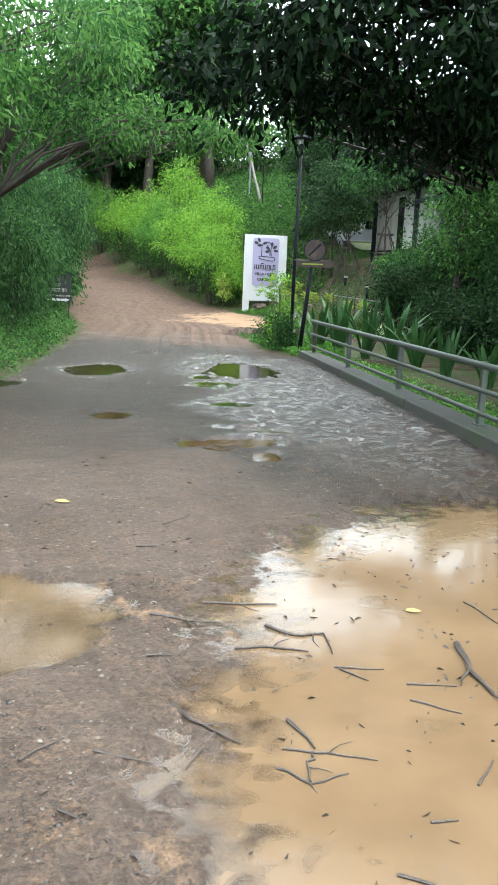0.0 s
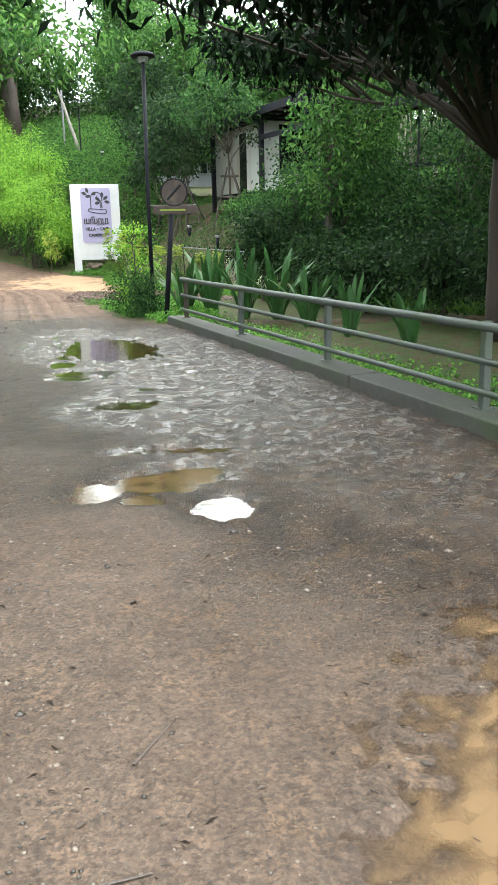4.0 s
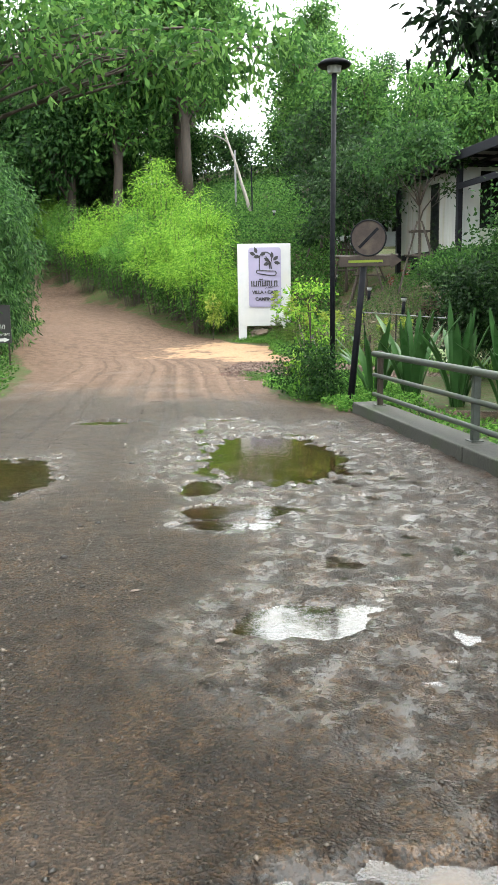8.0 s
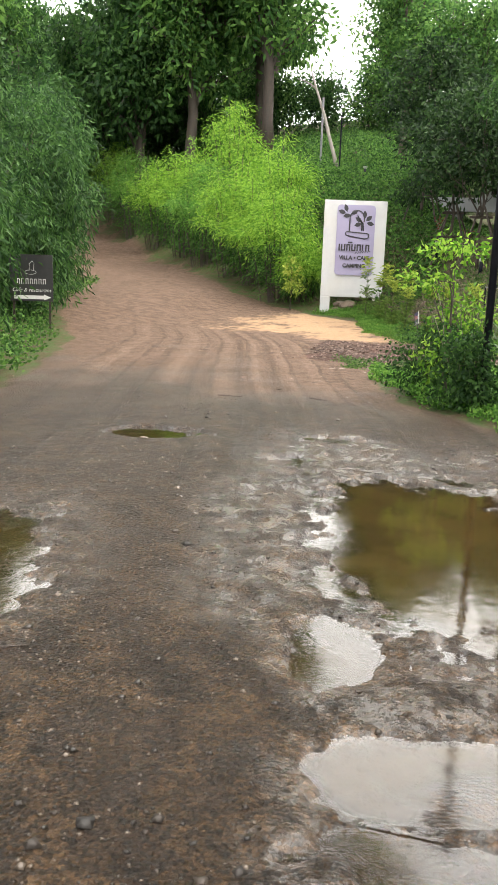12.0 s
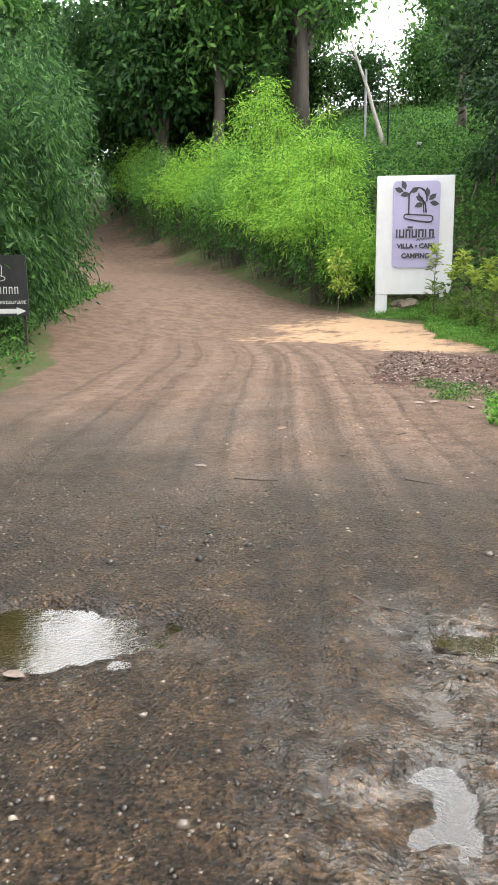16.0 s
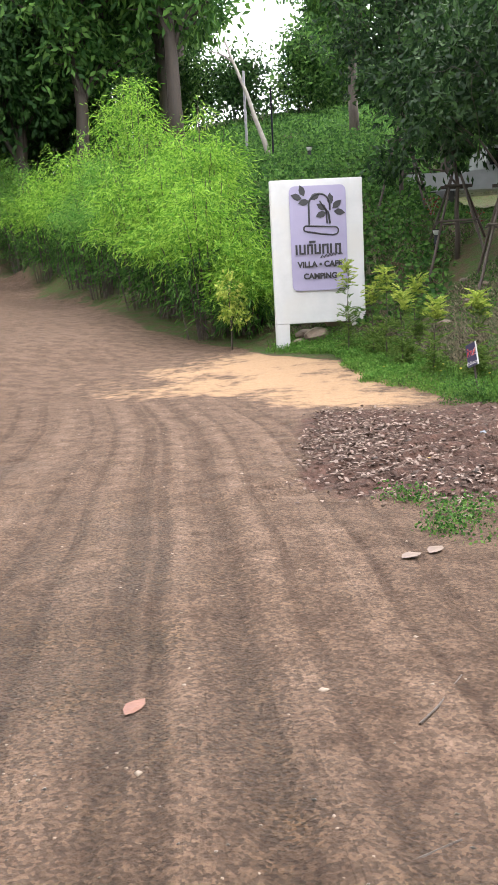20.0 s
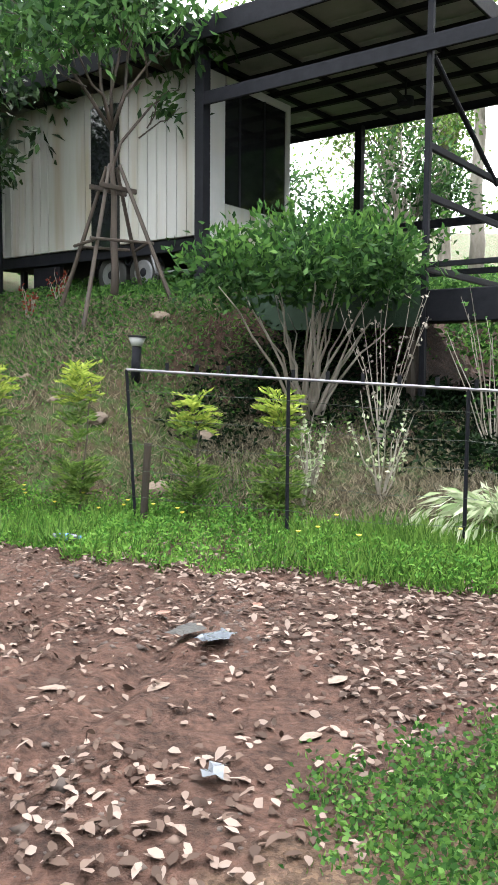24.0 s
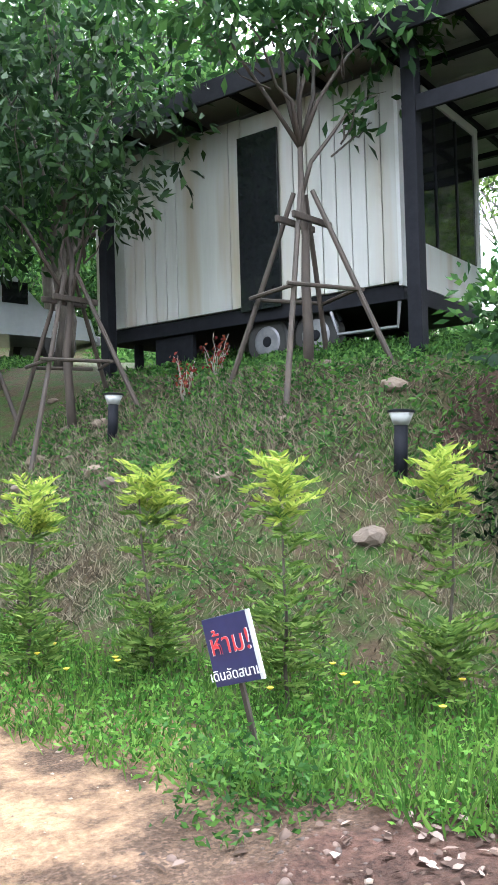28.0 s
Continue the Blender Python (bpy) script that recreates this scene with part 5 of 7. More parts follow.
def build_weeds(name, label, mask, box, count, length, width, mat, rise=0.25, flat=0.6, kind="stuff", upright=0.5):
    """Low leafy cover over a patch of ground."""
    x, y = along_bank(count, *box) if len(box) < 4 else (rng.uniform(box[0], box[1], count), rng.uniform(box[2], box[3], count))
    keep = mask(x, y) > rng.uniform(0.25, 0.75, count)
    x, y = x[keep], y[keep]
    lump = 0.5 + 0.5 * wobble(x, y, 0.35, 9)
    z = ground_height(x, y) + rng.uniform(0, 1, len(x)) ** 1.5 * rise * (0.3 + lump)
    ax = rng.normal(size=(len(x), 3))
    ax[:, 2] = np.abs(ax[:, 2]) * upright + (upright - 0.4)
    ob = leaf_mesh(name, leaf_quads(np.stack([x, y, z], 1), ax, length, width), mat)
    return tagged(ob, label, "plants", kind=kind)


def build_grass(name, label, mask, box, count, length, width, mat, lean=0.45, fine=0.25):
    x, y = along_bank(count, *box) if len(box) < 4 else (rng.uniform(box[0], box[1], count), rng.uniform(box[2], box[3], count))
    keep = mask(x, y) > rng.uniform(0.2, 0.8, count)
    x, y = x[keep], y[keep]
    z = ground_height(x, y) - 0.01
    ax = rng.normal(size=(len(x), 3)) * lean
    ax[:, 2] = 1
    size = length * (0.55 + 0.6 * (0.5 + 0.5 * wobble(x, y, 0.45, 4)))
    ob = leaf_mesh(name, leaf_quads(np.stack([x, y, z], 1), ax, size, width, fine), mat)
    return tagged(ob, label, "grass", kind="stuff")


def along_bank(count, u0, u1, first=3, last=10):
    """Random places in a strip along the foot of the bank, by their distance from it."""
    seg = TOE[first : last + 1]
    d = np.diff(seg, axis=0)
    ln = np.hypot(d[:, 0], d[:, 1])
    k = rng.choice(len(d), count, p=ln / ln.sum())
    t = rng.uniform(-0.1, 1.1, count)[:, None]
    nrm = np.stack([-d[k, 1], d[k, 0]], 1) / ln[k][:, None]
    p = seg[k] + d[k] * t + nrm * rng.uniform(u0, u1, count)[:, None]
    return p[:, 0], p[:, 1]


def m_verge(x, y):
    u = beyond_toe(x, y)
    edge = 0.25 * wobble(x, y, 0.4, 2)
    return smooth(-1.2, -0.85, u + edge) * smooth(0.5, 0.1, u + edge) * smooth(-8.2, -6.5, x) * (1 - 0.0 * on_road(x, y))


def m_bank(x, y):
    u = beyond_toe(x, y)
    return smooth(0.2, 0.6, u) * smooth(4.2, 3.2, u) * (0.75 + 0.35 * wobble(x, y, 0.6, 6))


def m_banktop(x, y):
    u = beyond_toe(x, y)
    return smooth(1.7, 2.6, u + 0.5 * wobble(x, y, 0.5)) * smooth(9, 7, u) * smooth(25.0, 26.2, -0.42 * x + 0.907 * y)


def m_postside(x, y):
    right = np.interp(y, [15.2, 16, 17, 20.5, 22.8], [-1.75, -2.1, -2.8, -4.15, -4.6])
    e = 0.25 * wobble(x, y, 0.35, 3)
    low = smooth(15.3, 15.7, y) * smooth(20.6, 19.4, y + 2 * e - 0.8 * (x + 3.6)) * smooth(-0.1, 0.25, x - right + e) * smooth(-0.6, -1.4, x + 0.2 * (y - 18))
    bare = np.exp(-(((x + 3.0) / 0.5) ** 2 + ((y - 20.4) / 0.6) ** 2))
    return low * np.clip(1 - bare, 0, 1)


def m_left(x, y):
    left = np.interp(y, [-30, 5, 9, 14, 18.5, 23, 26, 31, 37, 47], [-5.2, -5.0, -5.6, -7.2, -8.8, -10.8, -12.6, -14.4, -16.6, -20])
    return smooth(0.0, 0.5, left - x + 0.3 * wobble(x, y, 0.6)) * smooth(8, 5, left - x)


def m_railside(x, y):
    s = past_kerb(x, y)
    return smooth(0.35, 0.6, s) * smooth(2.4, 1.2, s + 0.5 * wobble(x, y, 0.6)) * smooth(16, 15.4, y)


def m_signhill(x, y):
    u = beyond_toe(x, y)
    return smooth(0.3, 0.8, u) * smooth(-3.0, -4.8, x) * smooth(24, 18, u)


def m_sparse(x, y):
    clump = 0.5 + 0.5 * grains(x, y, 0.16, 4)
    return (1.25 * np.exp(-(((x + 2.95) / 0.42) ** 2 + ((y - 21.35) / 0.5) ** 2)) + 0.55 * np.exp(-(((x + 4.05) / 0.5) ** 2 + ((y - 21.0) / 0.55) ** 2)) + 0.8 * np.exp(-(((x + 2.3) / 0.55) ** 2 + ((y - 21.5) / 0.5) ** 2)) + 0.6 * np.exp(-(((x + 4.5) / 0.22) ** 2 + ((y - 21.6) / 0.15) ** 2))) * (0.35 + 1.1 * clump)


build_grass("verge_grass", "lush bright green grass along the foot of the bank", m_verge, (-1.5, 0.6), 80000, 0.16, 0.012, GRASS)
build_grass("tall_verge_grass", "taller clumps of grass before the fence", lambda x, y: m_verge(x, y) * (smooth(27.5, 25.5, y) * (0.5 + 0.7 * wobble(x, y, 0.5, 7)) + 1.4 * np.exp(-((x + 3.85) ** 2 + (y - 26.7) ** 2) / 0.12)), (-1.2, 0.7, 6), 30000, 0.26, 0.013, GRASS)
build_weeds("verge_weeds", "low leafy weeds among the verge grass", m_verge, (-1.5, 0.6), 130000, 0.045, 0.019, L_BRIGHT, 0.16)
build_weeds("sign_weeds", "leafy weeds round the warning sign", lambda x, y: 1.3 * np.exp(-(((x + 3.8) / 0.35) ** 2 + ((y - 26.6) / 0.3) ** 2)), (-4.8, -2.8, 25.7, 27.5), 9000, 0.045, 0.018, L_MID, 0.3)
build_grass("bank_grass", "thin dry and green grass on the bank", lambda x, y: 1.5 * m_bank(x, y), (0.1, 4.4), 210000, 0.16, 0.009, DRY_GRASS, 1.0)
build_grass("bank_green_grass", "short green grass patches on the bank", lambda x, y: m_bank(x, y) * (0.35 + 0.8 * wobble(x, y, 0.45, 5)), (0.1, 4.4), 150000, 0.13, 0.008, GRASS, 0.7)
build_weeds("bank_weeds", "scattered green weeds on the bank", lambda x, y: m_bank(x, y) * (0.25 + 0.9 * wobble(x, y, 0.5, 8)), (0.1, 4.4), 160000, 0.055, 0.024, L_MID, 0.13)
build_weeds("far_cover", "green undergrowth on the slope beyond the deck", lambda x, y: smooth(8.0, 10.0, beyond_toe(x, y)) * smooth(0.5, 2.5, x), (1, 20, 27, 46), 60000, 0.17, 0.08, L_MID, 0.5)
build_weeds("bank_top_cover", "trailing green ground cover on top of the bank", m_banktop, (1.4, 9.0), 150000, 0.075, 0.03, L_MID, 0.14)
# near-black leaves put in as the shade below the deck
build_weeds("shade_weeds", "near-black undergrowth below the deck, standing in for its shade", lambda x, y: smooth(1.2, 2.2, beyond_toe(x, y)) * smooth(26.6, 25.6, -0.42 * x + 0.907 * y) * 0.9 * (1 - np.exp(-((x - 0.1) ** 2 + (y - 27.0) ** 2) / 0.8)), (1.2, 6.0, 6), 60000, 0.09, 0.035, L_SHADE, 0.35)
build_weeds("roadside_weeds", "fresh low weeds round the sign post", m_postside, (-5, 0, 15, 23.2), 90000, 0.055, 0.03, L_BRIGHT, 0.22)
build_weeds("left_weeds", "low green weeds along the road edge", m_left, (-20, -5, 2, 36), 120000, 0.085, 0.045, L_MID, 0.4)
build_weeds("kerb_weeds", "bright green weeds behind the railing", m_railside, (-2, 7, -2, 16), 45000, 0.06, 0.04, L_BRIGHT, 0.2)
build_weeds("roadside_cover", "low green growth along the uphill road edge", lambda x, y: smooth(-0.3, 0.2, beyond_toe(x, y)) * smooth(2.2, 1.2, beyond_toe(x, y)) * (x < -7.6), (-0.4, 2.2, 1, 5), 26000, 0.13, 0.06, L_BRIGHT, 0.5)
build_weeds("hillside_cover", "green creeper covering the hillside", m_signhill, (-26, -3, 33, 56), 130000, 0.15, 0.08, L_MID, 0.4)
build_weeds("junction_weeds", "small weed patches on the bare soil", m_sparse, (-5.5, -1, 19.5, 23.2), 110000, 0.028, 0.017, L_MID, 0.15)
build_grass("junction_grass", "short thin grass on the bare soil", m_sparse, (-5.5, -1, 19.5, 23.2), 14000, 0.05, 0.006, GRASS)


def build_sapling(x, y, h, fork):
    z = ground_z(x, y)
    t = thing("sapling", "slender feathery sapling with a yellow-green top", "sapling", pose(x, y, z, 0, 0, rng.uniform(0, 360)), "row of saplings on the bank")
    s = Shape()
    path = bend((0, 0, -0.05), (rng.normal() * 0.05, rng.normal() * 0.05, h * 0.92), 0, 6, 0.012)
    s.tube(path, np.linspace(0.013, 0.005, 6), 6)
    part("stem", s, BARK, t)

    def fronds(name, z0, z1, n, reach, mat):
        P, A = [], []
        for _ in range(n):
            a = rng.uniform(0, 2 * math.pi)
            zz = rng.uniform(z0, z1)
            d = np.array([math.cos(a), math.sin(a), rng.uniform(0.3, 1.3)])
            L = reach * rng.uniform(0.6, 1.1)
            for q in np.linspace(0.1, 1, 11):
                c = np.array([0, 0, zz]) + d * L * q - np.array([0, 0, 0.5 * L * q * q])
                for sgn in (-1, 1):
                    P.append(c)
                    A.append(np.array([-d[1] * sgn, d[0] * sgn, -0.1]) + d * 0.8)
        return leaf_mesh(name, leaf_quads(np.array(P), np.array(A), 0.07, 0.016), mat, t)

    gap = h * 0.48 if fork else h * 0.3
    fronds("low_foliage", h * 0.04, gap, 55, 0.25, L_FEATHER)
    fronds("middle_foliage", gap, h * 0.82, 12 if fork else 26, 0.22, L_FEATHER)
    fronds("top_foliage", h * 0.76, h, 36, 0.2, L_YELLOW)


for k, (sx, sy, h) in enumerate(((-5.75, 32.5, 1.75), (-5.2, 31.7, 1.3), (-4.95, 31.0, 1.6), (-4.62, 29.9, 1.25), (-4.14, 28.75, 1.15), (-3.54, 28.3, 1.2), (-3.08, 27.5, 1.3), (-2.45, 26.98, 1.28), (-1.62, 26.25, 1.0), (-1.05, 25.75, 1.02), (-4.4, 31.6, 1.2))):
    build_sapling(sx, sy, h, k % 2 == 0)


def build_shrub_fan():
    """The fan-shaped shrub that grows out of the bank before the deck."""
    x, y = 0.5, 27.8
    z = ground_z(x, y) - 0.05
    t = thing("fan_shrub", "fan-shaped shrub with bare pale stems and a broad leafy top", "shrub", pose(x, y, z))
    s = Shape()
    for k in range(26):
        a = rng.uniform(0, 2 * math.pi)
        r = rng.uniform(0.25, 1.25)
        e = (r * math.cos(a) * 1.1, r * math.sin(a) * 0.9, rng.uniform(1.2, 1.75))
        s.tube(bend((rng.normal() * 0.06, rng.normal() * 0.06, 0), e, 0.1 * r, 6, 0.025), np.linspace(0.024, 0.006, 6), 6)
    part("stem_fan", s, PALE_BARK, t, smooth=True)
    bl = [(0, 0, 1.8, 1.3, 1.1, 0.36), (0.8, -0.3, 1.92, 0.7, 0.65, 0.34), (-0.85, 0.3, 1.7, 0.7, 0.65, 0.34), (0, 0.3, 2.05, 0.95, 0.8, 0.3), (0.4, -0.7, 1.78, 0.6, 0.5, 0.32), (-0.4, -0.7, 1.72, 0.7, 0.5, 0.32)]
    crown("crown", bl, 460, 9, 0.09, 0.12, 0.05, L_DARK, t, -0.2, 0.2)
    crown("fresh_foliage", [(b[0], b[1], b[2] + 0.25, b[3], b[4], b[5] * 0.6) for b in bl], 230, 8, 0.07, 0.12, 0.05, L_MID, t, -0.6, 0.6)


build_shrub_fan()


def build_staked_tree(x, y, h, blobs, mat, count, label):
    t = branch_tree("young_tree", label, x, y, h, 0.055, blobs, (0.2, 0.075), mat, count, 8, 0.13, bark=POLE_WOOD, droop=0.35, group="young trees held by stakes", start=0.5, shell=0.3)
    z = ground_z(x, y)
    prop = thing("tree_stakes", "four brown wooden stakes tied round a young tree", "stakes", pose(x, y, z, 0, 0, 20), "tree stakes")
    for k in range(4):
        a = k * math.pi / 2 + 0.4
        foot = (0.92 * math.cos(a), 0.92 * math.sin(a))
        c, s_ = math.cos(radians(20)), math.sin(radians(20))
        gz = ground_z(x + c * foot[0] - s_ * foot[1], y + s_ * foot[0] + c * foot[1]) - z
        part("stake", Shape().tube([(*foot, gz - 0.1), (0.1 * math.cos(a), 0.1 * math.sin(a), 1.85)], [0.032, 0.026], 7), POLE_WOOD, prop)
        b = a + math.pi / 2
        q = 0.5
        part("cross_bar", Shape().tube([(q * 1.15 * math.cos(a) - 0.05, q * 1.15 * math.sin(a), 0.78), (q * 1.15 * math.cos(b) + 0.05, q * 1.15 * math.sin(b), 0.78)], 0.022, 6), POLE_WOOD, prop)
    part("collar", Shape().box(-0.32, 0.32, -0.13, -0.09, 1.5, 1.57, 0.01), DARK_WOOD, prop)
    part("collar", Shape().box(-0.32, 0.32, 0.09, 0.13, 1.5, 1.57, 0.01), DARK_WOOD, prop)


build_staked_tree(-0.76, 30.85, 4.2, [(-0.9, -0.2, 3.5, 0.8, 0.7, 0.4), (0.1, -0.3, 4.1, 1.0, 0.9, 0.6), (-0.5, 0.2, 4.6, 1.1, 0.9, 0.6), (1.0, 0, 3.1, 0.6, 0.6, 0.25), (-1.5, 0.4, 4.0, 0.8, 0.8, 0.5), (0.6, 0.2, 4.4, 0.8, 0.8, 0.5), (0.9, -0.3, 3.8, 0.9, 0.8, 0.4)], L_DARK, 330, "young tree with slender forking branches beside the trailer")
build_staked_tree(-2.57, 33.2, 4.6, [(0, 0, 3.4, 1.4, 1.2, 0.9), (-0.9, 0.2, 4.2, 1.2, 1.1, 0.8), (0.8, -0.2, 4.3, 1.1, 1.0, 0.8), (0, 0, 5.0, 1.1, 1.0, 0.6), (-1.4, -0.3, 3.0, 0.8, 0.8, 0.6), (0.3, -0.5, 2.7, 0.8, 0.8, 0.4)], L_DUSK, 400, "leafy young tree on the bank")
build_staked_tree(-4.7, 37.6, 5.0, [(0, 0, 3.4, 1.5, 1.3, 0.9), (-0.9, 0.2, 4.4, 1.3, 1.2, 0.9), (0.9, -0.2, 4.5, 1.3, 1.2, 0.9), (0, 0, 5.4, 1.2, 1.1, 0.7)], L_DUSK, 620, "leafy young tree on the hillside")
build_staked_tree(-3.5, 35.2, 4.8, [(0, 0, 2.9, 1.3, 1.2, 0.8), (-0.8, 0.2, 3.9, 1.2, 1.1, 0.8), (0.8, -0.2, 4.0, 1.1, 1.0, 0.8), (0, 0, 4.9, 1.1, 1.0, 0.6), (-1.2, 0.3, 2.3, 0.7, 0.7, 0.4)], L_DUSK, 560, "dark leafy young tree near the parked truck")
for tx, ty, h in ((-3.6, 40.5, 9.0), (-6.3, 44.5, 9.5), (-1.2, 38.5, 8.0), (-0.2, 43.0, 10.0), (1.5, 39.0, 9.0)):
    branch_tree("tree", "bright green tree on the hillside", tx, ty, h, 0.16, blob_cloud(13, 0, 0, h * 0.62, 1.9, 1.9, h * 0.33, 0.95), (0.24, 0.09), L_MID, 900, 9, 0.22, group="trees on the hillside", droop=0.6, shell=0.3)


def build_bamboo(x, y, h, r, n, mat, low):
    """Canes that arch out of one foot, each with drooping sprays of narrow leaves."""
    z = ground_z(x, y)
    t = thing("bamboo_bush", "bushy bright green bamboo clump beside the road", "bamboo", pose(x, y, z - 0.05), "bamboo beside the road")
    P, A, LP, LA = [], [], [], []
    for k in range(n):
        a = rng.uniform(0, 2 * math.pi)
        q = rng.uniform(0.1, 1.0)
        foot = np.array([0.4 * r * q * math.cos(a), 0.4 * r * q * math.sin(a), 0])
        tip = np.array([r * q * math.cos(a), r * q * math.sin(a), h * rng.uniform(0.7, 1.0) * (1.05 - 0.45 * q * q)])
        path = bend(foot, tip, 0.2 * h * q, 8)
        part("cane", Shape().tube(path, np.linspace(0.02, 0.005, 8), 5), POLE_WOOD, t)
        for _ in range(64):
            f = rng.uniform(0.05, 1.0) ** 0.6 * 7
            i = min(6, int(f))
            c = path[i] + (path[i + 1] - path[i]) * (f - i)
            d = rng.normal(size=3)
            d[2] = d[2] * 0.35 - 0.2
            d /= np.linalg.norm(d)
            reach = 0.5 if f > 3 else 0.65
            for w in np.linspace(0.15, 1, 5):
                (P if f > 3.4 else LP).append(c + d * reach * w - np.array([0, 0, 0.16 * w * w]))
                (A if f > 3.4 else LA).append(d + rng.normal(size=3) * 0.5 + np.array([0, 0, -0.45]))
    leaf_mesh("foliage", leaf_quads(np.array(P), np.array(A), 0.2, 0.032), mat, t)
    tops = [(0, 0, h * 0.66, r, r, h * 0.2), (0.6 * r, -0.4 * r, h * 0.55, 0.7 * r, 0.7 * r, h * 0.17), (-0.6 * r, 0.3 * r, h * 0.6, 0.7 * r, 0.7 * r, h * 0.17), (0.1 * r, -0.7 * r, h * 0.45, 0.8 * r, 0.6 * r, h * 0.15)]
    crown("plume", tops, 170, 9, 0.16, 0.19, 0.03, mat, t, 0.7, 0.55)
    leaf_mesh("low_foliage", leaf_quads(np.array(LP), np.array(LA), 0.22, 0.036), low, t)


for k, (bx, by, h, r) in enumerate(((-9.5, 36.2, 4.1, 1.5), (-11.0, 38.4, 4.2, 1.3), (-12.2, 39.6, 4.8, 1.6), (-14.4, 42.2, 4.6, 1.5), (-16.2, 44.6, 5.4, 1.6), (-18.8, 47.6, 4.8, 1.7), (-8.4, 35.7, 2.3, 0.8), (-21.6, 51.0, 5.2, 1.8), (-24.5, 55.0, 5.2, 2.0), (-10.4, 39.6, 4.9, 1.5), (-13.6, 43.6, 6.2, 1.5), (-27.8, 59.5, 5.2, 2.0))):
    build_bamboo(bx, by, h, r, 26, L_BAMBOO if k not in (3, 7) else L_BRIGHT, L_MID)
branch_tree("yellow_shrub", "small shrub with yellow young leaves", -8.55, 34.3, 1.9, 0.02, [(0, 0, 1.5, 0.3, 0.3, 0.4), (0.1, 0, 0.9, 0.35, 0.35, 0.3)], (0.12, 0.05), L_YELLOW, 60, 8, 0.06)
branch_tree("yellow_shrub", "thin shrub with yellow-green leaves behind the sign post", -2.5, 17.4, 2.1, 0.025, [(0, 0, 1.95, 0.42, 0.4, 0.14), (-0.3, 0.1, 1.6, 0.3, 0.3, 0.12), (0.2, 0.2, 1.2, 0.35, 0.3, 0.3), (0, 0, 0.7, 0.4, 0.4, 0.4)], (0.085, 0.038), L_BAMBOO, 150, 8, 0.06, limbs=2)
branch_tree("climber_bush", "green bush crowding the foot of the lamp post", -2.15, 16.75, 1.1, 0.02, [(0, 0, 0.35, 0.45, 0.4, 0.35), (-0.1, -0.1, 0.75, 0.35, 0.3, 0.3)], (0.07, 0.035), L_DARK, 260, 9, 0.07, shell=0.2)
branch_tree("climber_bush", "tangled green climber round thin stakes", -2.75, 17.9, 1.4, 0.02, [(0, 0, 0.5, 0.6, 0.6, 0.5), (0.2, -0.3, 0.8, 0.35, 0.35, 0.35)], (0.06, 0.03), L_DARK, 340, 9, 0.08, shell=0.2)

# tall leafy growth along the other road edge
for k, (tx, ty, h) in enumerate(((-19.8, 32.0, 6.5), (-22.8, 36.5, 6.5), (-25.8, 41.5, 7.0), (-29.0, 46.5, 7.5), (-33.0, 51.5, 8.0), (-7.8, 5.5, 6.0), (-8.6, 9.5, 7.0), (-10.2, 13.0, 7.5), (-11.6, 17.0, 8.0), (-13.0, 20.5, 7.5), (-14.4, 24.0, 8.0), (-17.2, 28.0, 7.5), (-22.5, 32.5, 8.0), (-12.5, 10.0, 9.0), (-15.5, 15.5, 10.0), (-18, 21, 10.0), (-21.0, 28.0, 10.0), (-7.6, 1.0, 6.5), (-7.5, -4.0, 7.0))):
    low = [(rng.normal() * 0.4, rng.normal() * 0.4, h * f, 1.1, 1.2, 0.8) for f in (0.14, 0.26, 0.38)]
    branch_tree("roadside_tree", "bushy roadside tree with hanging narrow leaves", tx, ty, h, 0.12, low + blob_cloud(9, 0, 0, h * 0.62, 1.6, 1.7, h * 0.3, 1.0), (0.22, 0.045), L_DARK if 12 < ty < 30 else (L_MID, L_BRIGHT, L_MID)[k % 3], 950, 9, 0.2, group="trees along the road edge", droop=1.1, shell=0.25)
for tx, ty, h in ((-12.6, 22.2, 4.2), (-13.3, 24.2, 4.6), (-11.0, 19.2, 3.6), (-9.6, 16.0, 3.4)):
    bl = [(0, 0, h * 0.35, 1.0, 1.0, h * 0.3), (0.3, 0.2, h * 0.7, 1.0, 1.0, h * 0.28), (-0.4, 0.3, h * 0.9, 0.8, 0.8, 0.5)]
    branch_tree("roadside_shrub", "dark leafy shrub crowding the road edge", tx, ty, h, 0.05, bl, (0.2, 0.04), L_DARK, 420, 9, 0.18, group="shrubs along the road edge", droop=1.2, shell=0.2)
# branches that reach over the road
branch_tree("roadside_tree", "slender tree leaning over the road with airy leaves", -8.9, 12.2, 7.5, 0.1, [(2.6, 2.0, 5.5, 1.1, 1.2, 0.35), (3.7, 2.6, 5.7, 0.9, 1.0, 0.35), (1.4, 1.5, 5.2, 1.0, 1.0, 0.4), (4.5, 2.9, 5.5, 0.6, 0.7, 0.25), (0.6, 0.5, 6.0, 1.2, 1.2, 0.5), (3.0, 0.4, 6.4, 1.3, 1.2, 0.4), (1.6, -0.6, 5.6, 1.0, 1.0, 0.4), (2.2, 1.0, 7.2, 1.6, 1.5, 0.5), (0.2, 1.6, 4.6, 0.7, 0.8, 0.5), (5.3, 2.5, 5.1, 0.8, 0.9, 0.3), (4.4, 1.9, 4.95, 0.8, 0.8, 0.3), (6.1, 3.1, 5.4, 0.6, 0.7, 0.25), (3.4, 1.2, 4.9, 0.8, 0.8, 0.3)], (0.17, 0.06), L_MID, 1100, 9, 0.15, start=0.62, lean=(1.2, 0.8), group="trees along the road edge", droop=0.9)
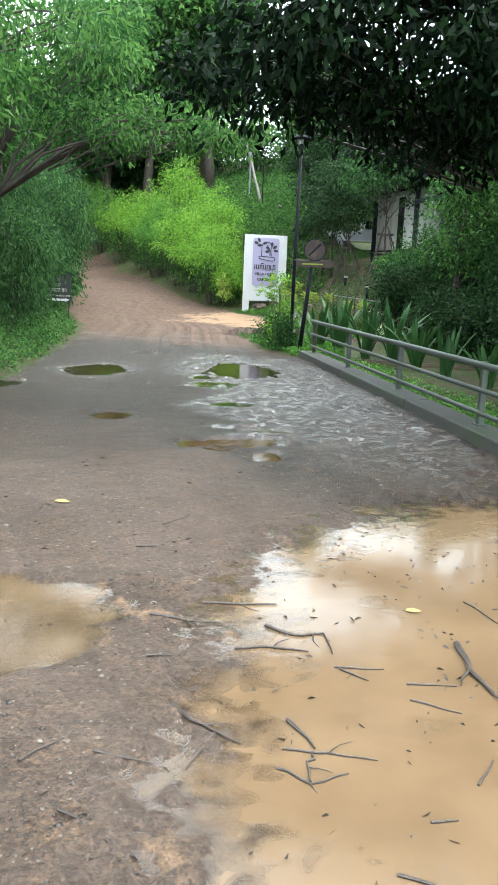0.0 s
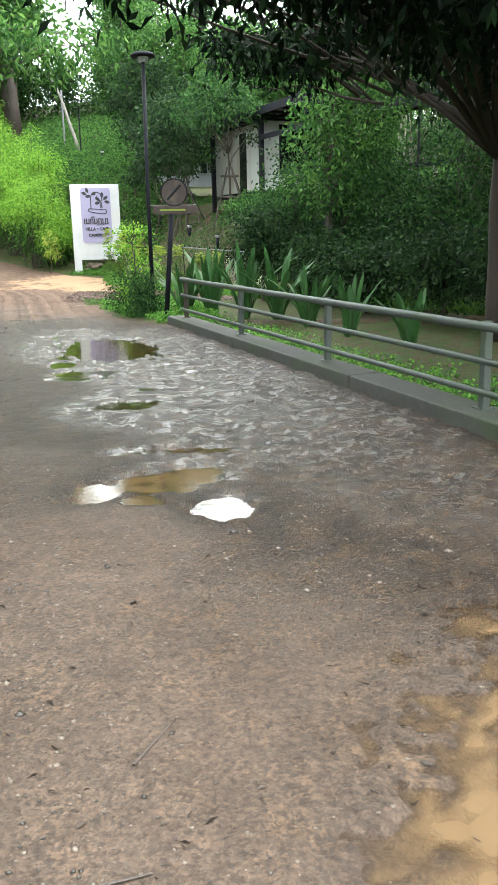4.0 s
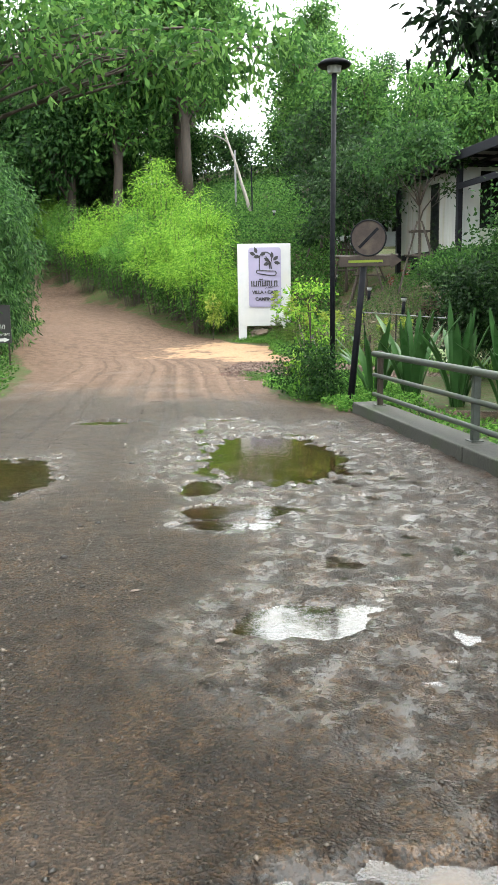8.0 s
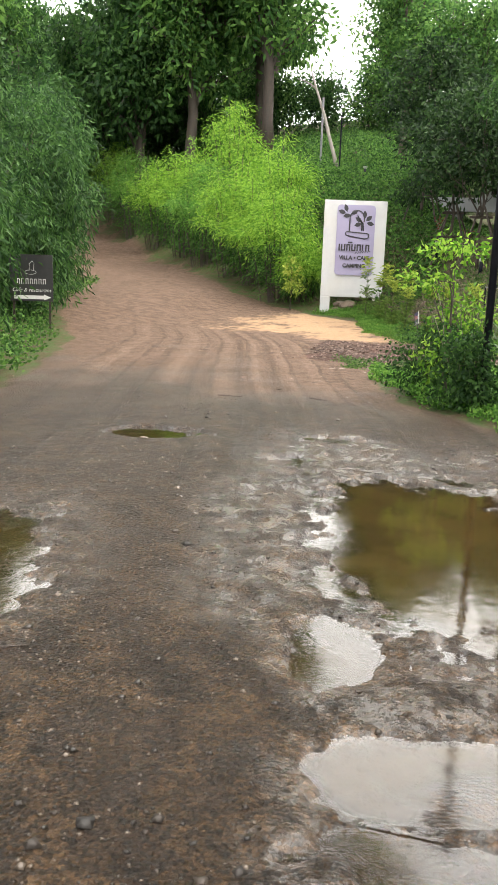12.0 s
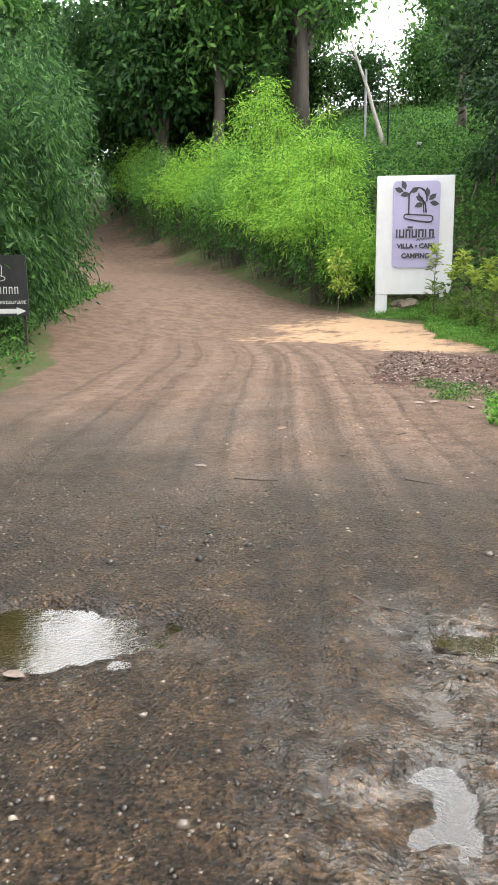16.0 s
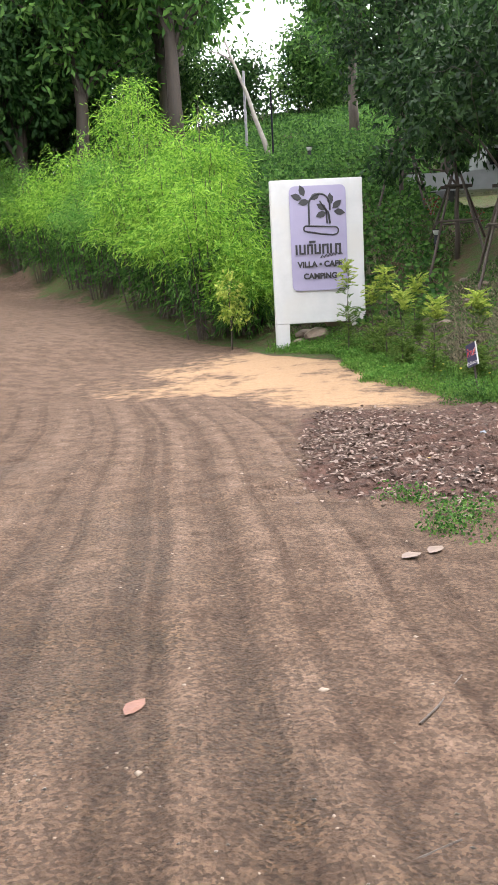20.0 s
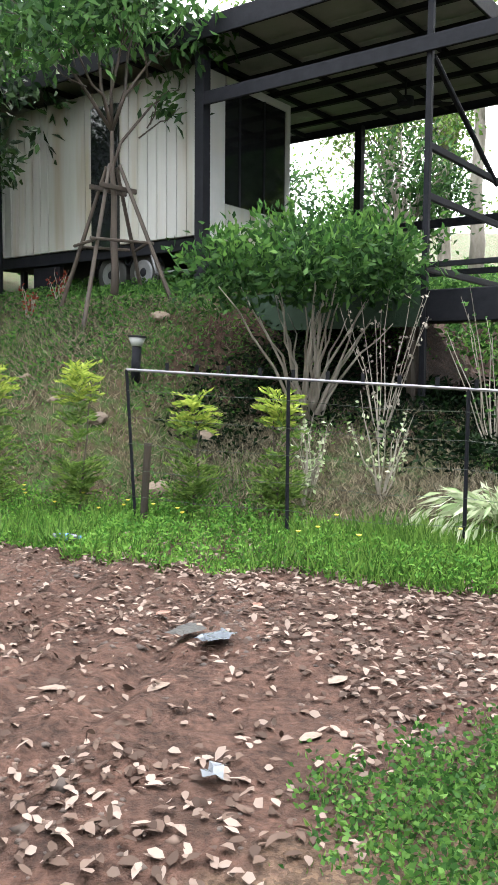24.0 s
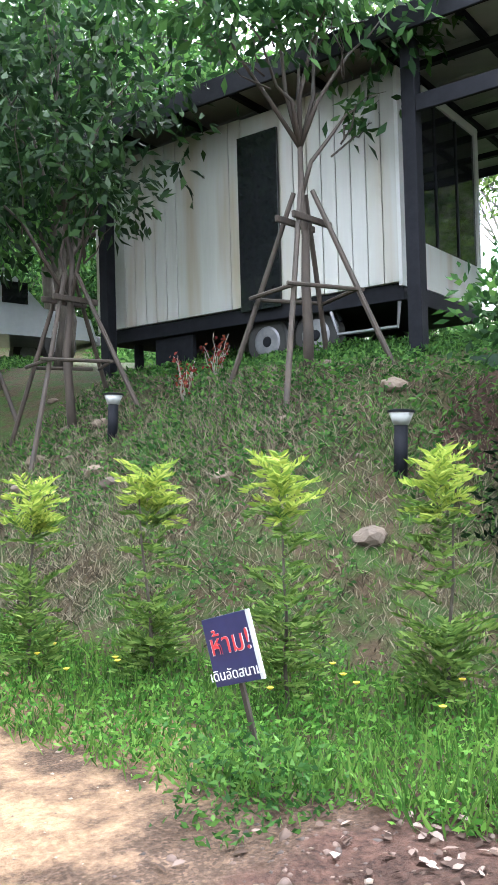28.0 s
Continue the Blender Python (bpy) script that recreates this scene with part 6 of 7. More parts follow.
branch_tree("roadside_tree", "leafy tree whose low boughs hang over the road", -7.2, 4.6, 7.0, 0.08, [(1.0, 0.5, 3.6, 1.2, 1.2, 0.6), (2.0, 1.2, 4.2, 1.1, 1.2, 0.5), (0.0, -0.8, 3.2, 1.1, 1.1, 0.7), (1.6, 0.8, 4.6, 1.2, 1.3, 0.5), (2.8, 1.4, 5.0, 1.1, 1.2, 0.45), (0.6, -0.4, 4.2, 1.2, 1.2, 0.7), (0.4, 1.6, 3.6, 0.9, 1.0, 0.6), (3.9, 2.2, 5.3, 0.8, 0.9, 0.35), (1.5, 2.4, 5.6, 1.3, 1.3, 0.6), (0.2, 0.4, 6.2, 1.6, 1.6, 0.8), (2.2, -0.6, 5.6, 1.3, 1.2, 0.5)], (0.2, 0.045), L_MID, 1150, 9, 0.17, start=0.62, lean=(0.5, 0.2), group="trees along the road edge", droop=1.1, bark=DARK_WOOD)
# bamboo and shrubs that close in on the road where it climbs
for tx, ty, h, r in ((-13.3, 25.8, 5.2, 1.0), (-13.9, 27.4, 6.0, 1.1), (-15.0, 29.6, 6.5, 1.2), (-16.6, 32.2, 6.5, 1.3), (-12.9, 24.2, 3.2, 0.8)):
    bl = [(0, 0, h * 0.2, r, r, h * 0.2), (0.2, 0.1, h * 0.42, r, r, h * 0.2), (0.4, -0.2, h * 0.62, r * 0.9, r * 0.9, h * 0.2), (0.1, 0.2, h * 0.85, r * 0.8, r * 0.8, h * 0.16), (0.9 * r, -0.3, h * 0.7, 0.6, 0.6, 0.4), (1.1 * r, 0.1, h * 0.5, 0.5, 0.5, 0.35)]
    branch_tree("roadside_shrub", "dark leafy shrub crowding the road edge", tx, ty, h, 0.05, bl, (0.24, 0.045), L_DARK, 620, 9, 0.2, group="shrubs along the road edge", droop=1.3, shell=0.2)
for k in range(22):
    tx, ty = -27 + 1.9 * k + rng.normal() * 0.6, 62.0 - 0.75 * k + rng.normal() * 1.2
    bl = [(0, 0, 1.2, 1.7, 1.6, 1.2), *blob_cloud(6, 0, 0, 2.4, 1.5, 1.4, 1.3, 1.0)]
    branch_tree("understorey_shrub", "dense green undergrowth at the edge of the wood", tx, ty, 4.0, 0.06, bl, (0.26, 0.1), (L_DARK, L_MID)[k % 2], 420, 8, 0.28, group="undergrowth on the hill", shell=0.3)


# ---- the wood on the hill ----
def build_wood():
    global rng
    rng = np.random.default_rng(21)
    kinds = []
    for k in range(4):
        h = (15, 18, 13, 16)[k]
        bl = blob_cloud(20, 0, 0, h * 0.62, 3.0, 3.0, h * 0.34, 1.7)
        if k == 2:
            bl += [(rng.normal(), rng.normal(), h * f, 1.6, 1.6, 1.2) for f in (0.15, 0.25, 0.35)]
        t = branch_tree("forest_tree", "tall dark forest tree on the hill", (-36, -28, -22, 5)[k], 68 + 3 * k, h, 0.28, bl, (0.42, 0.17), (L_DARK, L_MID, L_DARK, L_DARK)[k], 1500, 8, 0.4, bark=DARK_WOOD, group="wood on the hill", droop=0.7, shell=0.3)
        kinds.append(t)
    spots = []
    for row, (y0, step, n, x0) in enumerate(((52, 4.2, 6, -36), (58, 4.0, 13, -40), (65, 4.6, 14, -46), (74, 5.5, 14, -55), (86, 7, 13, -60))):
        for i in range(n):
            spots.append((x0 + step * i + rng.normal() * 1.0, y0 + rng.normal() * 1.6 + 0.1 * i))
    for i in range(8):
        spots.append((-24 - rng.uniform(0, 12), 34 + 3.2 * i + rng.normal()))
    for i in range(9):
        spots.append((14 + rng.uniform(0, 16), 2 + 5 * i + rng.normal()))
    for i in range(7):
        spots.append((-18 - rng.uniform(0, 14), -14 + 5 * i + rng.normal()))
    for i in range(7):
        spots.append((-12 + 5 * i, -22 - rng.uniform(0, 8)))
    for k, (x, y) in enumerate(spots):
        if (abs(x + 11) < 2.2 and 50 < y < 70) or on_road(np.array([x]), np.array([y]))[0] > 0.01:
            continue
        src = kinds[int(rng.integers(0, 4))]
        s = rng.uniform(0.8, 1.2)
        aside = math.degrees(math.atan2(-(x + 0.6), y - 3)) if y > 40 else 90
        if 8.0 < aside < 14.5 and y > 54:
            continue
        if aside < 14.5:
            s *= 0.55
        elif 19 < aside < 80:
            s *= 0.95
        m = pose(x, y, ground_z(x, y) - 0.2, 0, 0, rng.uniform(0, 360))
        copy_thing(src, m).scale = (s, s, s * rng.uniform(0.9, 1.15))


build_wood()
for tx, ty, h in ((9.5, 31.5, 6.0), (13.9, 33.2, 13.0), (11.4, 36.6, 12.5), (15.5, 32.0, 12.0), (7.2, 40.0, 11.0), (8.0, 36.0, 7.0), (12.0, 38.5, 8.5), (16.5, 36.0, 10), (6.5, 33.8, 3.4), (11.5, 28.5, 4.5), (18, 30, 9)):
    branch_tree("thin_tree", "thin open tree beyond the deck", tx, ty, h, 0.1 if h < 8 else 0.2, blob_cloud(9, 0, 0, h * 0.66, 1.5, 1.5, h * 0.3, 0.8), (0.16, 0.07), L_FEATHER if h > 5 else L_DARK, 330, 8, 0.2, bark=PALE_BARK, group="thin trees beyond the deck", shell=0.2, limbs=2)


GREY_BARK = material("weathered_dead_bark", [(0.11, 0.1, 0.085), (0.24, 0.22, 0.19)], 6, (0.7, 0.9), 0.5, stretch=(1, 1, 0.4))


def build_snag():
    a = (-9.4, 46.2)
    z = ground_z(*a)
    t = thing("dead_trunk", "bare grey leaning dead trunk on the hillside", "dead tree", pose(*a, z))
    part("trunk", Shape().tube(bend((0, 0, -0.2), (-2.1, 2.9, 5.0), 0.2, 7, 0.05), np.linspace(0.1, 0.04, 7), 8), GREY_BARK, t, smooth=True)
    part("limb", Shape().tube(bend((-1.7, 2.35, 4.05), (-2.6, 2.2, 4.5), 0.1, 4), [0.05, 0.04, 0.03, 0.015], 6), GREY_BARK, t)
    for k, (x, y, h, r) in enumerate(((-10.6, 47.9, 3.2, 0.05), (-9.2, 45.4, 2.6, 0.035))):
        p = thing("pole", "thin upright pole on the hillside", "pole", pose(x, y, ground_z(x, y) - 0.1))
        part("shaft", Shape().tube([(0, 0, 0), (0, 0, h)], r, 8), PALE_STEEL if k == 0 else BLACK_STEEL, p)


build_snag()

# ---- loose things on the ground ----
TWIGS = [
    ((0.5, -0.3), (0.7, -0.26), (0.9, -0.19)), ((0.3, -0.62), (0.49, -0.6), (0.69, -0.55)), ((0.9, -0.5), (1.06, -0.58), (1.22, -0.51), (1.29, -0.73)),
    ((0.81, -0.82), (0.98, -0.75), (1.17, -0.74)), ((0.69, -1.45), (0.86, -1.57), (1.04, -1.65)), ((0.92, -1.61), (0.88, -1.87)), ((1.2, -1.42), (1.33, -1.6)),
]
TWIGS_FAR = [
    ((1.21, -1.64), (1.39, -1.62), (1.58, -1.61)), ((1.33, -1.64), (1.32, -1.74), (1.36, -1.83)), ((1.21, -1.77), (1.35, -1.83), (1.48, -1.73)), ((0.28, -2.04), (0.38, -1.86)),
    ((0.52, -1.89), (0.76, -1.9)), ((1.94, 0.21), (2.13, -0.07)), ((1.32, -0.87), (1.55, -0.82)), ((1.67, -0.94), (1.89, -0.89)), ((1.34, -0.88), (1.49, -0.96)),
]
TWIGS_MORE = [
    ((1.68, -1.08), (1.91, -1.14)), ((1.96, -1.67), (2.02, -1.48)), ((0.55, -2.25), (0.77, -2.36)), ((-0.2, 0.47), (-0.06, 0.51)), ((-0.18, 0.99), (-0.07, 1.26)),
    ((1.69, -2.23), (1.87, -2.25)), ((0.44, -1.09), (0.56, -1.06)), ((1.79, -1.94), (1.88, -1.9)), ((-4.05, 9.55), (-3.7, 9.7)), ((-4.7, 17.6), (-4.3, 17.9)), ((-4.1, 16.9), (-3.85, 16.8)),
    ((-5.2, 16.6), (-4.9, 16.65)), ((-4.4, 18.5), (-4.25, 18.9)), ((-4.0, 14.8), (-3.7, 14.7)), ((-2.4, 9.8), (-2.15, 9.95)),
]


def top_z(x, y):
    g = ground_z(x, y)
    return max(g, WATER_Z) if y < 16 else g


def build_twig(pts, r, label="thin wet dark twig lying on the road"):
    p = [(x, y, top_z(x, y) + r * 0.7) for x, y in pts]
    fine = []
    for a, b in zip(p[:-1], p[1:]):
        for q in np.linspace(0, 1, 4)[:-1]:
            fine.append([a[i] + (b[i] - a[i]) * q + rng.normal() * 0.005 * (i < 2) for i in range(3)])
    fine.append(p[-1])
    s = Shape()
    s.tube(fine, np.linspace(r, r * 0.45, len(fine)) * rng.uniform(0.85, 1.15, len(fine)), 6)
    k = len(fine) // 2
    d = Vector(fine[-1]) - Vector(fine[0])
    side = Vector((-d.y, d.x, 0.03)).normalized() * rng.choice([-1, 1])
    ob = part("twig", s, TWIG)
    tagged(ob, label, "twig", "twigs on the road")
    if len(pts) > 2:
        sp = Shape()
        sp.tube([fine[k], Vector(fine[k]) + side * 0.06 + d * 0.12, Vector(fine[k]) + side * 0.09 + d * 0.25], [r * 0.45, r * 0.35, r * 0.2], 5)
        part("side_shoot", sp, TWIG, ob)


for n_, pts in enumerate(TWIGS + TWIGS_FAR + TWIGS_MORE):
    build_twig(pts, 0.0095 if n_ < 7 else 0.0065)
build_twig(((1.9, -0.43), (1.96, -0.72), (2.07, -0.96)), 0.017, "thick crooked brown stick lying in the puddle")


def scatter(mask, box, count):
    x = rng.uniform(box[0], box[1], count)
    y = rng.uniform(box[2], box[3], count)
    keep = mask(x, y) > rng.uniform(0, 1, count)
    return x[keep], y[keep]


def build_stones(name, label, mask, box, count, size, mat, sink=0.35, cat="gravel"):
    """Many small irregular stones or clods, as one mesh."""
    x, y = scatter(mask, box, count)
    n = len(x)
    z = ground_height(x, y)
    r = size * rng.lognormal(0, 0.45, n)
    base = np.array([(1, 0, 0), (0, 1, 0), (-1, 0, 0), (0, -1, 0), (0, 0, 1), (0, 0, -1)], float)
    v = base[None] * (r[:, None, None] * rng.uniform(0.6, 1.3, (n, 6, 1)))
    a = rng.uniform(0, 6.28, n)
    c, s = np.cos(a)[:, None], np.sin(a)[:, None]
    vx, vy = v[:, :, 0] * c - v[:, :, 1] * s, v[:, :, 0] * s + v[:, :, 1] * c
    v = np.stack([vx + x[:, None], vy + y[:, None], v[:, :, 2] * 0.5 + (z + r * (0.4 - sink) * 0.5)[:, None]], -1).reshape(-1, 3)
    tri = np.array([(0, 1, 4), (1, 2, 4), (2, 3, 4), (3, 0, 4), (1, 0, 5), (2, 1, 5), (3, 2, 5), (0, 3, 5)])
    f = (tri[None] + 6 * np.arange(n)[:, None, None]).reshape(-1, 3).astype(np.int32)
    me = bpy.data.meshes.new(name)
    me.vertices.add(len(v))
    me.vertices.foreach_set("co", v.astype(np.float32).ravel())
    me.loops.add(f.size)
    me.loops.foreach_set("vertex_index", f.ravel())
    me.polygons.add(len(f))
    me.polygons.foreach_set("loop_start", np.arange(len(f), dtype=np.int32) * 3)
    me.update(calc_edges=True)
    me.materials.append(mat)
    return tagged(new(name, me), label, cat, kind="stuff")


GRIT = material("wet_grit", [(0.02, 0.016, 0.012), (0.05, 0.038, 0.027), (0.17, 0.135, 0.105)], 3, (0.2, 0.5), 0.0, island=0.85)
CLOD = material("mud_clod", [(0.01, 0.0075, 0.006), (0.026, 0.018, 0.013), (0.055, 0.04, 0.03)], 5, (0.5, 0.75), 0.5, island=0.5)
SOIL_CLOD = material("soil_clod", [(0.035, 0.022, 0.017), (0.085, 0.052, 0.039), (0.13, 0.08, 0.06)], 5, (0.6, 0.9), 0.3, island=0.5)
PALE_GRIT = material("pale_grit", [(0.12, 0.08, 0.055), (0.22, 0.16, 0.115), (0.36, 0.29, 0.23)], 3, (0.5, 0.8), 0.0, island=0.85)


def m_dry_pool(x, y):
    deep, _ = pools(x, y)
    return on_road(x, y) * (deep < 0.012)


build_stones("road_gravel", "fine wet grit bedded in the road", lambda x, y: m_dry_pool(x, y) * smooth(19, 14, y) * (0.45 + 0.55 * wobble(x, y, 0.5, 3)), (-7, 3.2, -4.0, 19), 190000, 0.006, GRIT)
build_stones("road_clods", "small dark clods of mud on the road", lambda x, y: m_dry_pool(x, y) * np.clip(0.15 + 0.85 * wobble(x, y, 0.7, 8), 0.05, 1) * smooth(4, 8, y) * smooth(17, 15, y), (-7, 1.5, 3, 17), 12000, 0.011, CLOD)
build_stones("pale_gravel", "scattered pale grit on the dry road", lambda x, y: on_road(x, y) * (0.25 + 0.3 * wobble(x, y, 0.8, 2)), (-12, -2, 12, 30), 16000, 0.006, PALE_GRIT)
build_stones("churned_clods", "heaped dark clods of churned soil", lambda x, y: zones(x, y)[2] * np.clip(0.2 + 0.9 * wobble(x, y * 1.4, 0.35, 6), 0.03, 1), (-6.5, -0.5, 21, 27), 26000, 0.014, SOIL_CLOD, 0.75)
build_stones("kerb_mud", "dark wet mud heaped along the kerb", lambda x, y: smooth(-1.7, -0.3, past_kerb(x, y)) * (past_kerb(x, y) < -0.03) * smooth(5, 8, y) * smooth(15.4, 14, y) * np.clip(0.2 + wobble(x, y, 0.4, 2), 0, 1), (-3.5, 2.6, 4, 15.5), 16000, 0.014, CLOD)

build_stones("mud_lumps", "dark wet lumps of mud standing out of the water", lambda x, y: wet_side(x, y) * np.clip(0.12 + 0.8 * wobble(x, y, 0.3, 12), 0.02, 1), (-4.2, 0.8, 4.5, 15.2), 9000, 0.011, CLOD, 0.6)


def m_litter(x, y):
    return zones(x, y)[2] * np.clip(0.45 + 0.7 * wobble(x, y, 0.6, 11), 0.1, 1)


def leaf_litter():
    x, y = scatter(m_litter, (-5.6, 0.5, 21.4, 26.6), 26000)
    z = ground_height(x, y) + 0.012
    ax = rng.normal(size=(len(x), 3))
    ax[:, 2] *= 0.18
    ob = leaf_mesh("leaf_litter", dead_leaves(np.stack([x, y, z], 1), ax, 0.055, 0.03), DRY_LEAF, corners=6)
    tagged(ob, "dry pale fallen leaves on the bare soil", "fallen leaves", kind="stuff")


leaf_litter()
DRY_RED = material("red_dry_leaf", [(0.15, 0.06, 0.04), (0.27, 0.13, 0.09)], 9, (0.5, 0.7), 0.1)
DRY_PALE = material("pale_dry_leaf", [(0.13, 0.09, 0.07), (0.24, 0.175, 0.14)], 9, (0.5, 0.7), 0.1)
DRY_YELLOW = material("yellow_dry_leaf", [(0.5, 0.33, 0.06), (0.66, 0.48, 0.12)], 9, (0.5, 0.7), 0.1)


def build_fallen_leaf(x, y, size, mat, label, turn):
    s = Shape()
    o = [(0, 0), (0.18, 0.2), (0.45, 0.27), (0.75, 0.19), (1, 0), (0.75, -0.19), (0.45, -0.27), (0.18, -0.2)]
    v = [(size * a, size * b, size * (0.08 * abs(b) + 0.03 * math.sin(5 * a))) for a, b in o] + [(size * a, 0, 0.0) for a in (0.18, 0.45, 0.75)]
    s.add(v, [(0, 8, 1), (1, 8, 9, 2), (2, 9, 10, 3), (3, 10, 4), (4, 10, 5), (5, 10, 9, 6), (6, 9, 8, 7), (7, 8, 0)])
    s.v = [tuple(p) for p in s.v]
    ob = part("fallen_leaf", s, mat)
    ob.matrix_world = pose(x, y, top_z(x, y) + 0.008, 4, -3, turn)
    tagged(ob, label, "leaf", "single fallen leaves")


for lx, ly, sz, mt, lb, tr in ((-5.45, 18.45, 0.13, DRY_RED, "curled reddish fallen leaf on the road", 75), (1.62, -0.05, 0.09, DRY_YELLOW, "yellow fallen leaf floating in the puddle", 10), (-1.2, 1.3, 0.13, DRY_YELLOW, "yellow fallen leaf on the road", 0),
                               (-4.5, 20.25, 0.14, DRY_PALE, "large pale fallen leaf on the soil", 40), (-4.35, 20.35, 0.15, DRY_PALE, "large pale fallen leaf on the soil", 60), (-4.15, 21.15, 0.1, DRY_PALE, "pale fallen leaf on thin grass", 20), (-3.95, 20.75, 0.1, DRY_PALE, "pale fallen leaf on thin grass", 10), (-3.9, 20.2, 0.13, DRY_PALE, "large pale fallen leaf on the soil", 110), (-4.35, 23.05, 0.12, DRY_YELLOW, "yellowish fallen leaf on the soil", 0),
                               (-2.65, 22.6, 0.13, DRY_PALE, "pale fallen leaf on the soil", 15), (-2.95, 22.2, 0.12, DRY_PALE, "pale fallen leaf on the soil", 190), (-3.25, 23.6, 0.12, DRY_PALE, "pale fallen leaf on the soil", 80), (-2.2, 23.3, 0.14, DRY_PALE, "pale fallen leaf on the soil", 30), (-3.7, 23.0, 0.13, DRY_PALE, "pale fallen leaf on the soil", 150), (-3.3, 22.85, 0.14, DRY_PALE, "pale fallen leaf on the soil", 205), (-2.4, 23.7, 0.11, DRY_RED, "reddish fallen leaf beside the grass", 60),
                               (-3.0, 23.75, 0.1, DRY_RED, "reddish fallen leaf on the soil", 10), (-5.0, 13.75, 0.09, DRY_PALE, "pale wet leaf at a puddle's edge", 0), (-5.6, 16.9, 0.09, DRY_PALE, "pale leaf pressed into the road", 0), (-2.2, 7.35, 0.06, DRY_PALE, "pale leaf pressed into the wet road", 40), (-1.55, 6.75, 0.07, DRY_PALE, "pale leaf pressed into the wet road", 50)):
    build_fallen_leaf(lx, ly, sz, mt, lb, tr)


def floating_debris():
    """Bits of bark and leaf on the road and on the near puddles."""
    x, y = rng.uniform(-1.6, 3.4, 900), rng.uniform(-3.4, 3.0, 900)
    z = np.maximum(ground_height(x, y), WATER_Z) + 0.003
    ax = rng.normal(size=(len(x), 3))
    ax[:, 2] *= 0.1
    ob = leaf_mesh("bark_bits", leaf_quads(np.stack([x, y, z], 1), ax, rng.uniform(0.012, 0.06, len(x)), 0.016, 0.2), TWIG)
    tagged(ob, "dark bits of bark and leaf on the wet road", "debris", kind="stuff")


floating_debris()

CLEAR = material("clear_plastic", [(0.08, 0.09, 0.11), (0.16, 0.18, 0.21)], 9, (0.1, 0.25), 0.1)
BLUE_LABEL = material("blue_label", [(0.03, 0.16, 0.5), (0.06, 0.25, 0.65)], 9, (0.3, 0.4), 0.0)


def build_litter():
    x, y = -2.93, 25.73
    b = thing("plastic_bottle", "crushed clear plastic bottle in the grass", "bottle", pose(x, y, ground_z(x, y) + 0.07, 90, 0, 60))
    part("bottle_body", Shape().tube([(0, 0, -0.1), (0, 0, -0.09), (0.004, 0, 0), (0, 0, 0.06), (0, 0, 0.1)], [0.025, 0.032, 0.027, 0.032, 0.014], 12), CLEAR, b, smooth=True)
    part("label_band", Shape().tube([(0, 0, -0.05), (0.003, 0, 0.02)], [0.0335, 0.0315], 12, caps=False), BLUE_LABEL, b)
    part("cap", Shape().tube([(0, 0, 0.101), (0, 0, 0.118)], 0.015, 10), BLUE_LABEL, b)
    x, y = -2.98, 23.27
    w = thing("plastic_wrapper", "torn black and clear plastic wrapper on the soil", "litter", pose(x, y, ground_z(x, y) + 0.02, 0, 0, 20))
    for name, mat, ox, oy, sz in (("dark_piece", RUBBER, 0.02, 0.1, 0.09), ("clear_piece", CLEAR, 0.06, -0.08, 0.1)):
        v, f = [], []
        for i in range(6):
            for j in range(5):
                v.append((ox + (i / 5 - 0.5) * 2 * sz + rng.normal() * 0.008, oy + (j / 4 - 0.5) * 1.3 * sz + rng.normal() * 0.008, 0.014 + abs(rng.normal()) * 0.006))
        for i in range(5):
            for j in range(4):
                k = i * 5 + j
                f.append((k, k + 1, k + 6, k + 5))
        part(name, Shape().add(v, f), mat, w)
    for x, y in ((-3.75, 24.35), (-3.5, 22.0)):
        w = thing("plastic_wrapper", "small crumpled clear plastic scrap on the soil", "litter", pose(x, y, ground_z(x, y) + 0.015, 0, 0, 50))
        v = [((i - 1.5) * 0.03 + rng.normal() * 0.006, (j - 1) * 0.032 + rng.normal() * 0.008, 0.012 + abs(rng.normal()) * 0.018) for i in range(4) for j in range(3)]
        part("crumpled_film", Shape().add(v, [(i * 3 + j, i * 3 + j + 1, i * 3 + j + 4, i * 3 + j + 3) for i in range(3) for j in range(2)]), CLEAR, w)


build_litter()


def build_rock(x, y, r, label="half-buried brown stone on the bank"):
    bm = bmesh.new()
    bmesh.ops.create_icosphere(bm, subdivisions=2, radius=r)
    for v in bm.verts:
        v.co *= 1 + 0.22 * noise.noise(v.co * (2.2 / r) + Vector((x, y, 0)))
        v.co.z *= 0.6
    me = bpy.data.meshes.new("rock")
    bm.to_mesh(me)
    bm.free()
    me.materials.append(STONE)
    ob = new("rock", me)
    ob.matrix_world = pose(x, y, ground_z(x, y) + r * 0.1, 10, 5, x * 70)
    tagged(ob, label, "rock", "stones on the bank")


for k in range(26):
    t_ = rng.uniform(0, 1)
    a_ = TOE[5] + (TOE[7] - TOE[5]) * t_
    u_ = rng.uniform(0.6, 3.4)
    build_rock(a_[0] + 0.87 * u_, a_[1] + 0.49 * u_, rng.uniform(0.05, 0.15))
for rx_, ry_, rr_ in ((-6.6, 34.3, 0.3), (-6.9, 34.5, 0.22), (-6.2, 34.6, 0.28), (-7.0, 34.2, 0.16)):
    build_rock(rx_, ry_, rr_, "brown stone under the entrance sign")


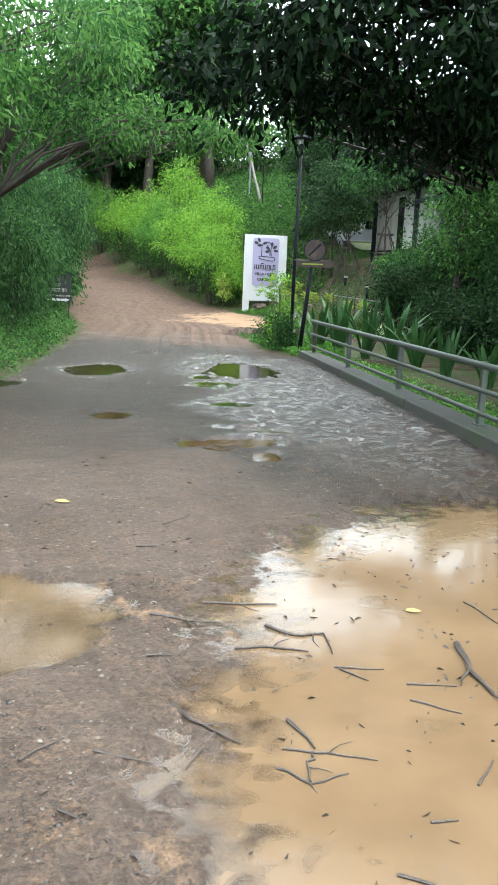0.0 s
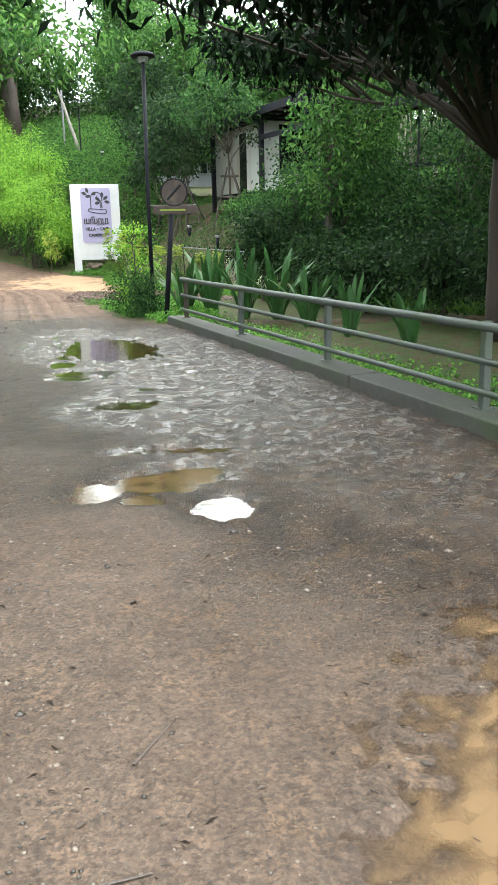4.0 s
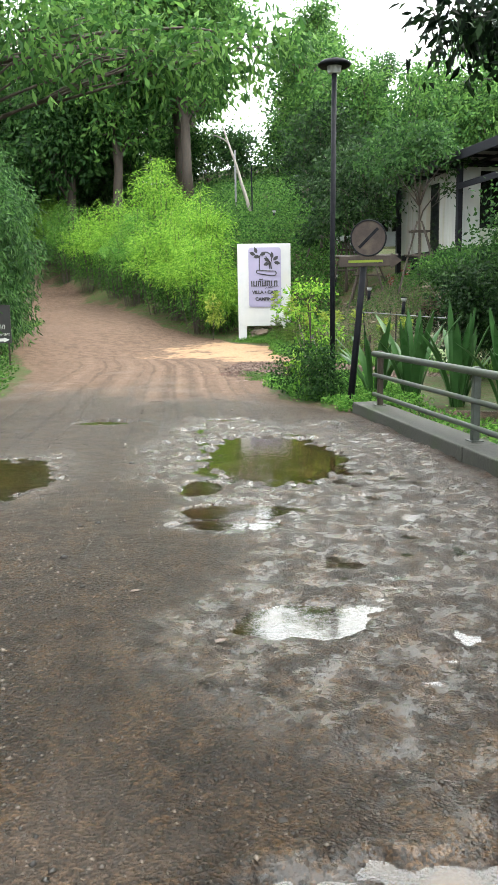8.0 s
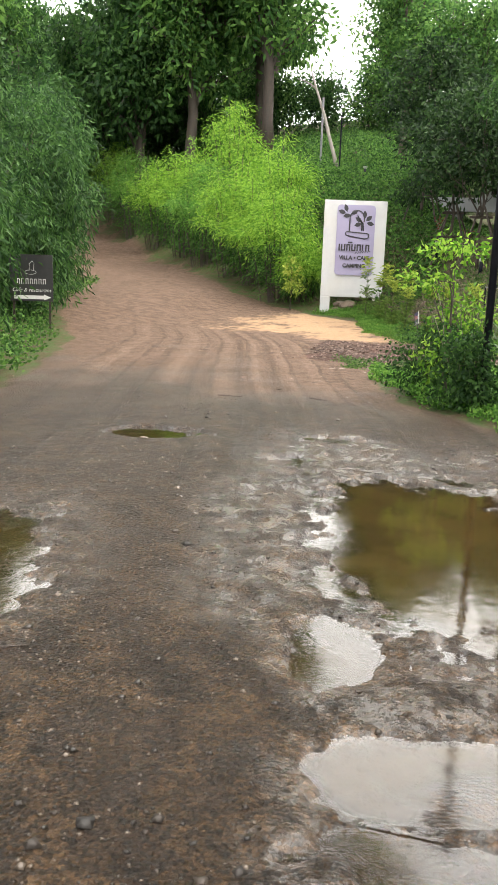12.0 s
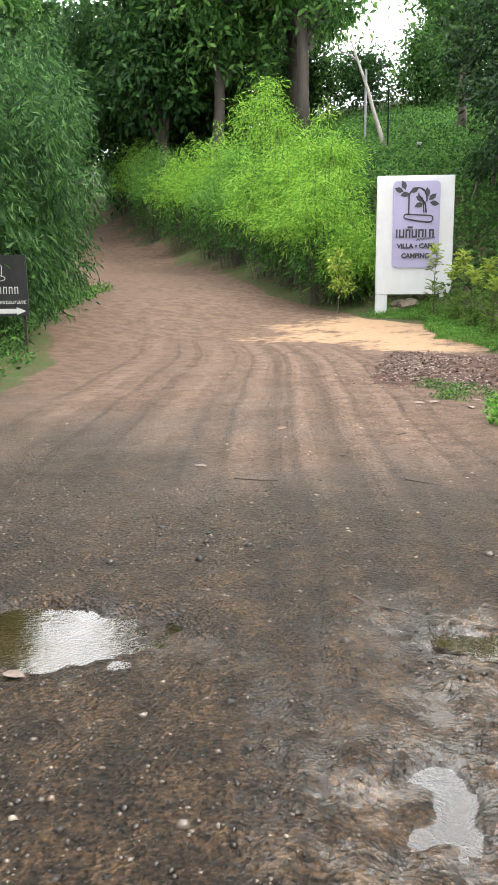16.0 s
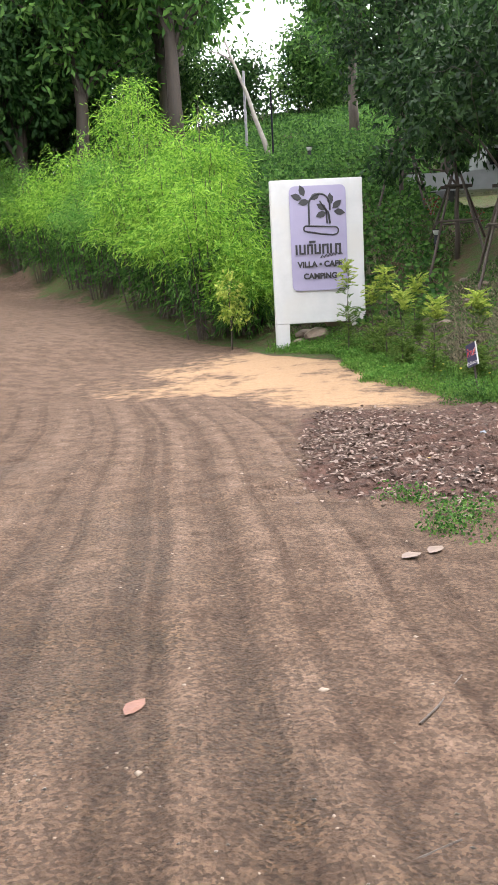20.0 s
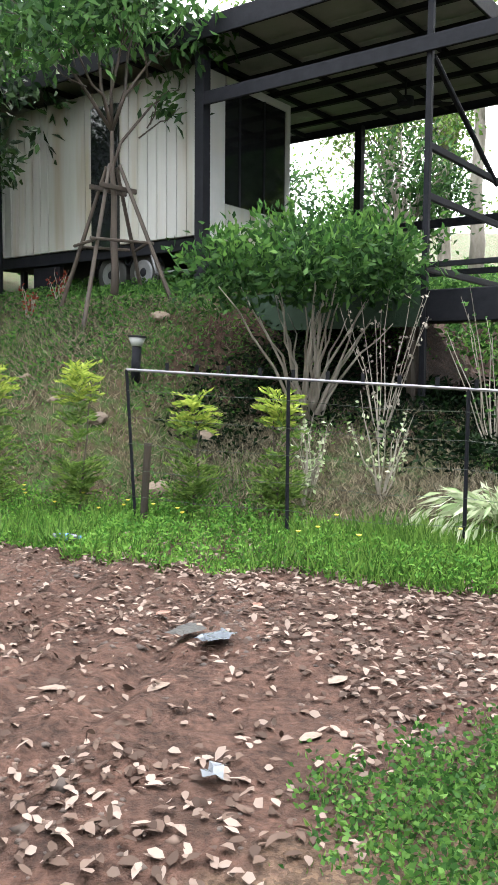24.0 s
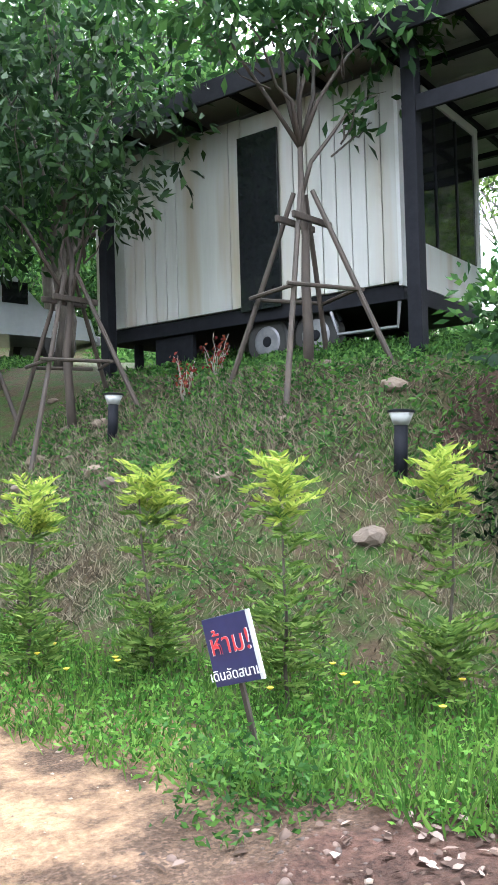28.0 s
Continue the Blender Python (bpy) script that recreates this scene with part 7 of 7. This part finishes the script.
# ---- more plants near the fence and the road edge ----
def build_pale_shrub(x, y, h, n, mat, name="pale_leaf_shrub", label="thin shrub with small pale leaves on bare stems"):
    z = ground_z(x, y)
    t = thing(name, label, "shrub", pose(x, y, z), "thin shrubs behind the fence")
    s = Shape()
    P, A = [], []
    for _ in range(n):
        a = rng.uniform(0, 6.28)
        e = np.array([0.28 * h * math.cos(a), 0.28 * h * math.sin(a), h * rng.uniform(0.6, 1)])
        path = bend((0, 0, -0.03), e, 0.05, 5, 0.02)
        s.tube(path, np.linspace(0.008, 0.003, 5), 5)
        for _ in range(9):
            i = int(rng.integers(1, 4))
            P.append(path[i] + (path[i + 1] - path[i]) * rng.uniform() + rng.normal(size=3) * 0.02)
            A.append(rng.normal(size=3))
    part("stem", s, PALE_BARK, t)
    leaf_mesh("foliage", leaf_quads(np.array(P), np.array(A), 0.055, 0.035), mat, t)


build_pale_shrub(-0.55, 26.05, 0.85, 8, L_PALE)
build_pale_shrub(-0.15, 25.5, 1.0, 10, L_PALE)
build_pale_shrub(-0.75, 25.85, 0.6, 8, L_PALE)
build_pale_shrub(0.75, 26.7, 1.7, 12, PALE_BARK, "bare_shrub", "leafless pale forking shrub below the deck")
build_pale_shrub(1.3, 25.6, 1.9, 10, L_MID, "bare_shrub", "thin dark shrub with few leaves beside the deck")


def build_spider_plant(x, y):
    z = ground_z(x, y)
    t = thing("spider_plant", "clump of arching white-edged leaves by the fence", "plant", pose(x, y, z))
    P, A = [], []
    for k in range(120):
        a = rng.uniform(0, 6.28)
        L = rng.uniform(0.5, 0.95)
        d = np.array([math.cos(a), math.sin(a), 0])
        for q in np.linspace(0, 0.9, 5):
            P.append(d * L * q * 0.8 + np.array([0, 0, 0.5 * L * (2.4 * q - 2.2 * q * q) + 0.04]))
            A.append(d + np.array([0, 0, 1.4 - 2.6 * q]))
    leaf_mesh("foliage", leaf_quads(np.array(P), np.array(A), 0.2, 0.03), L_PALE, t)


build_spider_plant(0.15, 24.3)
FLOWER = material("yellow_petal", [(0.75, 0.6, 0.02), (0.85, 0.72, 0.05)], 9, (0.5, 0.6), 0.0)
for k in range(26):
    x_ = rng.uniform(0, 1)
    a_ = TOE[6] + (TOE[8] - TOE[6]) * x_
    x_, y_ = a_[0] - 0.87 * rng.uniform(-0.1, 0.7), a_[1] - 0.49 * rng.uniform(0, 0.7)
    f_ = thing("wild_flower", "tiny yellow wild flower in the verge grass", "flower", pose(x_, y_, ground_z(x_, y_)), "yellow flowers in the verge")
    part("stem", Shape().tube([(0, 0, 0), (0.01, 0, 0.2)], 0.002, 4), GRASS, f_)
    part("petal_disc", Shape().tube([(0.01, 0, 0.2), (0.01, 0, 0.212)], [0.006, 0.02], 7), FLOWER, f_)
RED_PLANT = leafy("red_plant_leaf", (0.12, 0.02, 0.02), (0.22, 0.04, 0.03), (0.3, 0.08, 0.04))
for x_, y_ in ((-1.7, 31.9), (-1.2, 32.1), (-4.0, 36.8), (-3.0, 36.2)):
    build_pale_shrub(x_, y_, 0.55, 9, RED_PLANT, "red_leaf_plant", "small plant with dark red leaves near the trailer")
build_pale_shrub(-2.3, 17.15, 1.5, 9, L_MID, "climber_stakes", "thin dark stakes with a climbing plant")


def build_pickup():
    x, y = -2.4, 40.7
    z = ground_z(x, y)
    t = thing("pickup_truck", "white pickup truck parked behind the trees", "car", pose(x, y, z, 0, 0, 12))
    v = [(-2.4, 0.5), (-2.4, 0.98), (-0.7, 1.0), (-0.3, 1.02), (-0.25, 1.62), (0.55, 1.66), (1.15, 1.08), (2.2, 0.95), (2.35, 0.5)]
    n = len(v)
    s = Shape()
    s.add([(a, -0.85, c) for a, c in v] + [(a, 0.85, c) for a, c in v], [tuple(range(n)), tuple(range(2 * n - 1, n - 1, -1)), *[(i, i + n, (i + 1) % n + n, (i + 1) % n) for i in range(n)]])
    part("body", s, CAR_WHITE, t)
    for sx0, sx1 in ((-0.2, 0.2), (0.26, 0.9)):
        part("side_window", Shape().box(sx0, sx1 - 0.1, -0.862, -0.852, 1.12, 1.55, 0.003), GLASS_DARK, t)
    part("windscreen", Shape().add([(0.62, -0.75, 1.63), (0.62, 0.75, 1.63), (1.14, 0.78, 1.12), (1.14, -0.78, 1.12), (0.6, -0.75, 1.61), (0.6, 0.75, 1.61), (1.12, 0.78, 1.1), (1.12, -0.78, 1.1)], [(0, 1, 2, 3), (7, 6, 5, 4)]), GLASS_DARK, t)
    for wx in (-1.5, 1.5):
        for wy in (-0.84, 0.64):
            w = part("wheel", Shape().tube([(wx, wy, 0.36), (wx, wy + 0.2, 0.36)], 0.36, 20), RUBBER, t)
            part("rim", Shape().tube([(wx, wy - 0.01, 0.36), (wx, wy - 0.002, 0.36)], 0.2, 16), PALE_STEEL, w)
    part("bumper", Shape().box(2.3, 2.46, -0.8, 0.8, 0.42, 0.62, 0.02), PALE_STEEL, t)
    for wy in (-0.7, 0.52):
        part("headlight", Shape().box(2.2, 2.3, wy, wy + 0.2, 0.72, 0.88, 0.01), LAMP_GLASS, t)


build_pickup()
